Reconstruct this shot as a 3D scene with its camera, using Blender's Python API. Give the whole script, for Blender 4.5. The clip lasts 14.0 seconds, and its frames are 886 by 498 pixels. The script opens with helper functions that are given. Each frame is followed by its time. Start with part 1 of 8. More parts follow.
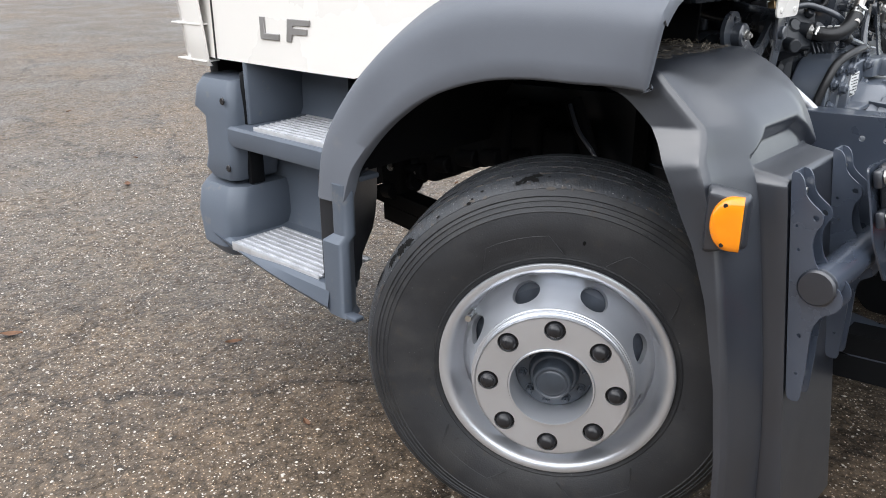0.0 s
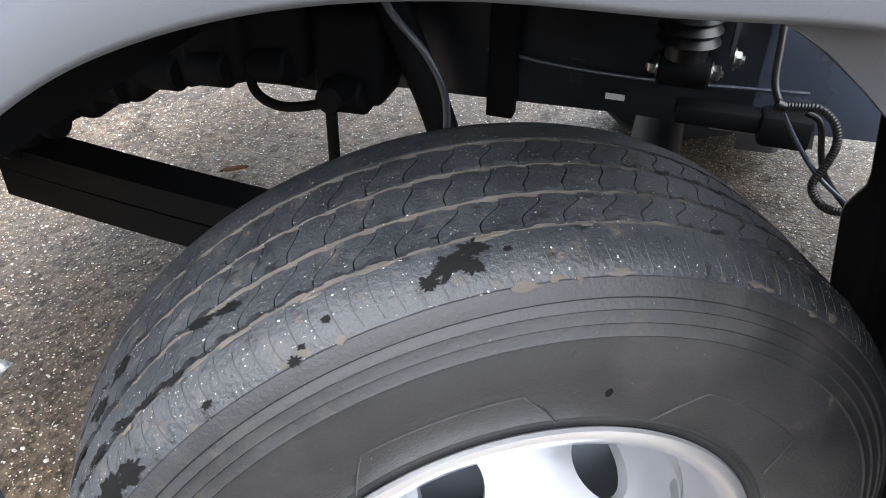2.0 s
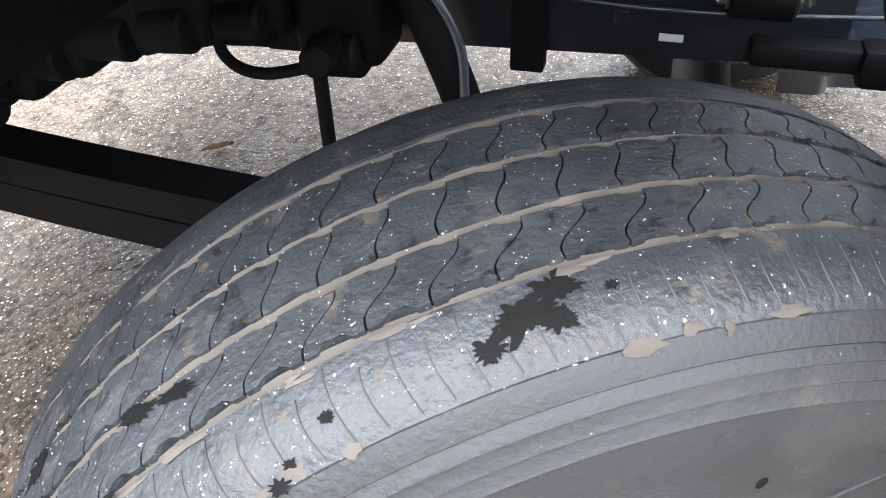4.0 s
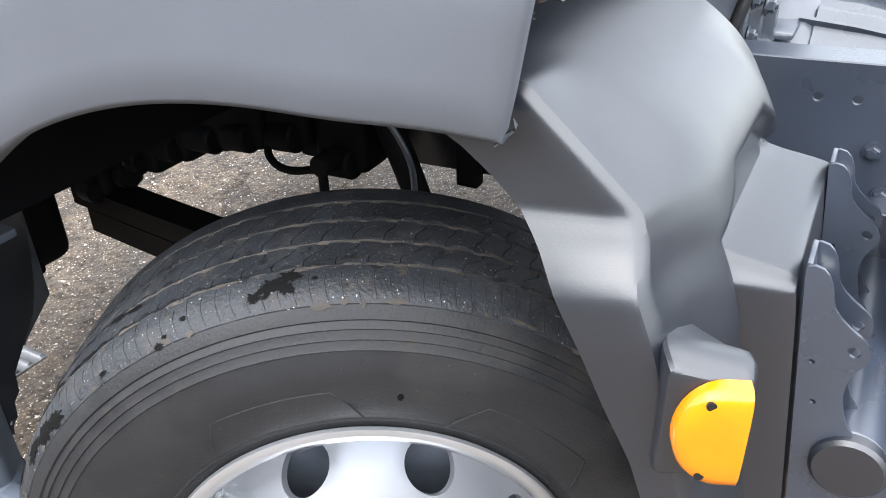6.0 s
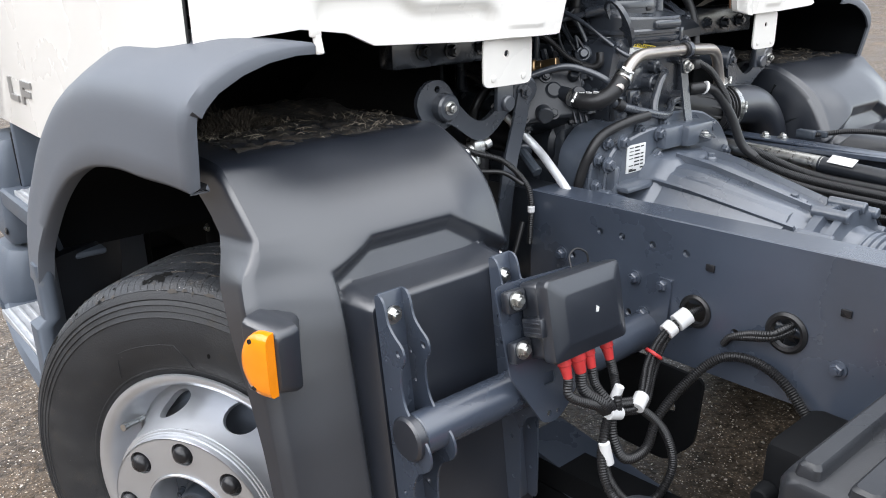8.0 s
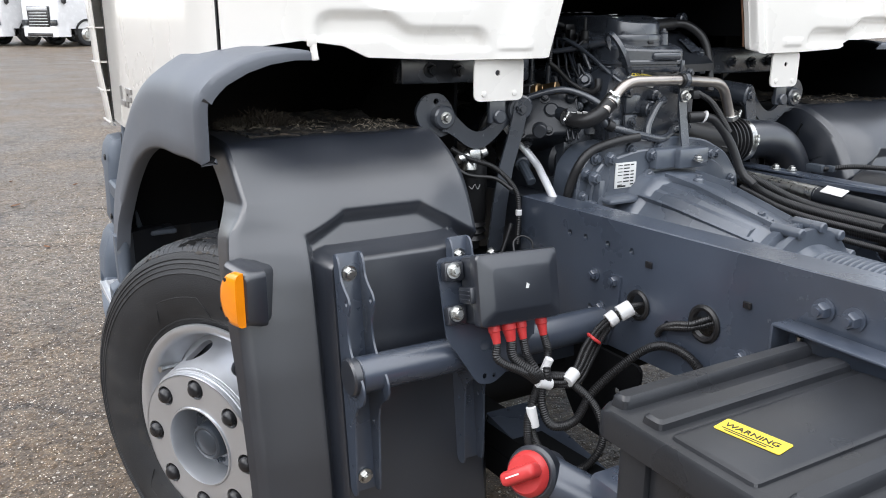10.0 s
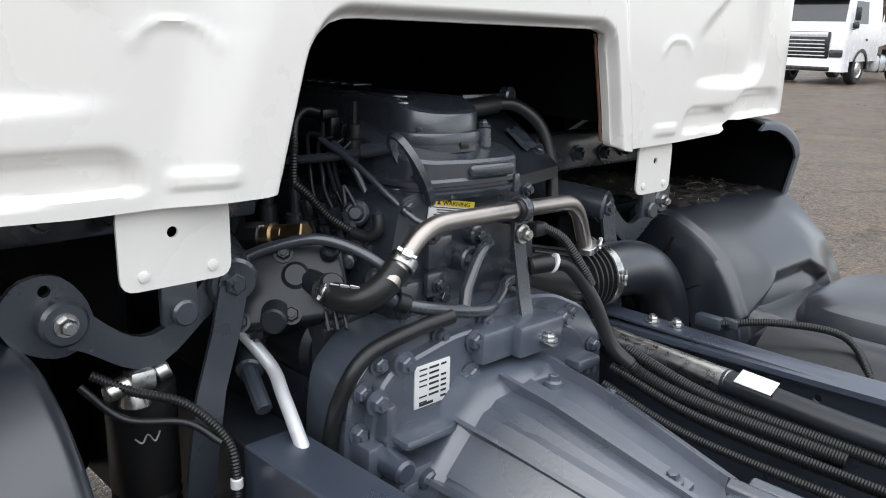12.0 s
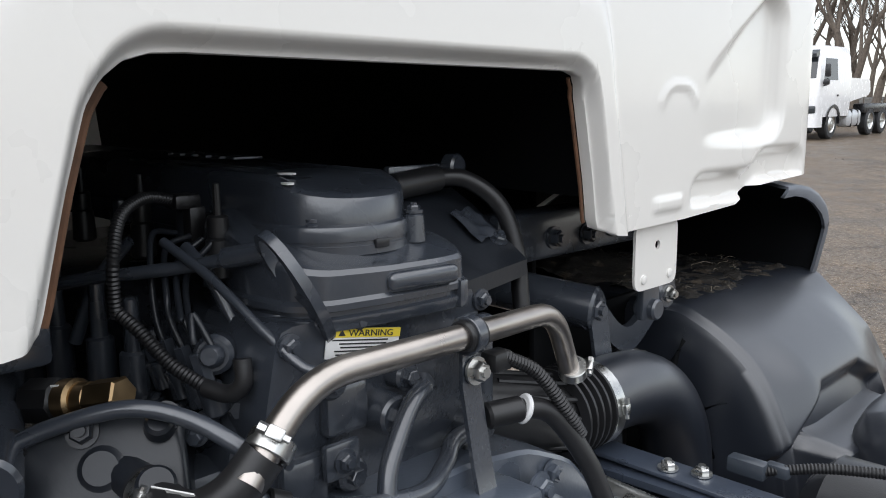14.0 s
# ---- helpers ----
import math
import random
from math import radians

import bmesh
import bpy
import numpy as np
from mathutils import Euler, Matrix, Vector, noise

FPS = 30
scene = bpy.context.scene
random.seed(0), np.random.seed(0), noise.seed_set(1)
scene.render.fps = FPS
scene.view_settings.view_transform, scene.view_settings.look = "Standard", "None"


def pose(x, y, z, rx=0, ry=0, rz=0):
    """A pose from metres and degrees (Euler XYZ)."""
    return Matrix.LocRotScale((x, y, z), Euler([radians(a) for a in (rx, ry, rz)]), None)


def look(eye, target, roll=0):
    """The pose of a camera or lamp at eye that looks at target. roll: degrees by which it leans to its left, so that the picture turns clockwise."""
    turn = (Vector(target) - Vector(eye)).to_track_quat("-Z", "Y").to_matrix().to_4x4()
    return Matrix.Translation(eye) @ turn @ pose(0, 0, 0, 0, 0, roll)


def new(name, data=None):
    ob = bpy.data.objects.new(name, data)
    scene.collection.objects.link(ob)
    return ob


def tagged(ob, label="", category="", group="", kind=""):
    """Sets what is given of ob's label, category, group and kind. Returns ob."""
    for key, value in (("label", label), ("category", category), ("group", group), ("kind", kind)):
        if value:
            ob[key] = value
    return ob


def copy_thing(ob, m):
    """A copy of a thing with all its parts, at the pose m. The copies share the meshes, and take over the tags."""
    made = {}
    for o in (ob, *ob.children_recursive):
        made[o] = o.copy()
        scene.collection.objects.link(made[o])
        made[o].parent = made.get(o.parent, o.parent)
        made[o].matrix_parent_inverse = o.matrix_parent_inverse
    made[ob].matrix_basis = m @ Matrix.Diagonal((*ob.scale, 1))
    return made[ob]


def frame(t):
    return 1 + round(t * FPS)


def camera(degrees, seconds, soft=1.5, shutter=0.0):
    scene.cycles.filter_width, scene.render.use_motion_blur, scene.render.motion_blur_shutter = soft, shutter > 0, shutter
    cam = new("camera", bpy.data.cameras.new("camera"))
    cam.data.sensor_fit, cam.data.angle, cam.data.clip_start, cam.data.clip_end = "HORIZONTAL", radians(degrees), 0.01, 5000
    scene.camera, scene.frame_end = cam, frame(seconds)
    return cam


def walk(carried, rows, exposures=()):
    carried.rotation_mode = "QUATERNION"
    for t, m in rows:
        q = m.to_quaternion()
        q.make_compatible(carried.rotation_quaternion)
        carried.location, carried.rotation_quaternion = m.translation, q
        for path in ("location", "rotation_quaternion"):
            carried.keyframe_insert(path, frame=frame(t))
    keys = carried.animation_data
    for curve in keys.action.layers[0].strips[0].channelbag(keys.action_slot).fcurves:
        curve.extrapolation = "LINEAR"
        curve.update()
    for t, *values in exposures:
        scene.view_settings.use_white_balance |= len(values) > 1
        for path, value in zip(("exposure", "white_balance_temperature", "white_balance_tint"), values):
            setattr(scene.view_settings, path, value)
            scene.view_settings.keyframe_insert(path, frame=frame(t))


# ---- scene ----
cam = camera(58.0, 14.0, 1.0)
PATH = [
    (0, (0.854, -2.471, 1.336), (-0.418, -1.095, 0.636), -0.2),
    (0.5, (0.551, -2.294, 1.341), (-0.314, -0.639, 0.624), 1.9),
    (1, (0.302, -2.024, 1.313), (-0.232, -0.242, 0.579), 2.6),
    (1.5, (0.109, -1.824, 1.289), (-0.337, -0.126, 0.331), 2.7),
    (2, (0.004, -1.608, 1.241), (-0.459, -0.048, 0.078), 1.1),
    (2.2, (-0.019, -1.502, 1.193), (-0.488, 0.046, 0.016), 0.9),
    (4.3, (-0.084, -1.412, 1.139), (-0.53, 0.052, -0.149), -2.7),
    (4.5, (-0.064, -1.473, 1.174), (-0.49, -0.043, -0.157), -2.2),
    (5, (0.055, -1.652, 1.247), (-0.331, -0.196, -0.069), -0.6),
    (5.5, (0.183, -1.713, 1.31), (-0.369, -0.186, 0.142), -0.6),
    (6, (0.366, -1.668, 1.333), (-0.464, -0.16, 0.315), -1.7),
    (6.5, (0.575, -1.673, 1.362), (-0.538, -0.264, 0.482), -2.5),
    (7, (0.832, -1.71, 1.374), (-0.444, -0.389, 0.583), -2.4),
    (7.5, (1.05, -1.676, 1.411), (-0.325, -0.42, 0.684), -2.0),
    (7.7, (1.14, -1.647, 1.413), (-0.264, -0.406, 0.714), -1.6),
    (9.8, (1.666, -1.528, 1.328), (-0.015, -0.578, 0.805), 0.2),
    (10, (1.658, -1.502, 1.351), (-0.018, -0.552, 0.812), 0.2),
    (10.5, (1.514, -1.326, 1.388), (-0.163, -0.374, 0.859), 0.3),
    (11, (1.333, -1.198, 1.401), (-0.347, -0.253, 0.866), -0.1),
    (11.5, (1.139, -1.074, 1.425), (-0.418, 0.064, 0.895), 1.0),
    (12, (0.959, -0.867, 1.461), (-0.448, 0.462, 0.958), 1.4),
    (12.5, (0.799, -0.654, 1.499), (-0.569, 0.73, 1.034), -0.1),
    (13, (0.71, -0.569, 1.503), (-0.668, 0.824, 1.104), -0.2),
    (13.5, (0.7, -0.532, 1.482), (-0.694, 0.857, 1.124), -0.4),
    (14, (0.718, -0.537, 1.441), (-0.69, 0.842, 1.1), -0.5),
]
walk(cam, [(t, look(eye, target, roll)) for t, eye, target, roll in PATH], [(0, 1.63), (0.8, 1.78), (1.3, 2.15), (2.0, 2.85), (4.3, 3.55), (4.6, 3.2), (5.0, 2.80), (5.5, 2.66), (6.0, 2.42), (6.5, 2.02), (7.5, 1.80), (9.8, 1.60), (11.0, 1.52), (12.0, 1.34), (14, 1.25)])

# ---- world and light ----
world = bpy.data.worlds.new("world")
scene.world = world
world.use_nodes = True
wn = world.node_tree
sky = wn.nodes.new("ShaderNodeTexSky")
sky.sky_type = 'NISHITA'
sky.sun_disc = False
sky.sun_elevation, sky.sun_rotation = radians(48), radians(200)
sky.air_density, sky.dust_density = 1.0, 1.0
grey = wn.nodes.new("ShaderNodeHueSaturation")
grey.inputs["Saturation"].default_value = 0.35
back = wn.nodes["Background"]
back.inputs["Strength"].default_value = 0.10
wn.links.new(sky.outputs[0], grey.inputs["Color"])
wn.links.new(grey.outputs[0], back.inputs["Color"])
sun = new("sun", bpy.data.lights.new("sun", 'SUN'))
sun.data.energy, sun.data.angle, sun.data.color = 1.6, radians(122), (0.97, 0.98, 1.0)
sun.matrix_world = look((1.6, -1.6, 8.0), (0, 0, 0))


# ---- materials ----
def material(name, color, rough=0.5, metal=0.0, spots=(), grain=0.0, scale=200.0, coat=0.0, vary=0.12, vscale=6.0, bump=0.15, spec=0.5, crough=0.06):
    """A surface with broad variation, fine grain relief and optional dirt layers (colour, scale, low, high, roughness)."""
    m = bpy.data.materials.new(name)
    m.use_nodes = True
    nt = m.node_tree
    b = nt.nodes["Principled BSDF"]
    b.inputs["Metallic"].default_value = metal
    b.inputs["Coat Weight"].default_value = coat
    b.inputs["Coat Roughness"].default_value = crough
    b.inputs["Specular IOR Level"].default_value = spec
    tc = nt.nodes.new("ShaderNodeTexCoord")
    n1 = nt.nodes.new("ShaderNodeTexNoise")
    n1.inputs["Scale"].default_value, n1.inputs["Detail"].default_value = vscale, 6
    nt.links.new(tc.outputs["Object"], n1.inputs["Vector"])
    ramp = nt.nodes.new("ShaderNodeMapRange")
    ramp.inputs["From Min"].default_value, ramp.inputs["From Max"].default_value = 0.3, 0.7
    ramp.inputs["To Min"].default_value, ramp.inputs["To Max"].default_value = 1 - vary, 1 + vary
    nt.links.new(n1.outputs["Fac"], ramp.inputs["Value"])
    mul = nt.nodes.new("ShaderNodeVectorMath")
    mul.operation = 'SCALE'
    mul.inputs[0].default_value = color
    nt.links.new(ramp.outputs[0], mul.inputs["Scale"])
    out = mul.outputs[0]
    rout = None
    rr = nt.nodes.new("ShaderNodeMapRange")
    rr.inputs["From Min"].default_value, rr.inputs["From Max"].default_value = 0.3, 0.7
    rr.inputs["To Min"].default_value, rr.inputs["To Max"].default_value = max(0.02, rough - 0.06), min(1, rough + 0.06)
    nt.links.new(n1.outputs["Fac"], rr.inputs["Value"])
    rout = rr.outputs[0]
    for c, sc, lo, hi, ro in spots:
        n = nt.nodes.new("ShaderNodeTexNoise")
        n.inputs["Scale"].default_value, n.inputs["Detail"].default_value = sc, 8
        n.inputs["Roughness"].default_value = 0.65
        nt.links.new(tc.outputs["Object"], n.inputs["Vector"])
        f = nt.nodes.new("ShaderNodeMapRange")
        f.inputs["From Min"].default_value, f.inputs["From Max"].default_value = lo, hi
        nt.links.new(n.outputs["Fac"], f.inputs["Value"])
        mx = nt.nodes.new("ShaderNodeMix")
        mx.data_type = 'RGBA'
        nt.links.new(f.outputs[0], mx.inputs["Factor"])
        nt.links.new(out, mx.inputs["A"])
        mx.inputs["B"].default_value = (*c, 1)
        out = mx.outputs["Result"]
        mr = nt.nodes.new("ShaderNodeMix")
        nt.links.new(f.outputs[0], mr.inputs["Factor"])
        nt.links.new(rout, mr.inputs["A"])
        mr.inputs["B"].default_value = ro
        rout = mr.outputs["Result"]
    nt.links.new(out, b.inputs["Base Color"])
    nt.links.new(rout, b.inputs["Roughness"])
    if grain:
        n2 = nt.nodes.new("ShaderNodeTexNoise")
        n2.inputs["Scale"].default_value, n2.inputs["Detail"].default_value = scale, 3
        nt.links.new(tc.outputs["Object"], n2.inputs["Vector"])
        bp = nt.nodes.new("ShaderNodeBump")
        bp.inputs["Strength"].default_value, bp.inputs["Distance"].default_value = bump, grain
        nt.links.new(n2.outputs["Fac"], bp.inputs["Height"])
        nt.links.new(bp.outputs[0], b.inputs["Normal"])
    return m


M_WHITE = material("cream_white_paint", (0.825, 0.80, 0.755), 0.28, coat=0.6, vary=0.02, vscale=3, grain=0.0004, scale=90, bump=0.05, spots=[((0.30, 0.28, 0.25), 110, 0.765, 0.785, 0.5)])
M_GREY = material("grey_grained_plastic", (0.118, 0.129, 0.150), 0.48, grain=0.0006, scale=900, vary=0.05, vscale=5, bump=0.3, spots=[((0.2, 0.19, 0.18), 5, 0.62, 0.9, 0.6)])
M_STEP = material("blue_grey_step_plastic", (0.098, 0.117, 0.146), 0.5, grain=0.0006, scale=900, vary=0.06, bump=0.3, spots=[((0.2, 0.19, 0.17), 14, 0.62, 0.85, 0.7)])
M_BLACKPL = material("black_mudguard_plastic", (0.0135, 0.0168, 0.0245), 0.38, grain=0.0005, scale=800, vary=0.15, bump=0.25, spec=1.0, coat=0.6, crough=0.32, spots=[((0.022, 0.024, 0.029), 3, 0.6, 1.0, 0.5), ((0.09, 0.085, 0.08), 60, 0.70, 0.8, 0.7)])
M_CHASSIS = material("dark_chassis_paint", (0.048, 0.060, 0.084), 0.30, grain=0.0008, scale=120, vary=0.16, bump=0.18, spec=1.0, coat=0.3, crough=0.25, spots=[((0.085, 0.082, 0.078), 18, 0.66, 0.9, 0.7)])
M_ENGINE = material("black_grey_engine_paint", (0.036, 0.042, 0.053), 0.27, grain=0.0012, scale=230, vary=0.22, bump=0.16, spec=1.0, coat=0.4, crough=0.15, spots=[((0.085, 0.085, 0.085), 25, 0.68, 0.9, 0.6)])
M_GEARBOX = material("grey_gearbox_paint", (0.072, 0.086, 0.110), 0.30, grain=0.0014, scale=180, vary=0.22, bump=0.2, spec=1.0, coat=0.4, crough=0.2, spots=[((0.12, 0.12, 0.12), 25, 0.66, 0.9, 0.6)])
# near-black for underbody parts, and for shade coloured onto inner faces
M_DARK = material("black_underbody_and_shade", (0.0055, 0.006, 0.007), 0.65, grain=0.001, scale=80, vary=0.2, spec=0.15)
M_RUBBER = material("black_rubber_hose", (0.014, 0.014, 0.015), 0.36, vary=0.2, grain=0.0004, scale=300)
M_TYRE = material("dusty_tyre_rubber", (0.0195, 0.0205, 0.023), 0.58, grain=0.0014, scale=260, vary=0.22, vscale=9, bump=0.5, spots=[((0.044, 0.043, 0.042), 7, 0.5, 0.80, 0.8), ((0.040, 0.038, 0.036), 160, 0.60, 0.72, 0.85), ((0.010, 0.010, 0.010), 60, 0.62, 0.74, 0.7), ((0.050, 0.043, 0.036), 26, 0.60, 0.78, 0.85), ((0.35, 0.34, 0.33), 300, 0.69, 0.72, 0.5)])
M_TREAD = material("dusty_tread_rubber", (0.027, 0.030, 0.035), 0.50, grain=0.0022, scale=230, vary=0.28, vscale=14, bump=0.6, spots=[((0.075, 0.070, 0.066), 30, 0.55, 0.8, 0.8), ((0.010, 0.010, 0.011), 75, 0.56, 0.66, 0.5), ((0.080, 0.064, 0.048), 40, 0.60, 0.72, 0.85), ((0.7, 0.7, 0.7), 280, 0.655, 0.675, 0.3)])
M_SAND = material("pale_sand", (0.36, 0.34, 0.31), 0.5, vary=0.4, vscale=60)
M_GROOVE = material("mud_dusted_groove", (0.070, 0.061, 0.053), 0.85, vary=0.3, vscale=25, grain=0.001, scale=250)
M_SILVER = material("silver_wheel_paint", (0.66, 0.68, 0.715), 0.34, metal=0.78, vary=0.05, grain=0.0003, scale=500, bump=0.1, coat=0.2, crough=0.15)
M_NUT = material("black_nut_cap", (0.016, 0.016, 0.018), 0.28, vary=0.1)
M_HUB = material("blue_grey_hub_paint", (0.042, 0.051, 0.064), 0.34, vary=0.2, grain=0.001, scale=150, coat=0.2, crough=0.2)
M_ZINC = material("bright_zinc_steel", (0.62, 0.62, 0.60), 0.3, metal=1.0, vary=0.15, vscale=60)
M_STEEL = material("brown_tinted_steel_pipe", (0.46, 0.42, 0.385), 0.33, metal=1.0, vary=0.12, vscale=20, grain=0.0003, scale=300)
M_ROD = material("bare_aluminium_rod", (0.74, 0.75, 0.77), 0.42, metal=0.35, vary=0.06, vscale=30)
M_ALU = material("worn_aluminium_tread_plate", (0.60, 0.61, 0.63), 0.34, metal=0.5, vary=0.12, vscale=30)
M_BRASS = material("brass_fitting", (0.33, 0.23, 0.125), 0.38, metal=1.0, vary=0.2, vscale=40)
M_ORANGE = material("orange_reflector_plastic", (0.90, 0.27, 0.005), 0.22, vary=0.06, vscale=30, coat=0.5)
M_RED = material("red_plastic", (0.55, 0.045, 0.045), 0.35, vary=0.08, vscale=40)
M_LABEL = material("white_label", (0.72, 0.72, 0.70), 0.5, vary=0.04)
M_YELLOW = material("yellow_label", (0.72, 0.55, 0.05), 0.45, vary=0.05)
M_CHALK = material("faint_chalk", (0.26, 0.26, 0.26), 0.9, vary=0.5, vscale=90)
M_INK = material("black_ink", (0.02, 0.02, 0.02), 0.6)
M_GLASS = material("dark_glass", (0.03, 0.035, 0.04), 0.06, vary=0.02)
M_BADGE = material("grey_badge", (0.30, 0.29, 0.28), 0.35, metal=0.3)
M_TAR = material("black_tar", (0.004, 0.004, 0.004), 0.8, spec=0.15, vary=0.2, vscale=60, grain=0.001, scale=200, bump=0.5)
M_DRUM = material("blue_grey_brake_drum", (0.105, 0.120, 0.145), 0.42, vary=0.25, vscale=20, grain=0.001, scale=150)
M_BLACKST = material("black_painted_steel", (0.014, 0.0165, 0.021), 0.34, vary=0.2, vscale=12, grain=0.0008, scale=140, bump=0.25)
M_BOX = material("black_box_plastic", (0.020, 0.0215, 0.025), 0.30, grain=0.0006, scale=500, vary=0.2, bump=0.3, spots=[((0.07, 0.065, 0.06), 8, 0.62, 0.9, 0.7)])
M_RUST = material("rusty_brown_sealer", (0.13, 0.062, 0.032), 0.7, vary=0.4, vscale=30)
M_TIE = material("white_tape", (0.70, 0.70, 0.70), 0.55, vary=0.06)


def asphalt():
    m = bpy.data.materials.new("damp_exposed_aggregate_asphalt")
    m.use_nodes = True
    nt = m.node_tree
    b = nt.nodes["Principled BSDF"]
    b.inputs["Specular IOR Level"].default_value = 0.3
    tc = nt.nodes.new("ShaderNodeTexCoord")

    def tex(kind, scale, detail=4):
        n = nt.nodes.new(kind)
        n.inputs["Scale"].default_value = scale
        if "Voronoi" in kind:
            n.voronoi_dimensions = '2D'
        if "Detail" in n.inputs:
            n.inputs["Detail"].default_value = detail
        nt.links.new(tc.outputs["Object"], n.inputs["Vector"])
        return n

    def ramp(src, stops):
        r = nt.nodes.new("ShaderNodeValToRGB")
        while len(r.color_ramp.elements) < len(stops):
            r.color_ramp.elements.new(0.5)
        for e, (p, c) in zip(r.color_ramp.elements, stops):
            e.position, e.color = p, (*c, 1) if len(c) == 3 else c
        nt.links.new(src, r.inputs[0])
        return r.outputs[0]

    def mix(f, a, c, mode='MIX'):
        x = nt.nodes.new("ShaderNodeMix")
        x.data_type, x.blend_type = 'RGBA', mode
        if isinstance(f, float):
            x.inputs["Factor"].default_value = f
        else:
            nt.links.new(f, x.inputs["Factor"])
        nt.links.new(a, x.inputs["A"])
        nt.links.new(c, x.inputs["B"])
        return x.outputs["Result"]

    v1 = tex("ShaderNodeTexVoronoi", 62)
    sep = nt.nodes.new("ShaderNodeSeparateColor")
    nt.links.new(v1.outputs["Color"], sep.inputs[0])
    stones = ramp(sep.outputs[0], [(0.0, (0.102, 0.088, 0.074)), (0.45, (0.195, 0.167, 0.135)), (0.75, (0.30, 0.255, 0.204)), (1.0, (0.44, 0.38, 0.315))])
    edge = ramp(v1.outputs["Distance"], [(0.28, (1, 1, 1)), (0.52, (0.18, 0.175, 0.17))])
    col = mix(1.0, stones, edge, 'MULTIPLY')
    n1 = tex("ShaderNodeTexNoise", 1.3, 6)
    col = mix(1.0, col, ramp(n1.outputs["Fac"], [(0.3, (0.80, 0.78, 0.76)), (0.7, (1.35, 1.30, 1.24))]), 'MULTIPLY')
    n2 = tex("ShaderNodeTexNoise", 0.22, 5)
    col = mix(1.0, col, ramp(n2.outputs["Fac"], [(0.38, (0.95, 0.97, 1.0)), (0.62, (1.06, 1.0, 0.93))]), 'MULTIPLY')
    n5 = tex("ShaderNodeTexNoise", 12, 8)
    n5.inputs["Roughness"].default_value = 0.75
    col = mix(1.0, col, ramp(n5.outputs["Fac"], [(0.36, (0.55, 0.53, 0.51)), (0.50, (1.0, 1.0, 1.0)), (0.64, (1.45, 1.42, 1.38))]), 'MULTIPLY')
    # pale stones worn free of the binder, in three sizes
    pale = nt.nodes.new("ShaderNodeRGB")
    pale.outputs[0].default_value = (0.88, 0.84, 0.78, 1)
    tan = nt.nodes.new("ShaderNodeRGB")
    tan.outputs[0].default_value = (0.50, 0.44, 0.37, 1)
    for scale, keep, r0, r1, tone in ((60, 0.72, 0.30, 0.40, tan), (44, 0.72, 0.29, 0.37, pale), (29, 0.62, 0.25, 0.31, pale), (20, 0.84, 0.21, 0.27, pale)):
        v4 = tex("ShaderNodeTexVoronoi", scale)
        sep2 = nt.nodes.new("ShaderNodeSeparateColor")
        nt.links.new(v4.outputs["Color"], sep2.inputs[0])
        col = mix(mix(1.0, ramp(sep2.outputs[0], [(keep, (0, 0, 0)), (keep + 0.03, (1, 1, 1))]), ramp(v4.outputs["Distance"], [(r0, (1, 1, 1)), (r1, (0, 0, 0))]), 'MULTIPLY'), col, tone.outputs[0])
    # fine cracks
    wob = tex("ShaderNodeTexNoise", 6, 4)
    add = nt.nodes.new("ShaderNodeVectorMath")
    add.operation = 'MULTIPLY_ADD'
    nt.links.new(wob.outputs["Color"], add.inputs[0])
    add.inputs[1].default_value = (0.32, 0.32, 0.32)
    nt.links.new(tc.outputs["Object"], add.inputs[2])
    v3 = nt.nodes.new("ShaderNodeTexVoronoi")
    v3.feature = 'DISTANCE_TO_EDGE'
    v3.inputs["Scale"].default_value = 0.85
    nt.links.new(add.outputs[0], v3.inputs["Vector"])
    crack = ramp(v3.outputs["Distance"], [(0.0, (0.35, 0.33, 0.31)), (0.007, (0.55, 0.53, 0.52)), (0.022, (1, 1, 1))])
    n4 = tex("ShaderNodeTexNoise", 0.5, 3)
    col = mix(ramp(n4.outputs["Fac"], [(0.36, (0, 0, 0)), (0.52, (1, 1, 1))]), col, mix(1.0, col, crack, 'MULTIPLY'))
    warm = nt.nodes.new("ShaderNodeRGB")
    warm.outputs[0].default_value = (1.24, 1.17, 1.08, 1)
    col = mix(1.0, col, warm.outputs[0], 'MULTIPLY')
    nt.links.new(col, b.inputs["Base Color"])
    wet = ramp(n1.outputs["Fac"], [(0.35, (0.58, 0.58, 0.58)), (0.62, (0.85, 0.85, 0.85))])
    wet = mix(1.0, wet, ramp(sep.outputs[1], [(0.5, (1, 1, 1)), (0.9, (0.55, 0.55, 0.55))]), 'MULTIPLY')
    nt.links.new(wet, b.inputs["Roughness"])
    bp = nt.nodes.new("ShaderNodeBump")
    bp.inputs["Strength"].default_value, bp.inputs["Distance"].default_value = 0.6, 0.003
    nt.links.new(v1.outputs["Distance"], bp.inputs["Height"])
    bp.invert = True
    nt.links.new(bp.outputs[0], b.inputs["Normal"])
    return m


M_ASPHALT = asphalt()


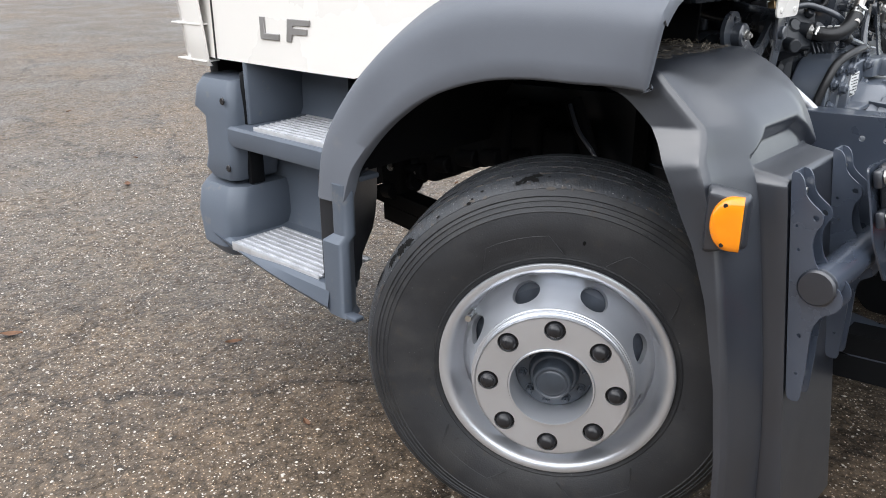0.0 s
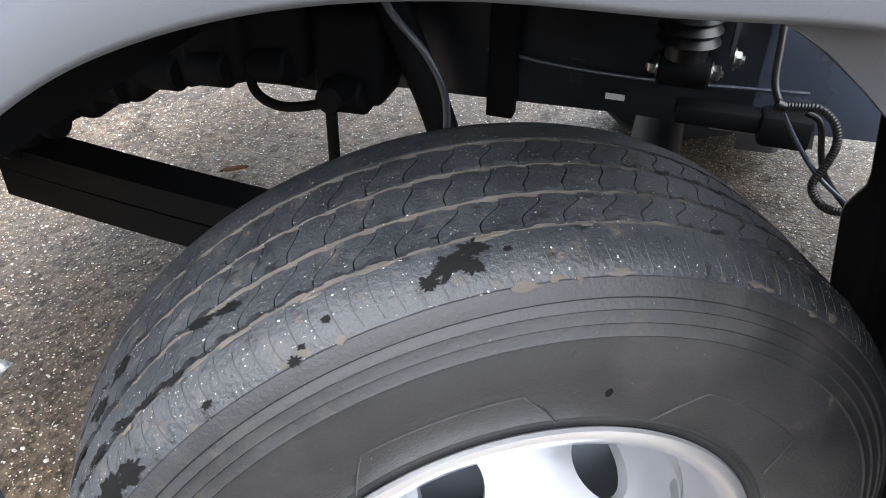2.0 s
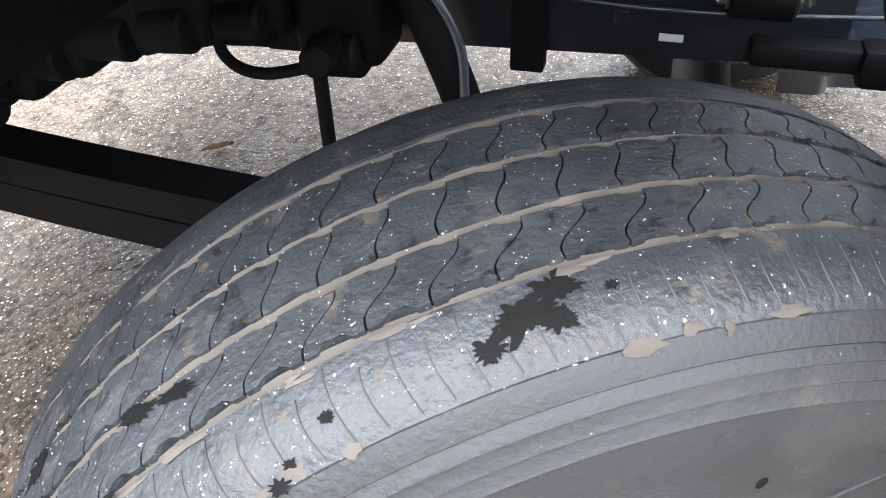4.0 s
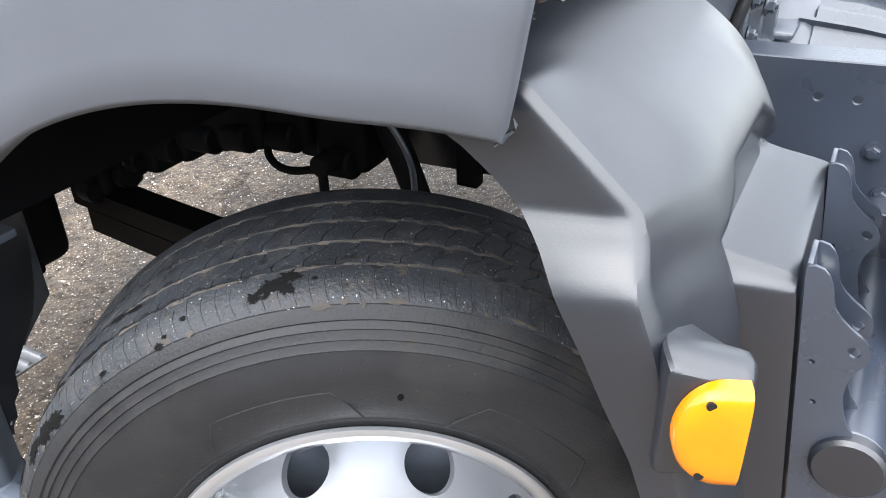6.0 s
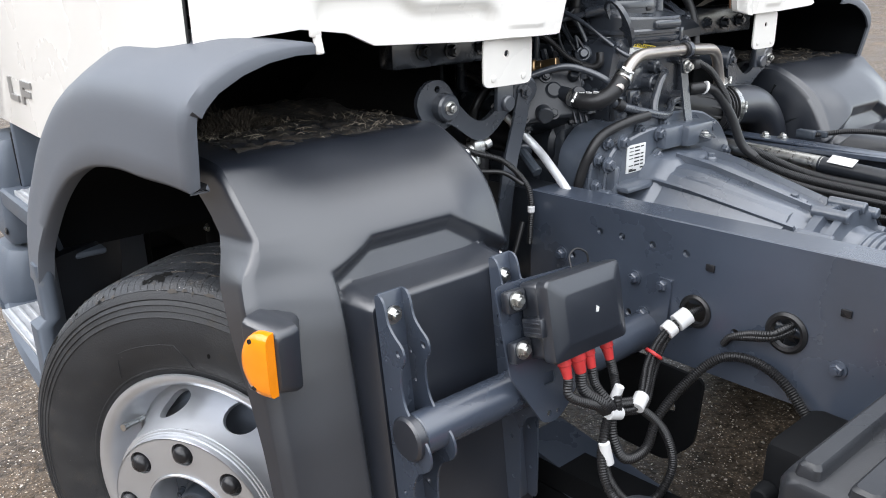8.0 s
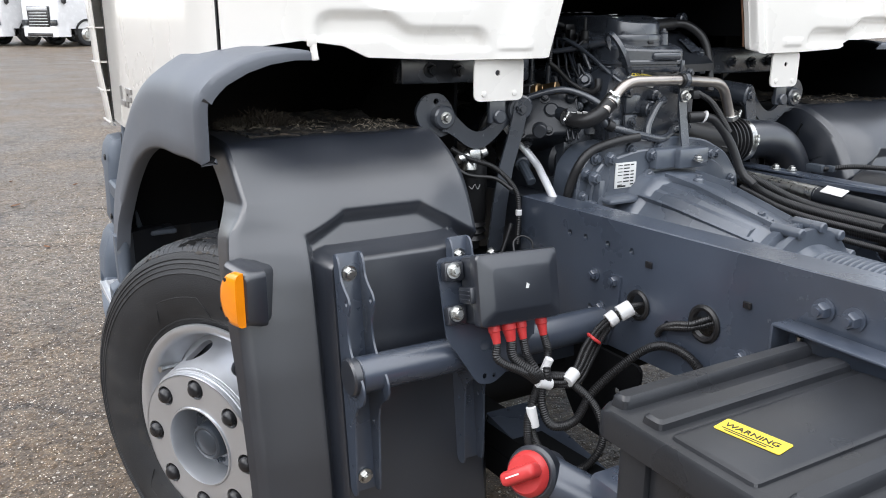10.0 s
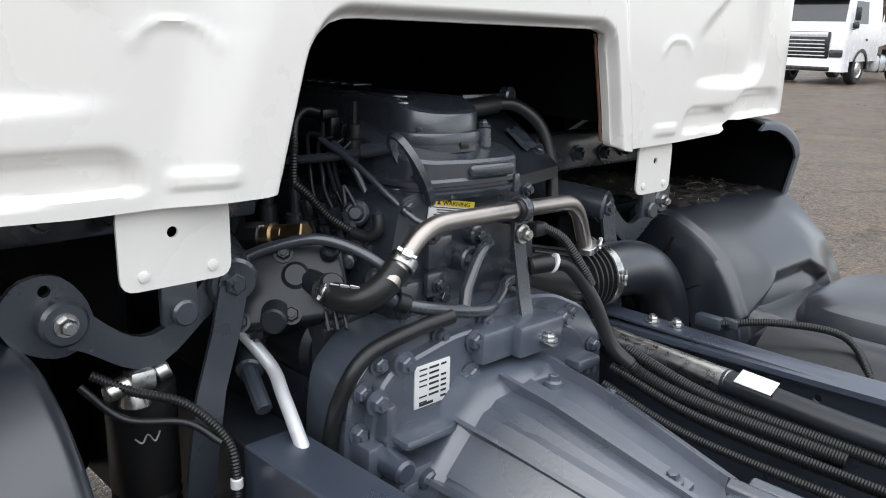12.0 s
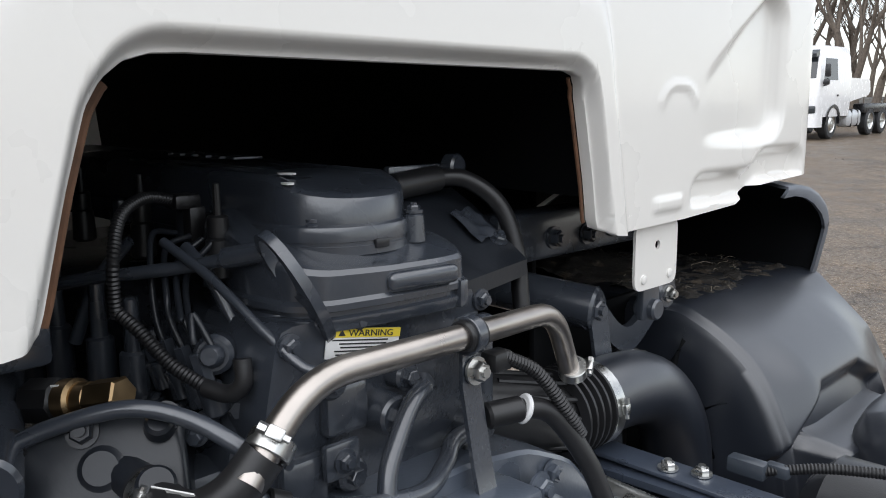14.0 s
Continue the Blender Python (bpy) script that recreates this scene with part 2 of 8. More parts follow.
# ---- mesh helpers ----
def part(name, bm, mat, parent, label="", m=None, angle=35, kind=""):
    """Links a bmesh as one mesh object under a thing or a part."""
    bmesh.ops.recalc_face_normals(bm, faces=bm.faces)
    lim = radians(angle)
    for e in bm.edges:
        e.smooth = len(e.link_faces) == 2 and e.calc_face_angle(9) < lim
    for f in bm.faces:
        f.smooth = True
    me = bpy.data.meshes.new(name)
    bm.to_mesh(me)
    bm.free()
    for one in (mat if isinstance(mat, (list, tuple)) else [mat]):
        me.materials.append(one)
    ob = new(name, me)
    if parent:
        ob.parent = parent
    if m is not None:
        ob.matrix_basis = m
    return tagged(ob, label=label, kind=kind)


def thing(name, label, category, group="", m=None):
    ob = new(name)
    if m is not None:
        ob.matrix_basis = m
    return tagged(ob, label=label, category=category, group=group)


def mesh():
    return bmesh.new()


def box(bm, c, s, bevel=0.0, m=None, seg=2):
    """A box by centre and size, with rounded edges."""
    r = bmesh.ops.create_cube(bm, size=1.0)
    vs = r["verts"]
    for v in vs:
        v.co = Vector((v.co.x * s[0], v.co.y * s[1], v.co.z * s[2]))
    if bevel:
        es = list({e for v in vs for e in v.link_edges})
        g = bmesh.ops.bevel(bm, geom=es, offset=min(bevel, min(s) * 0.49), segments=seg, profile=0.5, affect='EDGES')
        vs = list({v for v in g["verts"]} | {v for f in g["faces"] for v in f.verts})
    t = (m or Matrix()) if m is not None else Matrix()
    for v in vs:
        v.co = t @ (v.co + Vector(c))
    return vs


def frame_of(d):
    d = Vector(d).normalized()
    a = Vector((0, 0, 1)) if abs(d.z) < 0.9 else Vector((1, 0, 0))
    x = d.cross(a).normalized()
    return x, d.cross(x).normalized(), d


def cyl(bm, a, b, r, r2=None, seg=24, bevel=0.0):
    """A capped rod from a to b, its rims chamfered."""
    a, b = Vector(a), Vector(b)
    r2 = r if r2 is None else r2
    ln = (b - a).length
    k = min(bevel, ln * 0.45)
    prof = [(0, 0), (0, r - k), (k, r), (ln - k, r2), (ln, r2 - k), (ln, 0)] if k else [(0, 0), (0, r), (ln, r2), (ln, 0)]
    x, y, d = frame_of(b - a)
    rings = []
    for h, q in prof:
        if q <= 1e-6:
            rings.append([bm.verts.new(a + d * h)])
        else:
            rings.append([bm.verts.new(a + d * h + (x * math.cos(i * math.tau / seg) + y * math.sin(i * math.tau / seg)) * q) for i in range(seg)])
    stitch(bm, rings, True)


def stitch(bm, rings, closed):
    for p, q in zip(rings, rings[1:]):
        n = max(len(p), len(q))
        for i in range(n if closed else n - 1):
            j = (i + 1) % n
            vs = [p[i % len(p)], p[j % len(p)], q[j % len(q)], q[i % len(q)]]
            vs = [v for k, v in enumerate(vs) if v not in vs[:k]]
            if len(vs) > 2:
                try:
                    bm.faces.new(vs)
                except ValueError:
                    pass


def smooth_path(pts, n=8):
    """A Catmull-Rom line through the points."""
    ps = [Vector(p) for p in pts]
    if len(ps) < 3:
        return ps
    q = [ps[0] * 2 - ps[1]] + ps + [ps[-1] * 2 - ps[-2]]
    out = []
    for i in range(1, len(q) - 2):
        for k in range(n):
            t = k / n
            out.append(0.5 * ((2 * q[i]) + (q[i + 1] - q[i - 1]) * t + (2 * q[i - 1] - 5 * q[i] + 4 * q[i + 1] - q[i + 2]) * t * t + (3 * q[i] - q[i - 1] - 3 * q[i + 1] + q[i + 2]) * t ** 3))
    return out + [ps[-1]]


def fillet_path(pts, rad, n=6):
    """A line with its corners rounded to the radius."""
    ps = [Vector(p) for p in pts]
    out = [ps[0]]
    for a, b, c in zip(ps, ps[1:], ps[2:]):
        u, v = (a - b), (c - b)
        k = min(rad, u.length * 0.45, v.length * 0.45)
        s, e = b + u.normalized() * k, b + v.normalized() * k
        for i in range(n + 1):
            t = i / n
            out.append(s.lerp(b, t).lerp(b.lerp(e, t), t))
    return out + [ps[-1]]


def tube(bm, path, r, seg=12, ribs=0.0, pitch=0.006):
    """A pipe along a line; with ribs it is a corrugated sleeve."""
    ps = [Vector(p) for p in path]
    if ribs:
        run = [0.0]
        for a, b in zip(ps, ps[1:]):
            run.append(run[-1] + (b - a).length)
        n = max(2, int(run[-1] / (pitch / 2)))
        fine, k = [], 0
        for i in range(n + 1):
            at = run[-1] * i / n
            while k < len(ps) - 2 and run[k + 1] < at:
                k += 1
            fine.append(ps[k].lerp(ps[k + 1], min(1.0, (at - run[k]) / max(1e-9, run[k + 1] - run[k]))))
        ps = fine
    d0 = (ps[1] - ps[0]).normalized()
    x, y, _ = frame_of(d0)
    rings = [[bm.verts.new(ps[0])]]
    for i, p in enumerate(ps):
        d = (ps[min(i + 1, len(ps) - 1)] - ps[max(i - 1, 0)]).normalized()
        y = d.cross(x).normalized()
        x = y.cross(d).normalized()
        q = r + (ribs if ribs and i % 2 else 0)
        rings.append([bm.verts.new(p + (x * math.cos(k * math.tau / seg) + y * math.sin(k * math.tau / seg)) * q) for k in range(seg)])
    rings.append([bm.verts.new(ps[-1])])
    stitch(bm, rings, True)


def lathe(bm, prof, m, seg=96):
    """Turns (axial, radius) points about the local y axis of m; axial runs towards local -y."""
    rings = []
    for s, r in prof:
        if r < 1e-6:
            rings.append([bm.verts.new(m @ Vector((0, -s, 0)))])
        else:
            rings.append([bm.verts.new(m @ Vector((r * math.sin(i * math.tau / seg), -s, r * math.cos(i * math.tau / seg)))) for i in range(seg)])
    stitch(bm, rings, True)


def bolt(bm, at, axis, r=0.012, h=0.010, washer=True):
    """A hexagon head with a washer and a rounded top."""
    at = Vector(at)
    x, y, d = frame_of(axis)
    if washer:
        cyl(bm, at, at + d * 0.003, r * 1.35, seg=16)
    rings = []
    for k, (z, q) in enumerate([(0.002, r), (h * 0.8, r), (h, r * 0.82)]):
        rings.append([bm.verts.new(at + d * z + (x * math.cos(i * math.tau / 6) + y * math.sin(i * math.tau / 6)) * q) for i in range(6)])
    stitch(bm, rings, True)
    bm.faces.new(rings[-1])
    bm.faces.new(rings[0])
    cyl(bm, at + d * h, at + d * (h + 0.35 * r), r * 0.5, seg=10)


def plate(bm, outline, holes, m, thick):
    """A flat plate with real holes: outline and holes as 2D loops, m to place it, thickness along local z."""
    made = []
    edges = []
    for loop in [outline] + list(holes):
        vs = [bm.verts.new((p[0], p[1], 0)) for p in loop]
        made += vs
        edges += [bm.edges.new((vs[i], vs[(i + 1) % len(vs)])) for i in range(len(vs))]
    g = bmesh.ops.triangle_fill(bm, use_beauty=True, edges=edges)
    fs = [f for f in g["geom"] if isinstance(f, bmesh.types.BMFace)]
    e = bmesh.ops.extrude_face_region(bm, geom=fs)
    up = [v for v in e["geom"] if isinstance(v, bmesh.types.BMVert)]
    for v in up:
        v.co.z += thick
    for v in made + up:
        v.co = m @ v.co


def circle(cx, cy, r, n=14):
    return [(cx + r * math.cos(i * math.tau / n), cy + r * math.sin(i * math.tau / n)) for i in range(n)]


def rounded(pts, rad, n=4):
    """A closed 2D outline with rounded corners."""
    ps = [Vector((*p, 0)) for p in pts]
    out = []
    for i, b in enumerate(ps):
        a, c = ps[i - 1], ps[(i + 1) % len(ps)]
        k = min(rad, (a - b).length * 0.45, (c - b).length * 0.45)
        s, e = b + (a - b).normalized() * k, b + (c - b).normalized() * k
        for j in range(n + 1):
            t = j / n
            q = s.lerp(b, t).lerp(b.lerp(e, t), t)
            out.append((q.x, q.y))
    return out


def grid(bm, rows):
    """A sheet through rows of points."""
    rs = [[bm.verts.new(p) for p in r] for r in rows]
    stitch(bm, rs, False)
    return rs


def lerp_table(tab, t):
    """Values between the rows of a table by its first column."""
    if t <= tab[0][0]:
        return tab[0][1:]
    for a, b in zip(tab, tab[1:]):
        if t <= b[0]:
            w = (t - a[0]) / (b[0] - a[0])
            return tuple(p + (q - p) * w for p, q in zip(a[1:], b[1:]))
    return tab[-1][1:]


def step(a, b, x):
    t = max(0.0, min(1.0, (x - a) / (b - a)))
    return t * t * (3 - 2 * t)


def rbox(y, z, y0, y1, z0, z1, r):
    """Signed distance to a rounded rectangle."""
    dy, dz = abs(y - (y0 + y1) / 2) - (y1 - y0) / 2 + r, abs(z - (z0 + z1) / 2) - (z1 - z0) / 2 + r
    return math.hypot(max(dy, 0), max(dz, 0)) + min(max(dy, dz), 0) - r


def text_mesh(body, size, m, mat, parent, name="lettering", thick=0.0004, label=""):
    cu = bpy.data.curves.new(name, 'FONT')
    cu.body, cu.size, cu.extrude = body, size, thick
    tmp = bpy.data.objects.new(name, cu)
    scene.collection.objects.link(tmp)
    dg = bpy.context.evaluated_depsgraph_get()
    me = bpy.data.meshes.new_from_object(tmp.evaluated_get(dg))
    scene.collection.objects.unlink(tmp)
    bpy.data.objects.remove(tmp)
    bpy.data.curves.remove(cu)
    me.materials.clear()
    me.materials.append(mat)
    ob = new(name, me)
    ob.parent = parent
    ob.matrix_basis = m
    return tagged(ob, label=label)


def axes(o, x, y):
    """A pose from an origin, a local x and roughly a local y direction."""
    x = Vector(x).normalized()
    z = x.cross(Vector(y)).normalized()
    y = z.cross(x)
    m = Matrix((x, y, z)).transposed().to_4x4()
    m.translation = Vector(o)
    return m


# ---- ground and distance ----
bm = mesh()
grid(bm, [[(x, y, 0) for x in (-900, -60, -12, -4, 0, 4, 12, 60, 900)] for y in (-900, -60, -12, -4, 0, 4, 12, 60, 900)])
# the yard rises a little ahead of the truck and beyond it
YARD = pose(0, -1.18, 0, 0.567, 0.584, 0) @ pose(0, 1.18, 0)
part("ground", bm, M_ASPHALT, None, "damp grey-brown asphalt yard with pale aggregate stones", m=YARD, kind="structure")

# ---- the truck ----
truck = thing("truck", "cream-white chassis-cab truck with grey plastic fenders and bare dark frame", "truck")


def rail_top(x):
    return 0.957 + 0.030 * x


# wheels
WHEEL = pose(-0.017, -1.181, 0.4345, 0.8, 0, 29.9)
I4 = Matrix()


# outer profile of the tyre: axial place, radius
TYRE = [(-0.305, 0.262), (-0.335, 0.285), (-0.340, 0.33), (-0.330, 0.38), (-0.318, 0.425), (-0.306, 0.440), (-0.285, 0.448), (-0.255, 0.4500), (-0.20, 0.4505), (-0.13, 0.4500), (-0.1135, 0.4515), (-0.104, 0.4520), (-0.092, 0.4480), (-0.080, 0.4415), (-0.0715, 0.4330), (-0.066, 0.4255),
        (-0.0635, 0.4215), (-0.0650, 0.4190), (-0.0605, 0.4145), (-0.0590, 0.4125), (-0.0605, 0.4105), (-0.0570, 0.4035), (-0.0555, 0.4015), (-0.0570, 0.3995), (-0.0535, 0.3925), (-0.0520, 0.3905), (-0.0535, 0.3885),
        (-0.0505, 0.372), (-0.0495, 0.350), (-0.0505, 0.342), (-0.052, 0.325), (-0.055, 0.31), (-0.061, 0.292), (-0.067, 0.283), (-0.066, 0.280), (-0.070, 0.276), (-0.074, 0.262)]


def tread_at(s):
    """Radius of the worn tread's surface at an axial place."""
    return lerp_table([(-0.320, 0.436), (-0.300, 0.4515), (-0.285, 0.4545), (-0.25, 0.4565), (-0.19, 0.4575), (-0.13, 0.4570), (-0.1135, 0.4560), (-0.104, 0.4540), (-0.092, 0.4500), (-0.080, 0.4432), (-0.0705, 0.4335), (-0.064, 0.4225)], s)[0]


def build_wheel(m):
    w = part("wheel", wheel_disc(), M_SILVER, truck, "silver steel truck wheel steered outwards", m, angle=40)
    bm = mesh()
    lathe(bm, TYRE, I4, 160)
    tyre = part("tyre", bm, [M_TYRE], w, "dusty black truck tyre with ribbed sidewall", angle=25)
    rnd = random.Random(4)
    # smooth shoulder ribs
    for lo, hi in ((-0.1135, -0.0725), (-0.302, -0.260)):
        bm = mesh()
        n = 10
        edge = [(lo + (hi - lo) * i / n) for i in range(n + 1)]
        lathe(bm, [(lo, tread_at(lo) - 0.012)] + [(q, tread_at(q)) for q in edge] + [(hi, tread_at(hi) - 0.006)], I4, 240)
        for v in bm.verts:
            k = 1 + 0.0010 * noise.noise(v.co * 45)
            v.co.x, v.co.z = v.co.x * k, v.co.z * k
        part("shoulder_rib", bm, M_TREAD, w, "worn smooth shoulder rib of the tread", angle=40)
    # tread blocks on the three middle ribs, cut by curved sipes
    bm = mesh()
    count, na, nc = 83, 5, 10
    for k, (s0, s1) in enumerate(((-0.1205, -0.159), (-0.166, -0.207), (-0.214, -0.253))):
        for b in range(count):
            wid = math.tau / count
            off = (b + 0.31 * k) * wid
            rows = []
            for j in range(nc + 1):
                t = j / nc
                bend = (0.34, 0.20, 0.26)[k] * wid * math.sin(max(-1, min(1, (t - 0.5) * 2.6)) * math.pi / 2)
                gap = wid * 0.020
                q = s0 + (s1 - s0) * t
                # every block has one notched corner at its outer edge
                cut = 0.0045 if j == 0 else 0.0
                row = []
                for i in range(na + 1):
                    a = off + gap + (wid - 2 * gap) * i / na + bend
                    qq = q - (cut if 1 < i < 4 else 0.0) + (0.0035 if j == nc and i > 3 else 0.0)
                    r = tread_at(qq) + 0.0006 * noise.noise(Vector((a * 30, qq * 80, k)))
                    row.append(Vector((r * math.sin(a), -qq, r * math.cos(a))))
                rows.append(row)
            top = [[bm.verts.new(p) for p in r] for r in rows]
            stitch(bm, top, False)
            rim = [top[0][i] for i in range(na + 1)] + [top[j][na] for j in range(1, nc + 1)] + [top[nc][i] for i in range(na - 1, -1, -1)] + [top[j][0] for j in range(nc - 1, 0, -1)]
            low = [bm.verts.new(Vector((v.co.x * q, v.co.y, v.co.z * q))) for v in rim for q in [(math.hypot(v.co.x, v.co.z) - 0.012) / math.hypot(v.co.x, v.co.z)]]
            stitch(bm, [rim, low], True)
    part("tread", bm, M_TREAD, w, "worn tread blocks with curved sipes", angle=40, kind="stuff")
    # pale sand grains stuck to the tread
    bm = mesh()
    for i in range(5200):
        q = rnd.uniform(-0.27, -0.072)
        a, g = rnd.uniform(0, math.tau), 0.00028 + 0.00062 * rnd.random() ** 3
        if noise.noise(Vector((math.sin(a) * 9, q * 25, math.cos(a) * 9))) < rnd.uniform(-0.7, 0.25):
            continue
        out = Vector((math.sin(a), 0, math.cos(a)))
        side = Vector((math.cos(a), 0, -math.sin(a)))
        at = out * (tread_at(q) - 0.0002) + Vector((0, -q, 0))
        base = [bm.verts.new(at + side * g * math.cos(p) + Vector((0, g * math.sin(p), 0))) for p in (a, a + 2.0, a + 4.1)]
        tip = bm.verts.new(at + out * g * 1.2)
        for p in range(3):
            bm.faces.new((base[p], base[(p + 1) % 3], tip))
    part("sand", bm, M_SAND, w, "pale sand grains on the tread", angle=80, kind="stuff")
    # dried mud lying in the grooves
    for s0, s1 in ((-0.1130, -0.1215), (-0.1585, -0.1665), (-0.2065, -0.2145), (-0.2525, -0.2605)):
        r = tread_at(s0) - 0.0022
        bm = mesh()
        lathe(bm, [(s0, r - 0.012), (s0, r), ((s0 + s1) / 2, r - 0.0030), (s1, r), (s1, r - 0.012)], I4, 300)
        for v in bm.verts:
            k = 1 + 0.004 * noise.noise(v.co * 22) + 0.003 * noise.noise(v.co * 70)
            v.co.x, v.co.z = v.co.x * k, v.co.z * k
        part("groove_mud", bm, M_GROOVE, w, "dried brown mud in a tread groove")
    # thin mud crusts along the shoulder's edge
    bm = mesh()
    for i in range(150):
        a, q = rnd.uniform(0, math.tau), rnd.choice((-0.0735, -0.075, -0.111, -0.1125)) + rnd.uniform(-0.0025, 0.0025)
        la, ls = rnd.uniform(0.003, 0.013), rnd.uniform(0.0012, 0.0035)
        ring = []
        for i2 in range(12):
            th = i2 / 12 * math.tau
            k = 0.6 + 0.6 * rnd.random()
            qq, aa = q + ls * k * math.sin(th), a + la * k * math.cos(th) / 0.45
            r = tread_at(qq) + 0.0007
            ring.append(bm.verts.new((r * math.sin(aa), -qq, r * math.cos(aa))))
        r = tread_at(q) + 0.0016
        mid = bm.verts.new((r * math.sin(a), -q, r * math.cos(a)))
        for i2 in range(12):
            bm.faces.new((ring[i2], ring[(i2 + 1) % 12], mid))
    part("mud_crust", bm, M_GROOVE, w, "thin crusts of dried brown mud", angle=80, kind="stuff")
    # fine curved cuts across the shoulder rib
    bm = mesh()
    for b in range(166):
        a = b / 166 * math.tau
        ln = (0.036, 0.028)[b % 2]
        pts = []
        for t in (0, 0.2, 0.4, 0.6, 0.8, 1):
            q = -0.0745 - ln * t
            aa = a - 0.030 * t + 0.022 * t * t
            r = tread_at(q)
            pts.append(Vector((r * math.sin(aa), -q, r * math.cos(aa))))
        tube(bm, pts, 0.00055, 4)
    part("shoulder_cut", bm, M_INK, w, kind="stuff")
    # fine moulded lines on the sidewall
    for a0, a1 in ((-34, 2), (20, 56), (140, 176), (-160, -124)):
        bm = mesh()
        pts = []
        for i in range(25):
            t = i / 24
            a = radians(a0 + (a1 - a0) * t)
            r = 0.292 + 0.044 * min(1, 6 * t, 6 * (1 - t))
            pts.append(Vector((r * math.sin(a), 0.0525 + 0.10 * (0.325 - r) if r < 0.325 else 0.0515, r * math.cos(a))))
        tube(bm, pts, 0.0012, 6)
        part("sidewall_line", bm, M_TYRE, w)
    rnd = random.Random(9)
    for a, sp, la, ls, lean in ((-9.6, -0.095, 0.024, 0.011, 0), (-7.2, -0.104, 0.017, 0.010, 0), (-7.6, -0.089, 0.012, 0.007, 0), (-12.3, -0.086, 0.010, 0.007, 0), (-4.0, -0.098, 0.005, 0.003, 0), (-33.0, -0.150, 0.018, 0.007, 0.3), (-36.6, -0.157, 0.022, 0.009, 0.3),
                                (-27.3, -0.0735, 0.007, 0.004, 0), (-26.0, -0.078, 0.005, 0.003, 0), (-37.5, -0.079, 0.007, 0.003, 0), (-22.8, -0.088, 0.006, 0.004, 0), (-40.5, -0.116, 0.020, 0.0055, 0), (-44.5, -0.117, 0.022, 0.006, 0), (-49.5, -0.124, 0.022, 0.006, 0.3), (-54.5, -0.122, 0.026, 0.007, 0),
                                (-51, -0.200, 0.022, 0.012, 0), (-56, -0.185, 0.026, 0.014, 0.4), (-62, -0.165, 0.030, 0.012, 0), (-50, -0.080, 0.022, 0.010, 0), (-53.5, -0.083, 0.028, 0.013, 0), (-58, -0.086, 0.024, 0.012, 0), (-66, -0.10, 0.03, 0.014, 0)):
        bm = mesh()
        c = radians(a)
        rings = []
        for f in (1.0, 0.66, 0.33):
            ring = []
            for i in range(56):
                th = i / 56 * math.tau
                k = f * (0.50 + 0.85 * abs(noise.noise(Vector((math.cos(th) * 2.6 + a, math.sin(th) * 2.6, la * 40)))) + 0.20 * noise.noise(Vector((th * 7, a, 5))))
                arc = la * k * math.cos(th)
                ss = sp + ls * k * math.sin(th) + lean * arc
                aa = c + arc / 0.45
                r = tread_at(ss) + 0.0010
                ring.append(bm.verts.new((r * math.sin(aa), -ss, r * math.cos(aa))))
            rings.append(ring)
        r = tread_at(sp) + 0.0010
        rings.append([bm.verts.new((r * math.sin(c), -sp, r * math.cos(c)))])
        stitch(bm, rings, True)
        part("tar_stain", bm, M_TAR, w, "black tar stain on the tyre")
    bm = mesh()
    c = radians(9)
    ring = [bm.verts.new(((0.3285 + 0.0055 * math.sin(i)) * math.sin(c + 0.012 * math.cos(i)), 0.0512, (0.3285 + 0.0055 * math.sin(i)) * math.cos(c + 0.012 * math.cos(i)))) for i in range(6)]
    bm.faces.new(ring)
    part("tar_stain", bm, M_TAR, w, "small dark spot on the sidewall")
    # nuts in their pockets
    for i in range(8):
        a = math.radians(i * 45 + 1.1)
        c = Vector((0.1405 * math.sin(a), 0, 0.1405 * math.cos(a)))
        bm = mesh()
        mm = Matrix.Translation(c)
        lathe(bm, [(-0.03, 0.0205), (-0.012, 0.0195), (0.004, 0.0175), (0.010, 0.0135), (0.013, 0.007), (0.0135, 0)], mm, 20)
        lathe(bm, [(-0.02, 0.0235), (-0.008, 0.0235), (-0.007, 0.019)], mm, 20)
        part("nut_cap", bm, M_NUT, w)
    # hub
    bm = mesh()
    lathe(bm, [(-0.080, 0.0955), (-0.076, 0.090), (-0.072, 0.086), (-0.072, 0.058), (-0.064, 0.0555), (-0.056, 0.054), (-0.052, 0.0505), (-0.051, 0.046), (-0.044, 0.0445), (-0.026, 0.0435), (-0.0195, 0.041), (-0.0175, 0.036), (-0.0195, 0.034), (-0.0195, 0.030), (-0.0165, 0.026), (-0.0155, 0)], I4, 64)
    for i in range(10):
        a = i / 10 * math.tau + 0.2
        bolt(bm, (0.072 * math.sin(a), 0.072, 0.072 * math.cos(a)), (0, -1, 0), 0.009, 0.012)
    part("hub", bm, M_HUB, w, "dark blue-grey recessed hub")
    # brake drum seen through the hand holes
    bm = mesh()
    lathe(bm, [(-0.135, 0.10), (-0.135, 0.185), (-0.15, 0.205), (-0.30, 0.215), (-0.32, 0.10)], I4, 48)
    part("brake_drum", bm, M_DRUM, w, "blue-grey brake drum behind the hand holes")
    bm = mesh()
    tube(bm, [Vector((-0.195, 0.135, 0.105)), Vector((-0.198, 0.105, 0.108)), Vector((-0.200, 0.085, 0.111))], 0.0055, 10)
    cyl(bm, (-0.200, 0.085, 0.111), (-0.201, 0.074, 0.112), 0.0075, seg=12)
    part("valve_stem", bm, M_ZINC, w, "bright metal tyre valve")
    return w


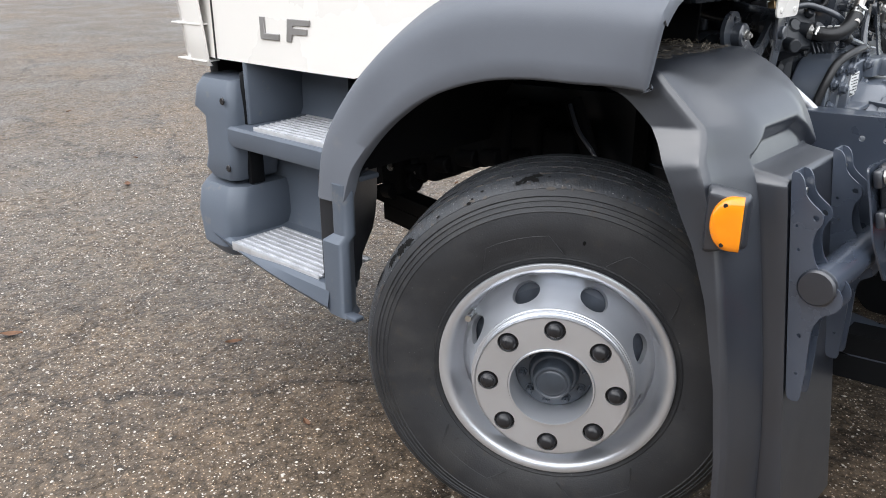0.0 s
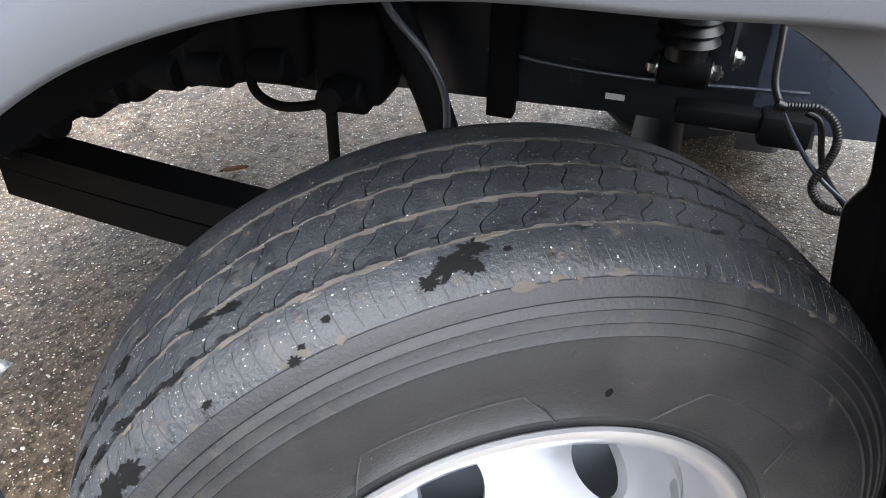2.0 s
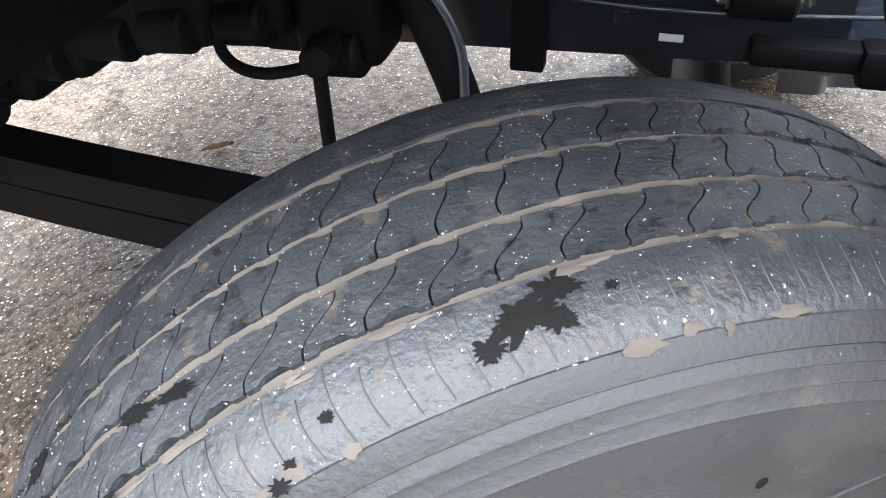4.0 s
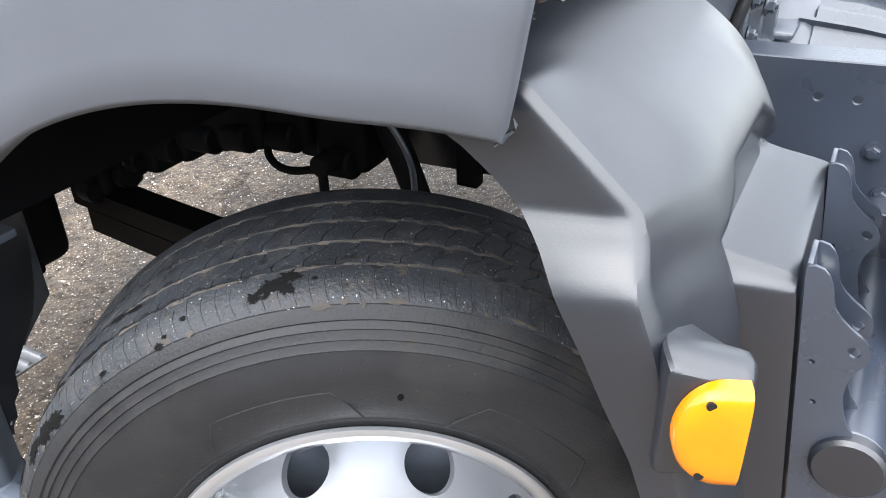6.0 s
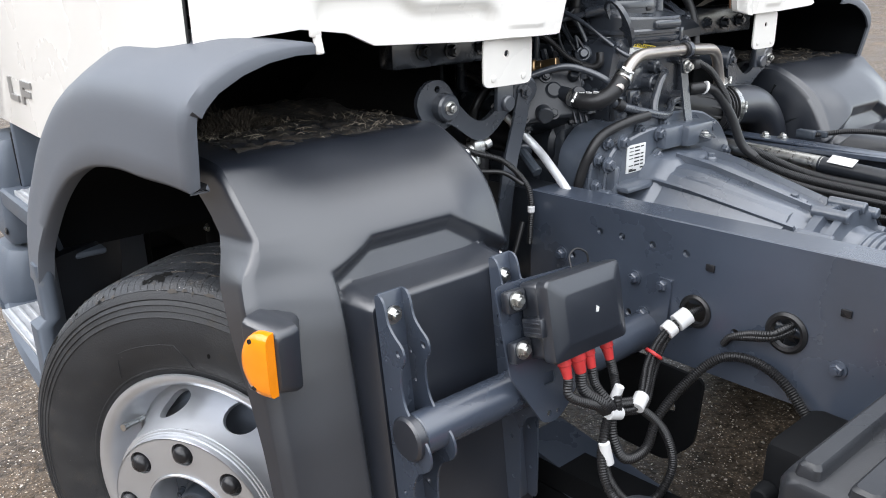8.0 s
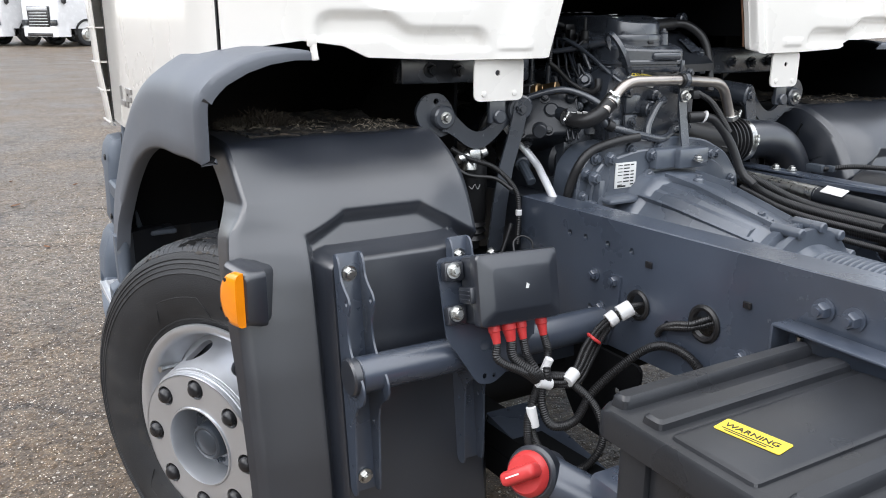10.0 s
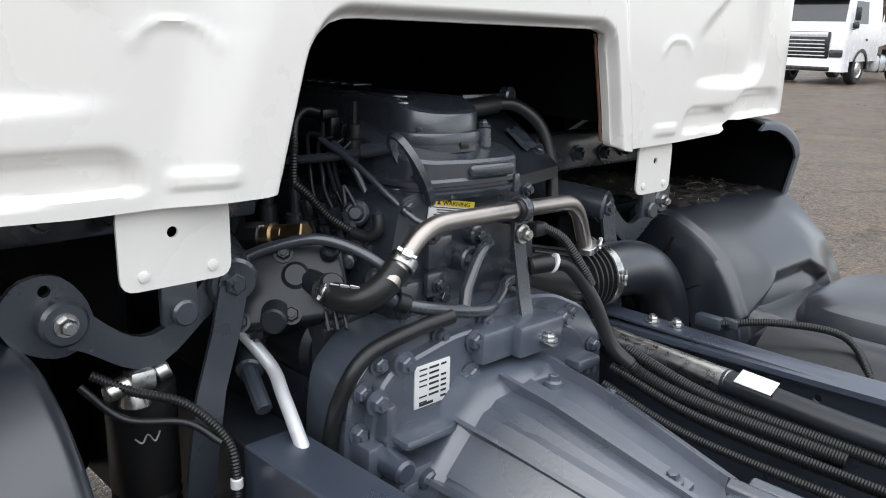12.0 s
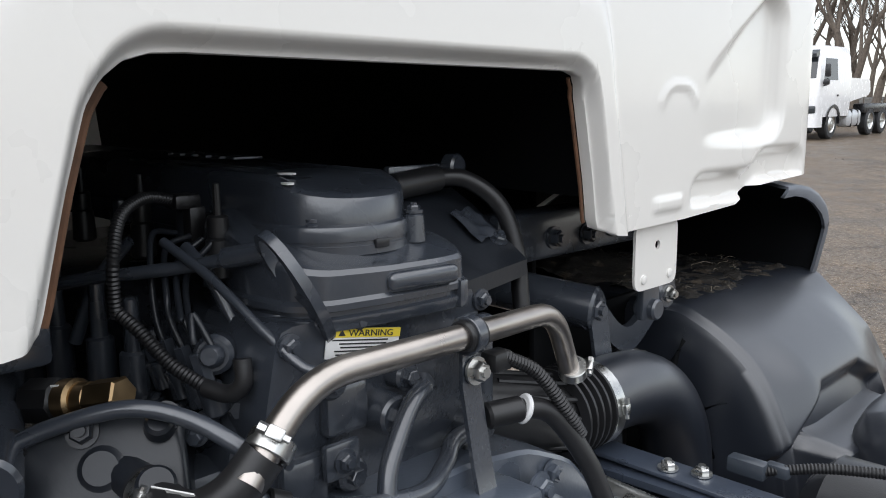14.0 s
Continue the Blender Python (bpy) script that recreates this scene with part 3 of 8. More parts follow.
def wheel_disc():
    """Silver disc with eight hand holes, nut pockets, rim well and flange."""
    bm = mesh()
    # nut ring with pockets: 2D plate with holes
    n = 96
    outer = circle(0, 0, 0.171, n)
    holes = [circle(0, 0, 0.0965, 64)] + [circle(0.1405 * math.sin(math.radians(i * 45 + 1.1)), 0.1405 * math.cos(math.radians(i * 45 + 1.1)), 0.0235, 20) for i in range(8)]
    m = Matrix(((1, 0, 0, 0), (0, 0, 1, 0), (0, 1, 0, 0), (0, 0, 0, 1)))
    plate(bm, outer, holes, m, 0.018)
    lathe(bm, [(-0.018, 0.0965), (-0.002, 0.0965), (0.0035, 0.0945), (0.0035, 0.0915), (-0.004, 0.0895), (-0.076, 0.0895)], I4, 96)
    lathe(bm, [(0.0, 0.168), (0.0, 0.1705), (-0.0035, 0.1722), (-0.0100, 0.1727), (-0.0115, 0.1755), (-0.0150, 0.1762), (-0.0160, 0.1790), (-0.0200, 0.1796), (-0.021, 0.1815)], I4, 96)
    # dish with hand holes
    dish = [(0.0, -0.021, 0.1815), (0.25, -0.045, 0.1875), (0.5, -0.075, 0.1945), (0.75, -0.105, 0.2035), (1.0, -0.128, 0.2185)]
    hole_c, half = 0.60, math.pi / 8
    for k in range(8):
        mid = math.radians(k * 45 + 1.1 + 22.5)
        rings = []
        for q in range(4):
            ring = []
            for i in range(32):
                th = i * math.tau / 32
                ex, ey = 0.165 * math.cos(th), 0.31 * math.sin(th)
                c, s = math.cos(th), math.sin(th)
                lim = min(half / abs(c) if abs(c) > 1e-6 else 1e9, ((1 - hole_c) if s > 0 else hole_c) / abs(s) if abs(s) > 1e-6 else 1e9)
                bx, by = c * lim, s * lim
                w = (q / 3) ** 1.3
                da, t = ex + (bx - ex) * w, hole_c + ey + (by - ey) * w
                sx, r = lerp_table(dish, t)
                a = mid + da
                ring.append(bm.verts.new((r * math.sin(a), -sx, r * math.cos(a))))
            rings.append(ring)
        inner = [bm.verts.new((v.co.x * 0.955, v.co.y + 0.010, v.co.z * 0.955)) for v in rings[0]]
        stitch(bm, [inner] + rings, True)
    bmesh.ops.remove_doubles(bm, verts=bm.verts, dist=0.0006)
    lathe(bm, [(-0.125, 0.2175), (-0.135, 0.224), (-0.125, 0.231), (-0.105, 0.236), (-0.085, 0.239), (-0.074, 0.2425), (-0.066, 0.248), (-0.0625, 0.256), (-0.0615, 0.2625), (-0.0635, 0.2675), (-0.068, 0.2685), (-0.072, 0.2655), (-0.073, 0.26)], I4, 128)
    lathe(bm, [(-0.13, 0.222), (-0.30, 0.230), (-0.31, 0.265)], I4, 96)
    return bm


front_wheel = build_wheel(WHEEL)
twin = copy_thing(front_wheel, pose(-0.017, 1.181, 0.4345, 0, 0, 209.9))
twin["label"] = "silver steel truck wheel on the far side"


# fenders
FEND = [  # rear to front: lower edge x y z, crease x y z, seam x y z
    ((0.137, -1.169, 1.097), (0.162, -1.172, 1.232), (0.165, -0.952, 1.304)),
    ((0.080, -1.178, 1.101), (0.080, -1.176, 1.236), (0.080, -1.000, 1.312)),
    ((0.000, -1.186, 1.099), (-0.020, -1.178, 1.238), (-0.020, -1.030, 1.318)),
    ((-0.100, -1.192, 1.098), (-0.125, -1.184, 1.238), (-0.130, -1.045, 1.318)),
    ((-0.190, -1.197, 1.088), (-0.235, -1.190, 1.228), (-0.250, -1.060, 1.310)),
    ((-0.270, -1.201, 1.069), (-0.335, -1.194, 1.202), (-0.360, -1.070, 1.275)),
    ((-0.344, -1.206, 1.042), (-0.430, -1.198, 1.163), (-0.455, -1.080, 1.225)),
    ((-0.406, -1.210, 1.010), (-0.510, -1.202, 1.115), (-0.545, -1.088, 1.160)),
    ((-0.472, -1.215, 0.964), (-0.585, -1.207, 1.055), (-0.625, -1.094, 1.090)),
    ((-0.522, -1.220, 0.920), (-0.640, -1.212, 0.995), (-0.690, -1.100, 1.020)),
    ((-0.564, -1.226, 0.872), (-0.690, -1.220, 0.925), (-0.745, -1.110, 0.940)),
    ((-0.600, -1.233, 0.820), (-0.722, -1.228, 0.845), (-0.785, -1.120, 0.850)),
    ((-0.622, -1.240, 0.745), (-0.733, -1.236, 0.738), (-0.800, -1.130, 0.740)),
]


def outward(ob, d):
    """Turns a sheet so that most of its faces look along d."""
    if sum(f.normal.dot(d) * f.area for f in ob.data.polygons) < 0:
        ob.data.flip_normals()


def fender(flip, label):
    cols = [smooth_path([s[k] for s in FEND], 4) for k in range(3)]
    bm = mesh()
    rows = []
    for a, c, s in zip(*cols):
        lip = a + Vector((0.0, 0.035, 0.004))
        row = [lip, a + Vector((0, 0.006, -0.001)), a + Vector((0, 0.0, 0.006)), a.lerp(c, 0.3), a.lerp(c, 0.6)]
        p, q = a.lerp(c, 0.70), c.lerp(s, 0.16) + Vector((0, -0.003, 0.012)) * (1.0 - 0.75 * step(0.16, -0.12, a.x))
        for i in range(7):
            t = i / 6
            row.append(p.lerp(c, t).lerp(c.lerp(q, t), t))
        w = 1.0 - 0.75 * step(0.16, -0.12, a.x)
        m = c.lerp(s, 0.45) + Vector((0, -0.010, 0.050)) * w
        c2 = [c.lerp(m, t).lerp(m.lerp(s, t), t) for t in (0.2, 0.4, 0.6, 0.8)]
        row = row[:-1] + c2 + [s]
        rows.append(row)
    # rounded rear lip
    rim = [p + Vector((0.004, 0.008 if k > 1 else 0.0, -0.006 if k > 7 else 0.0)) for k, p in enumerate(rows[0])]
    back = [p + Vector((0.002, 0.022 if k > 1 else 0.0, -0.018 if k > 7 else 0.0)) for k, p in enumerate(rows[0])]
    rows = [back, rim] + rows
    if flip:
        rows = [[Vector((p.x - 0.02, -p.y - 0.08, p.z)) for p in r] for r in rows]
    grid(bm, rows)
    # second slot colours the inner faces near-black, as the shade under the fender
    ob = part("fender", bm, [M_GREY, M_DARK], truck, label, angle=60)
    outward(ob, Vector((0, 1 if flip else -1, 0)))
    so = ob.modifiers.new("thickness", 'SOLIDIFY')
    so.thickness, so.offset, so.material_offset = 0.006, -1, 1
    return ob


fender(False, "dark grey grained plastic fender over the front wheel")
fender(True, "dark grey plastic fender on the far side")

# inner mudguards: a band round the wheel
MUD = [  # arc length, crease x, z, y, edge of the side x, z, y
    (0.00, -0.46, 1.085, -1.06, -0.46, 1.060, -1.080), (0.14, -0.32, 1.115, -1.08, -0.33, 1.080, -1.110), (0.42, -0.04, 1.130, -1.105, -0.05, 1.095, -1.122), (0.52, 0.06, 1.131, -1.110, 0.030, 1.092, -1.125), (0.57, 0.112, 1.130, -1.113, 0.068, 1.081, -1.125), (0.60, 0.138, 1.126, -1.115, 0.088, 1.070, -1.125),
    (0.66, 0.186, 1.082, -1.115, 0.115, 1.049, -1.125), (0.735, 0.236, 1.035, -1.115, 0.141, 1.026, -1.126), (0.77, 0.247, 1.010, -1.128, 0.163, 1.000, -1.138), (0.80, 0.256, 0.983, -1.150, 0.185, 0.965, -1.155), (0.84, 0.272, 0.950, -1.156, 0.213, 0.922, -1.162), (0.88, 0.288, 0.900, -1.156, 0.236, 0.880, -1.166),
    (0.94, 0.306, 0.830, -1.154, 0.264, 0.830, -1.167), (1.04, 0.326, 0.730, -1.154, 0.299, 0.730, -1.166), (1.21, 0.352, 0.560, -1.152, 0.335, 0.560, -1.164), (1.36, 0.368, 0.410, -1.150, 0.352, 0.410, -1.162), (1.51, 0.376, 0.260, -1.150, 0.360, 0.260, -1.162), (1.66, 0.380, 0.110, -1.150, 0.364, 0.110, -1.162)]

MUD_IN = [  # the same band further in, where it rounds off without a crease
    (0.00, -0.46, 1.085), (0.14, -0.32, 1.115), (0.42, -0.04, 1.130), (0.52, 0.055, 1.131), (0.565, 0.100, 1.131), (0.60, 0.134, 1.117), (0.63, 0.162, 1.103), (0.66, 0.190, 1.086), (0.70, 0.220, 1.061), (0.735, 0.241, 1.035),
    (0.77, 0.259, 1.003), (0.80, 0.272, 0.975), (0.84, 0.287, 0.940), (0.88, 0.299, 0.900), (0.94, 0.310, 0.830), (1.04, 0.326, 0.730), (1.21, 0.352, 0.560), (1.36, 0.368, 0.410), (1.51, 0.376, 0.260), (1.66, 0.380, 0.110)]


def mudguard(flip, label):
    bm = mesh()
    rows = []
    stations = [0.012 * i for i in range(46)] + [0.552 + 0.006 * i for i in range(20)] + [0.672 + 0.0035 * i for i in range(95)] + [1.005 + 0.015 * i for i in range(42)]
    for s in stations:
        x, z, yc, xe, ze, ye = [(p + 2 * q + r) / 4 for p, q, r in zip(lerp_table(MUD, s - 0.008), lerp_table(MUD, s), lerp_table(MUD, s + 0.008))]
        x2, z2 = lerp_table(MUD, min(s + 0.02, 1.65))[:2]
        x1, z1 = lerp_table(MUD, max(s - 0.02, 0))[:2]
        d = Vector((x2 - x1, 0, z2 - z1)).normalized()
        nrm = Vector((-d.z, 0, d.x)) * -1
        if nrm.x + nrm.z < 0:
            nrm = -nrm
        base = Vector((x, 0, z))
        xi, zi = [sum(v) / 5 for v in zip(*(lerp_table(MUD_IN, s + q) for q in (-0.014, -0.007, 0.0, 0.007, 0.014)))]
        row = []
        inner = -0.640
        deep = 0.11 if flip else 0.024 + 0.026 * step(0.76, 0.71, z)
        for k in range(141):
            y = inner + (-1.085 - inner) * k / 130 if k <= 130 else -1.085 + (yc + 1.085) * (k - 130) / 10
            # pressed panel for the brackets
            up = 1.012 - 0.45 * max(0, -0.935 - y) - 0.55 * max(0, y + 0.775)
            d1 = max(rbox(y, z, -1.012, -0.600, -0.1, 1.012, 0.02), (z - up) * 0.88)
            d2 = rbox(y, z, -1.000, -0.695, -0.1, 0.958, 0.02)
            h = -0.026 * step(0.010, -0.010, d1) 
            h -= 0.006 * step(0.985, 1.0, k / 140) + 0.010 * step(0.03, 0.0, k / 140)
            w = step(-1.105, -0.99, y)
            at = base.lerp(Vector((xi, 0, zi)), w) + nrm * h + Vector((0.028 * step(-1.15, -0.95, y) * step(-0.63, -0.76, y) * step(1.12, 1.02, z), y, 0))
            # raised flat panel that carries the brackets
            at.x += max(0.0, 0.356 + 0.12 * (0.95 - z) - at.x) * step(0.012, -0.004, d2)
            row.append(at)
        row = [row[0] - nrm * d + Vector((0, 0.006, 0)) for d in (deep, deep * 0.5, 0.012)] + row
        side = Vector((xe, ye, ze))
        p = base - nrm * 0.006 + Vector((0, yc, 0))
        q = p.lerp(side, 0.06) + Vector((0, -0.001, 0))
        for k in range(1, 9):
            t = k / 8
            row.append(p.lerp(q, min(1, t * 4)) if t <= 0.25 else q.lerp(side, (t - 0.25) / 0.75))
        row.append(side + (side - q).normalized() * 0.003 + Vector((0, 0.010, 0)))
        if flip:
            row = [Vector((p.x - 0.014, -p.y - 0.020, p.z - 0.006)) for p in row]
        rows.append(row)
    grid(bm, rows)
    # wheel-side faces get the near-black slot: arch shade put into the colour
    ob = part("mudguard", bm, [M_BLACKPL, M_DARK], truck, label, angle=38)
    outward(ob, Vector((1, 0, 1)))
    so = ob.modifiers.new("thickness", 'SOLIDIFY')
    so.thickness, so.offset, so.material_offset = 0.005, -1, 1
    return ob


mud = mudguard(False, "matt black plastic mudguard behind the front wheel, dirt on top")
mudguard(True, "matt black plastic mudguard on the far side")

# side marker lamp in its pod
ml = axes((0.3265, -1.160, 0.888), (0.928, 0.372, 0.0), (0, 0, 1))
bm = mesh()
sec = []
for dep, x0, x1, z0, z1 in ((-0.085, -0.030, -0.005, -0.070, 0.050), (-0.052, -0.040, 0.016, -0.070, 0.056), (-0.040, -0.044, 0.030, -0.070, 0.060), (-0.028, -0.045, 0.031, -0.068, 0.060), (-0.010, -0.044, 0.026, -0.062, 0.060), (-0.003, -0.042, 0.023, -0.057, 0.056), (-0.001, -0.039, 0.020, -0.054, 0.053)):
    sec.append([ml @ Vector((p[0], p[1], dep)) for p in rounded([(x0, z0), (x1, z0 + 0.014), (x1, z1 - 0.014), (x0, z1)], 0.010, 3)])
rs = [[bm.verts.new(p) for p in r] for r in sec]
stitch(bm, rs, True)
bm.faces.new(rs[-1])
pod = part("lamp_pod", bm, M_BLACKPL, truck, "black plastic pod for the side marker", angle=30)
bm = mesh()
outl = [(0.001 + 0.037 * math.cos(math.pi * (0.5 + i / 16)), 0.0495 * math.sin(math.pi * (0.5 + i / 16))) for i in range(17)]
outl = [(0.018, 0.0495)] + outl + [(0.018, -0.0495)]
rings = []
for off, sc in ((0, 1), (0.010, 0.985), (0.015, 0.92), (0.018, 0.75), (0.019, 0.4)):
    rings.append([bm.verts.new(ml @ Vector((0.018 + (p[0] - 0.018) * sc, p[1] * sc, off))) for p in outl])
stitch(bm, rings, True)
bm.faces.new(rings[-1])
lamp = part("marker_lens", bm, M_ORANGE, pod, "orange side reflector lens", angle=40)
for z in (0.036, -0.036):
    bm = mesh()
    cyl(bm, ml @ Vector((-0.012, z, 0.008)), ml @ Vector((-0.012, z, 0.0172)), 0.004, seg=12)
    part("screw", bm, M_NUT, pod)


# ---- cab ----
def rear_low(y):
    """Lower edge of the rear wall, with the engine opening as a notch."""
    tab = [(-1.08, 1.294), (-1.03, 1.308), (-0.99, 1.316), (-0.953, 1.322), (-0.868, 1.311), (-0.817, 1.288), (-0.60, 1.279), (-0.392, 1.281), (-0.372, 1.284), (-0.362, 1.290), (-0.357, 1.305), (-0.337, 1.385), (-0.318, 1.445), (-0.306, 1.465), (-0.288, 1.479), (-0.268, 1.485), (-0.240, 1.4865),
           (0.225, 1.4865), (0.245, 1.4855), (0.258, 1.480), (0.267, 1.468), (0.273, 1.450), (0.296, 1.347), (0.302, 1.305), (0.308, 1.291), (0.320, 1.283), (0.345, 1.280), (0.52, 1.283), (0.68, 1.290), (0.742, 1.314), (0.90, 1.320), (0.98, 1.322), (1.02, 1.330), (1.05, 1.345), (1.10, 1.37)]
    return lerp_table(tab, y)[0]


def opening_dist(y, z):
    """Rough distance from the engine opening's edge, outside it."""
    left, right, top = -0.310 - (1.47 - min(z, 1.47)) * 0.28, 0.272 + (1.47 - min(z, 1.47)) * 0.20, 1.4865
    dy, dz = max(left + 0.05 - y, (y - right) * (2.4 if y > right else 1) + 0.05), z - top + 0.05
    return math.hypot(max(dy, 0), max(dz, 0)) - 0.05 if dy > 0 and dz > 0 else max(dy, dz) - 0.05


def rear_relief(y, z):
    d = opening_dist(y, z)
    h = 0.019 * step(0.16, 0.07, d) - 0.022 * step(0.018, 0.0, d)
    ya = -y - 0.02 if y < 0 else y - 0.03
    d = max(rbox(ya, z, 0.45, 0.805, 1.392, 1.622, 0.05), (z - 1.528 - (ya - 0.605) * 0.628) * 0.85)
    h -= 0.018 * step(0.52, 0.76, ya) * step(0.012, -0.014, d) + 0.004 * step(0.52, 0.60, ya) * step(0.008, -0.010, d)
    top = 1.342 + 0.030 * step(0.69, 0.755, ya)
    h -= 0.016 * step(0.010, -0.012, rbox(ya, z, 0.515, 0.90, 1.20, top, 0.03)) * step(1.296, 1.306, z - 0.024 * step(0.69, 0.76, ya))
    h += 0.0035 * step(0.005, 0.0, abs(rbox(ya, z, 0.418, 0.511, 1.30, 1.474, 0.035)) - 0.001) * step(1.435, 1.455, z)
    h += 0.004 * step(0.003, -0.002, rbox(ya, z, 0.409, 0.478, 1.300, 1.318, 0.004))
    return h


def cab_x(y, z):
    side = -y - 0.02 if y < 0 else y - 0.03
    if side < 0.90:
        return 0.140
    q = min(side - 0.90, 0.074)
    return 0.140 - (0.10 - math.sqrt(0.01 - q * q)) - 1.05 * max(0.0, side - 0.974)


def shell():
    bm = mesh()
    ys = sorted(set([round(-1.08 + 2.17 * i / 271, 4) for i in range(272)] + [round(-0.38 + 0.0045 * i, 4) for i in range(34)] + [round(0.20 + 0.0045 * i, 4) for i in range(34)]))
    rows = []
    for y in ys:
        lo = rear_low(y)
        row = [Vector((cab_x(y, lo) + rear_relief(y, lo) - 0.016, y, lo + 0.001)), Vector((cab_x(y, lo) + rear_relief(y, lo) - 0.004, y, lo - 0.001))]
        for i in range(121):
            z = lo + (1.95 - lo) * (i / 120) ** 1.15
            row.append(Vector((cab_x(y, z) + rear_relief(y, z), y, z)))
        row.append(Vector((cab_x(y, 2.6), y, 2.6)))
        rows.append(row)
    grid(bm, rows)
    wall = part("cab_rear_wall", bm, M_WHITE, truck, "cream-white pressed steel rear wall of the cab", angle=50)
    # sides, round rear corners, roof and floor
    bm = mesh()
    for sg in (-1, 1):
        o = -0.02 if sg < 0 else 0.03
        prof = [(0.0, 1.06), (-0.03, 1.073), (-0.08, 1.082), (-0.25, 1.09), (-0.4, 1.094), (-0.6, 1.098), (-0.7, 1.099), (-0.9, 1.104), (-1.34, 1.100), (-1.50, 1.06)]
        rows = []
        for x, yy in prof:
            lo = 1.37 + 0.8 * min(0.0, x) if sg > 0 and x > -0.1 else lerp_table([(-0.70, 1.032), (-0.60, 1.06), (-0.40, 1.20), (-0.25, 1.272), (-0.1, 1.286), (0.0, 1.294)], x)[0]
            z0 = lo
            rows.append([Vector((x, sg * yy + o, z0 + 0.004)) - Vector((0, sg * 0.02, 0)), Vector((x, sg * yy + o, z0))] + [Vector((x, sg * yy + o - sg * 0.05 * max(0, z - 1.8) * 0.6, z)) for z in (z0 + 0.012, 1.4, 1.6, 1.8, 2.2, 2.6)])
        grid(bm, rows)
    grid(bm, [[(0.14, y, 2.6) for y in (-1.04, 1.0)], [(-1.5, y, 2.6) for y in (-1.04, 1.0)]])
    grid(bm, [[(-1.5, y, 2.6) for y in (-1.04, 1.0)], [(-1.62, y, 1.5) for y in (-1.05, 1.01)], [(-1.60, y, 1.0) for y in (-1.05, 1.01)]])
    part("cab_side", bm, M_WHITE, truck, "cream-white cab sides and front", angle=40)
    # underside with engine tunnel, near-black so the space below the cab stays dark
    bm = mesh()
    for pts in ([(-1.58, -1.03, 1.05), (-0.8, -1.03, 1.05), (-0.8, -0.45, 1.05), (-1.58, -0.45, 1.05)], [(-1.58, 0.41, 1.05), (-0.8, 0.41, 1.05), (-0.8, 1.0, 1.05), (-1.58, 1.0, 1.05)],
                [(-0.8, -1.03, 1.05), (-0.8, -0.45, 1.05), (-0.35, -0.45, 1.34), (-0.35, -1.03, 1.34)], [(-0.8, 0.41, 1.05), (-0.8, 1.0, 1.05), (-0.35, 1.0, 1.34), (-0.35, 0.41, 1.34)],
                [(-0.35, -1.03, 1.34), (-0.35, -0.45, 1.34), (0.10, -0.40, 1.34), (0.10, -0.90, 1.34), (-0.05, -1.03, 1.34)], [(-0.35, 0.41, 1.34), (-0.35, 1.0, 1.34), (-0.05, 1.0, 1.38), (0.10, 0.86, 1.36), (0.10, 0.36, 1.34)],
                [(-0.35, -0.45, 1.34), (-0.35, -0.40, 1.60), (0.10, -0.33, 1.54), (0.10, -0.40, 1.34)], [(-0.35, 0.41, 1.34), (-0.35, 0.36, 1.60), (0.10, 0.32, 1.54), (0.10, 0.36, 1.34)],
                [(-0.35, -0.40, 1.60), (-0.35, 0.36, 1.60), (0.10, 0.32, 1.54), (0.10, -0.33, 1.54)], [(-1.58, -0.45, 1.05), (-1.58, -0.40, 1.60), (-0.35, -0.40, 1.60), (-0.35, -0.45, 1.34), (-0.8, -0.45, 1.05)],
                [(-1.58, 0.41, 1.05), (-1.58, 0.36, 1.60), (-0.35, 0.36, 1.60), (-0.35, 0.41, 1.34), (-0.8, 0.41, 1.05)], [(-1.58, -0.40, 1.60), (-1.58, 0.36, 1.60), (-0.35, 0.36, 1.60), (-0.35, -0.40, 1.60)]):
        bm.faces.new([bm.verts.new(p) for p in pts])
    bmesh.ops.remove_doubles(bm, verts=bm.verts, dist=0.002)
    ob = part("engine_tunnel", bm, M_DARK, truck, "near-black engine tunnel closing the cab from below", angle=30)
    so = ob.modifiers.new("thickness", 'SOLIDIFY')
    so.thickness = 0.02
    # grille and front closing below the cab
    bm = mesh()
    box(bm, (-1.60, -0.02, 0.72), (0.06, 1.9, 0.64), 0.02)
    part("front_panel", bm, M_DARK, truck)
    return wall


wall = shell()
# sealer along the near edge of the opening
bm = mesh()
pts = []
for i in range(24):
    y = -0.362 + 0.058 * i / 23
    pts.append(Vector((cab_x(y, 1.3) + rear_relief(y, rear_low(y)) - 0.034, y + 0.0130, rear_low(y) - 0.004)))
tube(bm, pts, 0.0045, 8)
part("edge_sealer", bm, M_RUST, wall, "rusty brown sealer along the opening edge")
bm = mesh()
pts = []
for i in range(24):
    y = 0.258 + 0.046 * i / 23
    pts.append(Vector((cab_x(y, 1.3) + rear_relief(y, rear_low(y)) - 0.018, y - 0.003, rear_low(y) - 0.002)))
tube(bm, pts, 0.0026, 8)
part("edge_sealer", bm, M_RUST, wall, "rusty brown sealer along the opening edge")

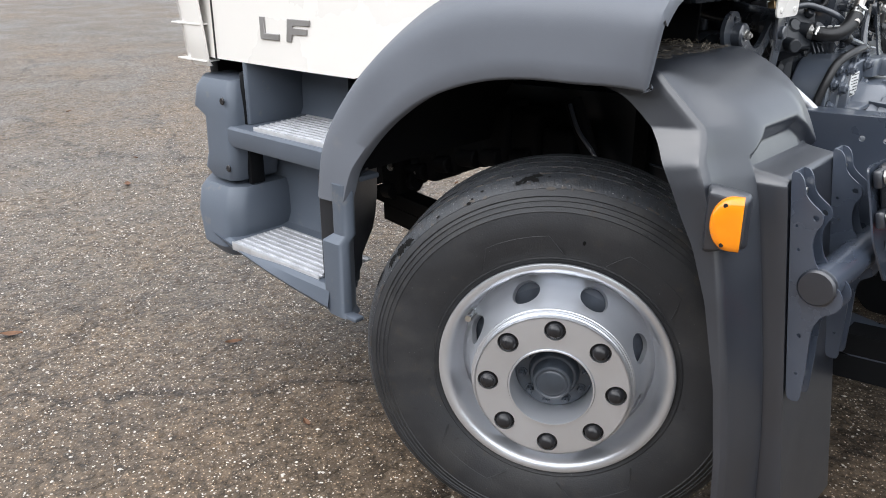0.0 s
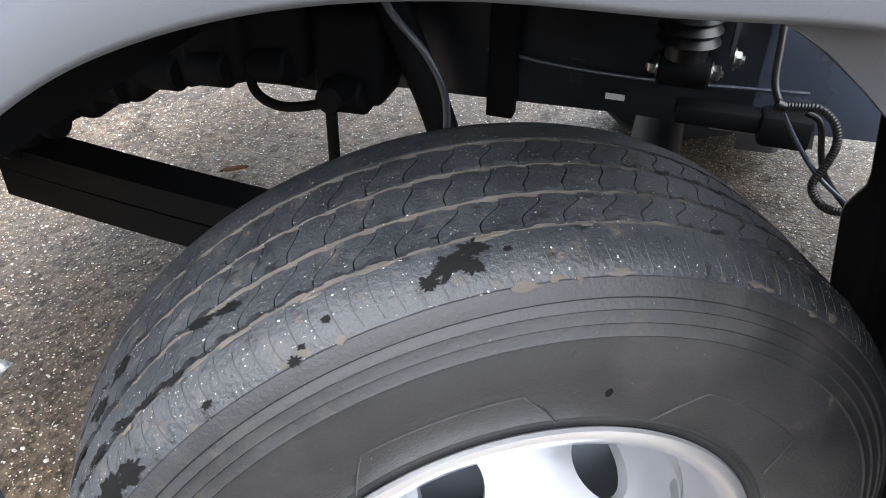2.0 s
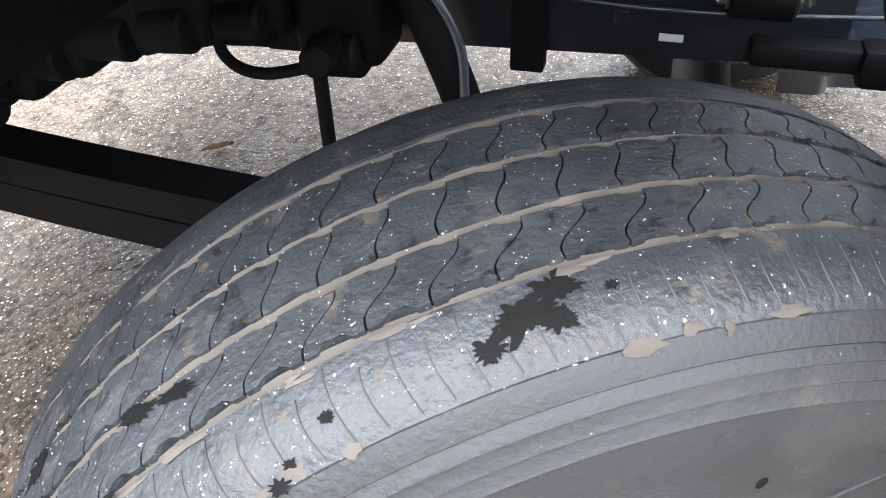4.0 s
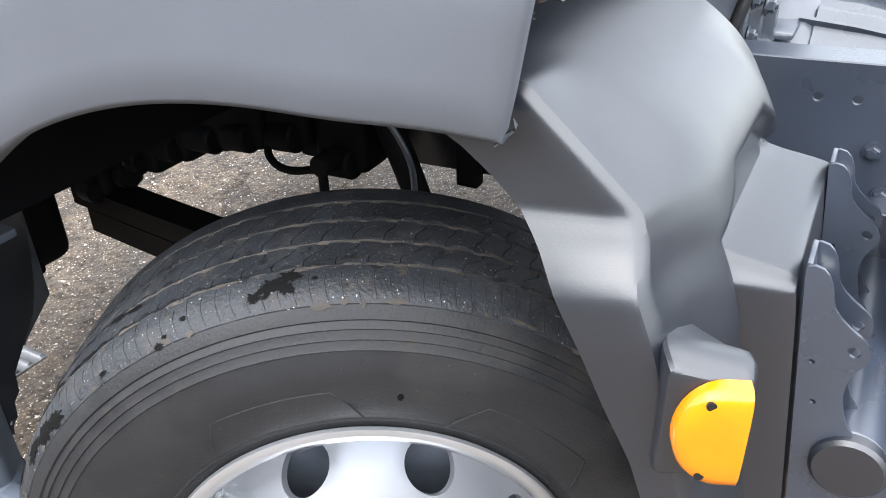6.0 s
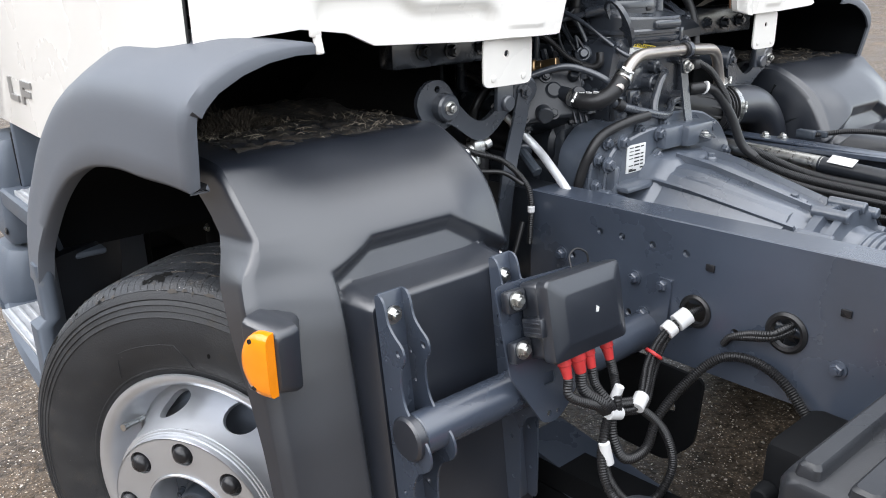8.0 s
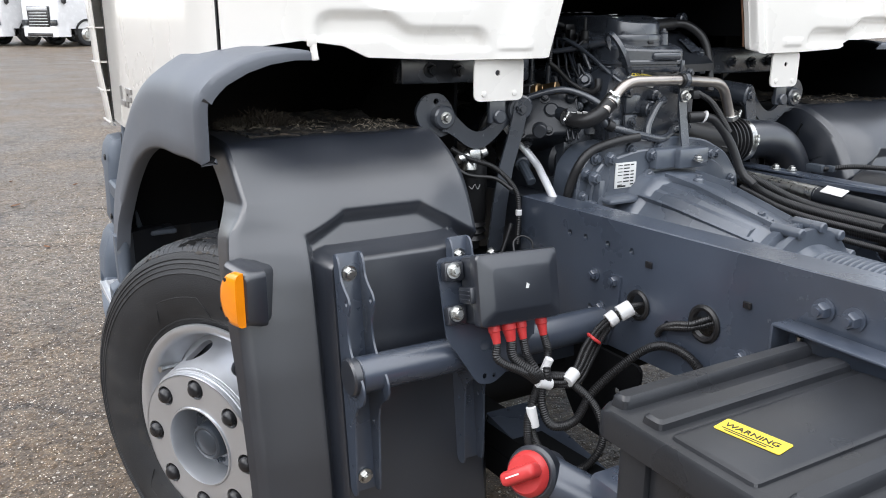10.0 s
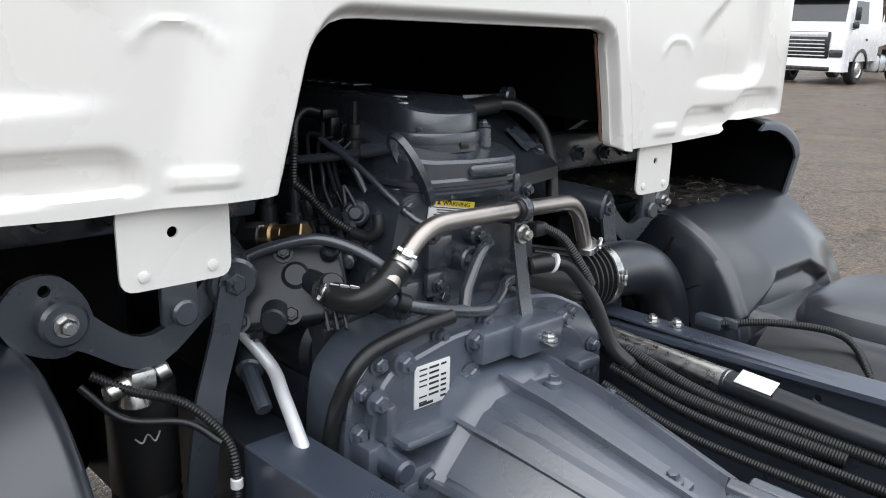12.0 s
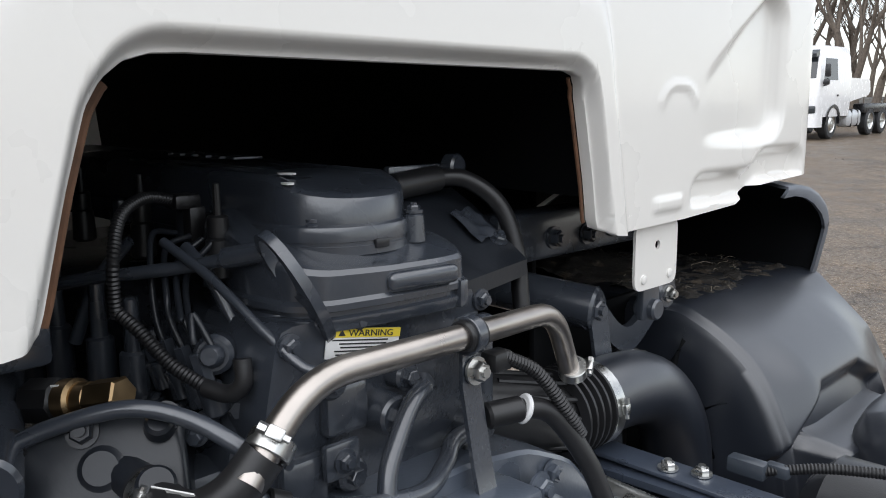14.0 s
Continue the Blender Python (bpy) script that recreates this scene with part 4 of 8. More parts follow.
# hanging flaps under the rear wall
for y0, y1, hy in ((-0.556, -0.424, -0.494), (0.416, 0.529, 0.474)):
    bm = mesh()
    mm = axes((0.122, y0, 1.187), (0, 1, 0), (0, 0, 1))
    w = y1 - y0
    plate(bm, rounded([(0, 0), (w, 0), (w, 0.098), (0, 0.098)], 0.018, 4), [circle(hy - y0, 0.062, 0.0065, 16)], mm, 0.004)
    flap = part("flap", bm, M_WHITE, truck, "cream-white steel flap with one hole")
    for q in (0.2, 0.82):
        bm = mesh()
        lathe(bm, [(0.0, 0.007), (0.002, 0.0065), (0.003, 0.004), (0.0032, 0)], axes((0.126, y0 + w * q, 1.203), (0, 1, 0), (-1, 0, 0)), 14)
        part("rivet", bm, M_WHITE, flap)
    bm = mesh()
    box(bm, (0.108, hy + 0.01, 1.165), (0.012, 0.045, 0.06), 0.004)
    cyl(bm, (0.09, hy + 0.012, 1.150), (0.125, hy + 0.012, 1.150), 0.016, bevel=0.003)
    part("latch_bracket", bm, M_ENGINE, flap)

# ---- frame ----
HOLES = [(0.248, 0.846), (0.316, 0.9135), (0.369, 0.9155), (0.440, 0.9165), (0.512, 0.918), (0.394, 0.766), (0.62, 0.80)]
# one rail in two colours: the near front piece is darkened for arch shade
for sg, a, b, paint, what in ((-1, -1.45, 0.13, M_BLACKST, "front part of the frame rail, coloured darker for the shade in the arch"), (-1, 0.13, 5.2, M_CHASSIS, "dark grey painted steel frame rail with bolt holes"), (1, -1.45, 5.2, M_CHASSIS, "dark grey painted steel frame rail with bolt holes")):
    bm = mesh()
    yo = sg * 0.41 - 0.01
    outline = [(a, rail_top(a) - 0.27), (b, rail_top(b) - 0.27), (b, rail_top(b)), (a, rail_top(a))]
    holes = [] if b < 1 else [circle(x, z, 0.0075) for x, z in HOLES] + [circle(0.541, 0.815, 0.026, 20), circle(0.711, 0.832, 0.030, 20)] + [circle(1.2 + 0.15 * i, rail_top(1.2) - 0.06, 0.008) for i in range(9)]
    mm = Matrix(((1, 0, 0, 0), (0, 0, -sg, yo), (0, 1, 0, 0), (0, 0, 0, 1)))
    plate(bm, outline, holes, mm, 0.008)
    for zt in (-0.004, -0.266):
        r = []
        for x in (a, b):
            r.append([Vector((x, yo - sg * 0.0005, rail_top(x) + zt - 0.004)), Vector((x, yo - sg * 0.0005, rail_top(x) + zt + 0.0025)), Vector((x, yo - sg * 0.004, rail_top(x) + zt + 0.0055)), Vector((x, yo - sg * 0.075, rail_top(x) + zt + 0.0055)), Vector((x, yo - sg * 0.075, rail_top(x) + zt - 0.004))])
        rr = [[bm.verts.new(p) for p in q] for q in r]
        stitch(bm, rr, True)
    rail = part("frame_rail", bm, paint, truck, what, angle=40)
    if sg < 0:
        left_rail = rail
for x in (-1.3, 0.95, 2.2, 3.6):
    bm = mesh()
    z = rail_top(x) - 0.13
    cyl(bm, (x, -0.40, z), (x, 0.38, z), 0.06, seg=24)
    part("cross_member", bm, M_CHASSIS, truck)


# plain near-black walls added to close the arches and keep them dark
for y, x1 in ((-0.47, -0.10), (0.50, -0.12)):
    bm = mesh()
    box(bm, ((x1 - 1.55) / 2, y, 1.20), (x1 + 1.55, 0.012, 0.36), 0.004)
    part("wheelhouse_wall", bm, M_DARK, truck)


# ---- shared small pieces ----
_bolts = {}


def bolts(parent, mat, spots, r=0.011, h=0.010, name="bolt"):
    """Hexagon bolts, each an object on one shared mesh; spots are (place, axis)."""
    key = (mat.name, r, h)
    for at, ax in spots:
        x, y, d = frame_of(ax)
        m = Matrix((x, y, d)).transposed().to_4x4()
        m.translation = Vector(at)
        if key not in _bolts:
            bm = mesh()
            bolt(bm, (0, 0, 0), (0, 0, 1), r, h)
            _bolts[key] = part(name, bm, mat, parent, m=m).data
        else:
            ob = new(name, _bolts[key])
            ob.parent = parent
            ob.matrix_basis = m


def pipe(name, pts, r, mat, parent, label="", ribs=0.0, seg=14, soft=True, rad=0.03):
    bm = mesh()
    path = smooth_path(pts, 8) if soft else fillet_path(pts, rad)
    tube(bm, path, r, seg, ribs * 1.0, 0.0042)
    return part(name, bm, mat, parent, label, angle=50 if not ribs else 33)


def sleeve(name, a, b, r, mat, parent, label="", bevel=0.002, r2=None):
    bm = mesh()
    cyl(bm, a, b, r, r2, seg=24, bevel=bevel)
    return part(name, bm, mat, parent, label)


# ---- steps below the door ----
def loft(bm, sections, cap=True):
    rs = [[bm.verts.new(p) for p in s] for s in sections]
    stitch(bm, rs, True)
    if cap:
        bm.faces.new(rs[0])
        bm.faces.new(rs[-1])


bm = mesh()
# back of both foot wells with rounded feet
prof = [(-1.165, 0.785), (-1.172, 0.800), (-1.172, 0.838), (-1.166, 0.846), (-0.955, 0.850), (-0.930, 0.855), (-0.920, 0.875), (-0.915, 1.04), (-0.880, 1.04), (-0.880, 0.47), (-1.00, 0.468),
        (-1.23, 0.443), (-1.262, 0.446), (-1.270, 0.458), (-1.262, 0.500), (-1.250, 0.510), (-1.04, 0.512), (-1.01, 0.518), (-0.998, 0.545), (-0.993, 0.76), (-1.01, 0.783), (-1.03, 0.786)]
xs = [-1.30, -1.15, -0.95, -0.82, -0.67]
rings = []
for x in xs:
    k = (x + 1.30) / 0.63
    rings.append([Vector((min(x, -0.67 - 0.16 * max(0, min(1, (y + 1.19) / 0.15)) - 0.13 * max(0, min(1, (y + 1.04) / 0.12))), y + (0.05 * (1 - k) ** 2 if y < -1.1 and z < 0.6 else 0), z + (0.055 * (1 - k) if (z < 0.47 and y < -1.1) else 0))) for y, z in prof])
loft(bm, rings)
steps = part("step_housing", bm, M_STEP, truck, "blue-grey plastic entry step housing below the door", angle=30)
bm = mesh()
loft(bm, [[Vector((x, y, z)) for x, y in rounded([(-0.69, -1.262), (-0.622, -1.262), (-0.612, -1.235), (-0.645, -1.19), (-0.69, -1.19)], 0.010, 3)] for z in (0.438, 0.45, 0.64, 0.658, 0.79)])
for v in bm.verts:
    if v.co.z > 0.65:
        v.co.x += 0.022 if v.co.x < -0.655 else 0
        v.co.y += 0.02 if v.co.y < -1.2 else 0
    if v.co.z < 0.445:
        v.co.x += 0.014
part("step_post", bm, M_STEP, steps, angle=40)
bm = mesh()
box(bm, (-0.592, -1.245, 0.444), (0.04, 0.03, 0.012), 0.004)
part("lip", bm, M_STEP, steps)
# lower front block
bm = mesh()
secs = []
for z, x0, x1, y0, y1 in ((0.440, -1.36, -1.19, -1.195, -0.98), (0.478, -1.40, -1.18, -1.225, -0.98), (0.57, -1.435, -1.175, -1.215, -0.98), (0.635, -1.445, -1.18, -1.195, -0.98), (0.658, -1.435, -1.19, -1.18, -0.98)):
    secs.append([Vector((x, y, z)) for x, y in rounded([(x0, y1), (x0, y0 + 0.075), (x0 + 0.07, y0), (x1 - 0.035, y0), (x1, y0 + 0.04), (x1, y1)], 0.02, 3)])
loft(bm, secs)
part("bumper_corner", bm, M_STEP, steps, angle=40)
# upper corner cap with two screws
bm = mesh()
secs = []
for z, x0, x1, y0 in ((0.672, -1.395, -1.225, -1.165), (0.700, -1.42, -1.215, -1.175), (0.750, -1.400, -1.205, -1.175), (0.862, -1.400, -1.205, -1.172), (0.888, -1.460, -1.205, -1.170), (0.948, -1.455, -1.212, -1.160), (0.976, -1.440, -1.225, -1.145)):
    secs.append([Vector((x, y, z)) for x, y in rounded([(x0, -1.00), (x0, y0 + 0.05), (x0 + 0.06, y0), (x1 - 0.015, y0), (x1, y0 + 0.02), (x1, -1.00)], 0.015, 3)])
loft(bm, secs)
capc = part("corner_cap", bm, M_STEP, truck, "blue-grey plastic bumper corner cap with two screws", angle=40)
for z in (0.920, 0.716):
    sleeve("screw", (-1.232, -1.172, z), (-1.232, -1.178, z), 0.011, M_NUT, capc)
bm = mesh()
box(bm, (-1.206, -1.095, 0.83), (0.020, 0.05, 0.34), 0.004)
part("gap_filler", bm, M_DARK, steps)
bm = mesh()
box(bm, (-1.188, -1.01, 0.945), (0.018, 0.22, 0.20), 0.007, seg=3)
part("side_panel", bm, M_STEP, steps)


# ridged tread plates
def tread_plate(x0, x1, y0, y1, z, skew, lab):
    bm = mesh()
    pts = [(x0, y0), (x1, y0), (x1, y1), (x0 + skew, y1)]
    plate(bm, pts, [], Matrix.Translation((0, 0, z)), 0.004)
    box(bm, ((x0 + x1) / 2, y0 + 0.002, z - 0.006), (x1 - x0, 0.006, 0.026), 0.002)
    tp = part("tread_plate", bm, M_ALU, steps, lab)
    n = int((y1 - y0 - 0.02) / 0.0195)
    for i in range(n):
        y = y0 + 0.018 + (y1 - y0 - 0.026) * i / max(1, n - 1)
        xa = x0 + skew * (y - y0) / (y1 - y0) + 0.006
        bm = mesh()
        box(bm, ((xa + x1) / 2, y, z + 0.006), (x1 - xa - 0.006, 0.0085, 0.006), 0.0025)
        part("ridge", bm, M_ALU, tp)


tread_plate(-1.145, -0.735, -1.243, -1.05, 0.512, -0.006, "ridged aluminium tread plate")
tread_plate(-1.108, -0.748, -1.158, -0.935, 0.852, -0.035, "ridged aluminium tread plate")

# dark inner box ahead of the wheel
bm = mesh()
secs = []
for z, u in ((0.500, 1.30), (0.512, 1.27), (0.516, 1.15), (0.540, 1.12), (0.545, 1.00), (0.575, 0.96), (0.590, 0.75), (0.615, 0.36), (0.650, 0.18), (0.700, 0.05), (0.792, 0.0)):
    cx, cy = -0.745 + 0.085 * u, -1.008 - 0.142 * u
    secs.append([Vector((x, y, z)) for x, y in rounded([(-0.74, -1.224), (-0.668, -1.220), (-0.645, -1.208), (-0.648, -1.190), (cx, cy), (cx - 0.05, cy - 0.02)], 0.006, 3)])
loft(bm, secs)
part("wheelhouse_box", bm, M_BLACKST, truck, "black plastic panel ahead of the wheel", angle=40)
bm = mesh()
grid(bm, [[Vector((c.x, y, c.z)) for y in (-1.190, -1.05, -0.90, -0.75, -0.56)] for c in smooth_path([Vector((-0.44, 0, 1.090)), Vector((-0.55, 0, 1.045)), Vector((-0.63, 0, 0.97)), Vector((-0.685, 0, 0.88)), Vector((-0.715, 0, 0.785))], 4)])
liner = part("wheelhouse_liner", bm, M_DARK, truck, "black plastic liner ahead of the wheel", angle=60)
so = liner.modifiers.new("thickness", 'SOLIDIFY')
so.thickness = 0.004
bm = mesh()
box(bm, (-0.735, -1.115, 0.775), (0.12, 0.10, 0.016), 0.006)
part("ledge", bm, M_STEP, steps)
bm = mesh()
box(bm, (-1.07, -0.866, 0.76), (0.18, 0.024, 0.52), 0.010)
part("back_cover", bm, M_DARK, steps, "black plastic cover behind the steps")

# ---- cab trims ----
bm = mesh()
for sh, dx in (([(0, 0.056), (0.020, 0.056), (0.024, 0.016), (0.084, 0.016), (0.084, 0), (0.006, 0)], 0.0), ([(0.012, 0.056), (0.100, 0.056), (0.100, 0.042), (0.034, 0.042), (0.034, 0.034), (0.090, 0.034), (0.090, 0.020), (0.032, 0.020), (0.030, 0.0), (0.010, 0.0)], 0.105)):
    plate(bm, [((x + dx + z * 0.10) * 1.08, z * 1.08) for x, z in sh], [], axes((-1.086, -1.122, 1.106), (1, 0, 0), (0, 0, 1)), 0.006)
bmesh.ops.bevel(bm, geom=[e for e in bm.edges if len(e.link_faces) == 2 and e.calc_face_angle(0) > 1], offset=0.0012, segments=1, affect='EDGES')
part("badge", bm, M_BADGE, truck, "raised grey model badge on the door")
bm = mesh()
box(bm, (-1.325, -1.1215, 1.5), (0.006, 0.004, 0.94), 0.001)
part("door_seam", bm, M_INK, truck)
bm = mesh()
tube(bm, [Vector((0.001, -1.0805 + 0.03 * max(0, z - 1.8), z)) for z in (1.30, 1.6, 1.79, 2.2)], 0.0028, 8)
part("door_seam", bm, M_INK, truck)
bm = mesh()
box(bm, (-0.27, -1.110, 1.462), (0.15, 0.012, 0.085), 0.006)
handle = part("door_handle", bm, M_NUT, truck, "black recessed door handle")
bm = mesh()
box(bm, (-0.27, -1.123, 1.475), (0.12, 0.016, 0.030), 0.006)
part("grip", bm, M_GREY, handle)
# ribbed air guide at the front corner
bm = mesh()
prof = [(1.005, -1.115), (1.02, -1.125), (1.10, -1.132), (1.22, -1.145), (1.5, -1.155), (2.3, -1.12)]
rows = []
for z, y in prof:
    rows.append([Vector((-1.362, y, z)), Vector((-1.372, y - 0.004, z)), Vector((-1.45, y - 0.006, z)), Vector((-1.54, y + 0.03, z)), Vector((-1.60, y + 0.10, z))])
grid(bm, rows)
guide = part("air_guide", bm, M_WHITE, truck, "cream-white corner air guide with inner ribs", angle=50)
so = guide.modifiers.new("thickness", 'SOLIDIFY')
so.thickness = 0.004
for z in (1.02, 1.13, 1.225, 1.34, 1.47):
    bm = mesh()
    y = lerp_table([(a, b) for a, b in prof], z)[0]
    box(bm, (-1.45, (y - 1.07) / 2 - 0.01, z), (0.16, abs(y + 1.075), 0.005), 0.001)
    part("rib", bm, M_WHITE, guide)
# hook at the lower corner of the rear wall
bm = mesh()
box(bm, (0.165, -0.945, 1.322), (0.012, 0.018, 0.022), 0.003)
cyl(bm, (0.165, -0.943, 1.315), (0.168, -0.940, 1.285), 0.007, bevel=0.002)
part("hook", bm, M_WHITE, truck)
# ---- brackets behind the mudguard ----
FL = [(0.0, 0.955), (0.016, 0.955), (0.024, 0.940), (0.026, 0.915), (0.040, 0.900), (0.058, 0.888), (0.060, 0.868), (0.046, 0.852), (0.040, 0.825), (0.046, 0.79), (0.068, 0.765), (0.094, 0.750), (0.100, 0.725), (0.088, 0.705), (0.060, 0.690), (0.044, 0.66), (0.036, 0.58), (0.026, 0.50), (0.0, 0.50)]


def channel(y0, y1, x0, label):
    bm = mesh()
    for y in (y0, y1):
        mm = Matrix(((1, 0, 0, x0), (0, 0, -1, y), (0, 1, 0, 0), (0, 0, 0, 1)))
        plate(bm, rounded(FL, 0.012, 2), [circle(0.046, 0.876, 0.0058, 12), circle(0.012, 0.855, 0.003, 8), circle(0.016, 0.81, 0.003, 8), circle(0.022, 0.64, 0.0045, 10), circle(0.018, 0.56, 0.003, 8)], mm, 0.004)
    box(bm, (x0 + 0.003, (y0 + y1) / 2, 0.7275), (0.005, y1 - y0, 0.455), 0.001)
    for v in bm.verts:
        v.co.x += 0.12 * (0.95 - v.co.z)
    return part("bracket", bm, M_CHASSIS, truck, label, angle=40)


b1 = channel(-0.990, -0.943, 0.360, "dark grey steel channel bracket with scalloped edges")
b2 = channel(-0.755, -0.712, 0.356, "dark grey steel channel bracket with scalloped edges")
bolts(b1, M_ZINC, [((0.370, -0.968, 0.918), (1, 0, 0)), ((0.416, -0.966, 0.528), (1, 0, 0))], 0.011)
bolts(b2, M_ZINC, [((0.366, -0.735, 0.918), (1, 0, 0))], 0.011)
bolts(b2, M_CHASSIS, [((0.380, -0.735, 0.80), (1, 0, 0)), ((0.400, -0.735, 0.62), (1, 0, 0))], 0.010)
sleeve("cross_tube", (0.437, -0.985, 0.746), (0.437, -0.40, 0.746), 0.034, M_CHASSIS, truck, "dark grey round steel cross tube")
sleeve("end_cap", (0.437, -0.984, 0.746), (0.437, -1.004, 0.746), 0.0355, M_BLACKPL, truck, "black plastic tube end cap", bevel=0.004)
bm = mesh()
box(bm, (0.375, -0.57, 0.70), (0.006, 0.31, 0.10), 0.002)
part("bracket_arm", bm, M_CHASSIS, b2)

# ---- fuse box ----
fm = axes((0.471, -0.698, 0.881), (-0.035, 0.998, -0.044), (-0.225, 0.0, 0.974))
bm = mesh()
box(bm, (0, 0, 0.008), (0.174, 0.122, 0.042), 0.008, fm, 3)
fuse = part("fuse_box", bm, M_BLACKPL, truck, "black plastic fuse box with red cable boots", angle=40)
bm = mesh()
loft(bm, [[fm @ Vector((x, y, z)) for x, y in rounded([(-w, -h), (w, -h), (w, h), (-w, h)], 0.010, 4)] for z, w, h in ((0.029, 0.0905, 0.0645), (0.047, 0.0915, 0.0655), (0.051, 0.0895, 0.0635), (0.053, 0.082, 0.056), (0.060, 0.066, 0.041), (0.0605, 0.062, 0.037))])
lidf = part("lid", bm, M_BLACKPL, fuse, "bevelled black lid", angle=30)
bm = mesh()
plate(bm, [(-0.004, -0.005), (0.002, -0.006), (0.005, 0.001), (-0.001, 0.005)], [], fm @ Matrix.Translation((0.01, 0.002, 0.0608)), 0.0005)
part("paint_chip", bm, M_LABEL, lidf)
for x, y in ((-0.094, -0.006), (0.092, 0.004)):
    bm = mesh()
    box(bm, (x, y, 0.02), (0.014, 0.030, 0.040), 0.003, fm)
    for k in range(3):
        box(bm, (x - 0.007, y - 0.008 + 0.008 * k, 0.02), (0.004, 0.003, 0.034), 0.001, fm)
    part("clip", bm, M_BLACKPL, fuse)
for y in (0.038, -0.042):
    bm = mesh()
    box(bm, (-0.108, y, -0.004), (0.042, 0.036, 0.018), 0.006, fm)
    part("lug", bm, M_BLACKPL, fuse)
bolts(fuse, M_ZINC, [(fm @ Vector((-0.112, 0.040, 0.006)), fm.col[2].xyz), (fm @ Vector((-0.112, -0.038, 0.006)), fm.col[2].xyz)], 0.011)
bm = mesh()
out = rounded([(-0.130, 0.060), (-0.110, 0.064), (0.08, 0.058), (0.08, -0.10), (0.0, -0.17), (-0.030, -0.185), (-0.062, -0.18), (-0.122, -0.085)], 0.012, 3)
plate(bm, out, [circle(-0.045, -0.168, 0.0055, 10), circle(-0.024, -0.170, 0.0045, 10), rounded([(-0.05, -0.12), (-0.02, -0.12), (-0.02, -0.10), (-0.05, -0.10)], 0.006, 2)], fm @ Matrix.Translation((0, 0, -0.022)), 0.004)
fp = part("mounting_plate", bm, M_CHASSIS, fuse, "dark grey steel mounting plate")
bm = mesh()
box(bm, (0.425, -0.62, 0.79), (0.08, 0.006, 0.10), 0.002)
part("stay", bm, M_CHASSIS, fp)
pipe("wire_loop", [fm @ Vector(p) for p in ((0.03, 0.060, 0.0), (0.035, 0.08, -0.005), (0.055, 0.088, -0.005), (0.072, 0.078, 0), (0.075, 0.060, 0))], 0.0018, M_RUBBER, fuse)
# red boots and their sleeves
KNOT = Vector((0.545, -0.655, 0.705))
for i, (x, r) in enumerate(((-0.052, 0.0115), (-0.020, 0.0145), (0.008, 0.0115), (0.056, 0.0115))):
    a = fm @ Vector((x, -0.054, 0.030))
    b = fm @ Vector((x + 0.004, -0.100, 0.034))
    bm = mesh()
    cyl(bm, a, a.lerp(b, 0.55), r, seg=16, bevel=0.002)
    cyl(bm, a.lerp(b, 0.5), b, r * 0.88, r * 0.62, seg=16)
    part("cable_boot", bm, M_RED, fuse, "red rubber cable boot")
    c = b + Vector((0.006, 0.002 * i, -0.03))
    end = KNOT + Vector((0.004 * (i - 1.5), 0.006 * (i - 1.5), 0.0))
    pipe("cable_sleeve", [b, c, (c + end) / 2 + Vector((0.012, -0.006 * (i - 1), 0)), end], r * 0.62, M_RUBBER, truck, "black corrugated cable sleeve", ribs=0.0012)
# harness from the knot to the frame hole and loops
for i in range(8):
    o = Vector((0.004 * math.cos(i * 1.3), 0.0028 * i, 0.010 * math.sin(i * 2.1)))
    pipe("harness", [KNOT + o, Vector((0.555, -0.60, 0.70)) + o * 1.2, Vector((0.53, -0.55, 0.735)) + o * 1.6, Vector((0.522, -0.50, 0.775)) + o, Vector((0.534, -0.445, 0.808)) + o * 0.5, (0.541, -0.40, 0.815)], 0.0042, M_RUBBER, truck, "black corrugated wiring harness", ribs=0.0010)
pipe("harness", [KNOT, (0.56, -0.665, 0.665), (0.575, -0.650, 0.625), (0.580, -0.600, 0.625), (0.57, -0.555, 0.665), (0.58, -0.50, 0.71), (0.61, -0.45, 0.755), (0.66, -0.435, 0.768), (0.72, -0.435, 0.752), (0.78, -0.44, 0.70)], 0.0075, M_RUBBER, truck, "thick black corrugated hose", ribs=0.0015)
pipe("harness", [KNOT + Vector((0.0, -0.01, -0.01)), (0.56, -0.69, 0.66), (0.57, -0.685, 0.60), (0.59, -0.65, 0.545), (0.60, -0.59, 0.53), (0.60, -0.545, 0.575), (0.58, -0.55, 0.64), KNOT + Vector((0.01, 0.05, 0.0))], 0.0068, M_RUBBER, truck, "looped black corrugated cable", ribs=0.0015)
pipe("harness", [KNOT + Vector((0.0, -0.012, -0.02)), (0.565, -0.70, 0.64), (0.60, -0.715, 0.60), (0.68, -0.735, 0.60), (0.74, -0.745, 0.63)], 0.007, M_RUBBER, truck, "black corrugated cable to the switch", ribs=0.0012)
for a, b, r in (((0.548, -0.668, 0.708), (0.552, -0.640, 0.698), 0.0115), ((0.552, -0.645, 0.752), (0.546, -0.655, 0.722), 0.0085), ((0.562, -0.692, 0.668), (0.571, -0.688, 0.630), 0.0095), ((0.523, -0.482, 0.786), (0.527, -0.466, 0.796), 0.0150), ((0.529, -0.460, 0.799), (0.537, -0.436, 0.812), 0.0165), ((0.562, -0.61, 0.70), (0.555, -0.585, 0.712), 0.013)):
    sleeve("tape_wrap", a, b, r, M_TIE, truck, "white printed tape round the cables", bevel=0.001)
sleeve("tape_wrap", (0.526, -0.520, 0.755), (0.527, -0.516, 0.760), 0.017, M_RED, truck, "orange-red cable tie")
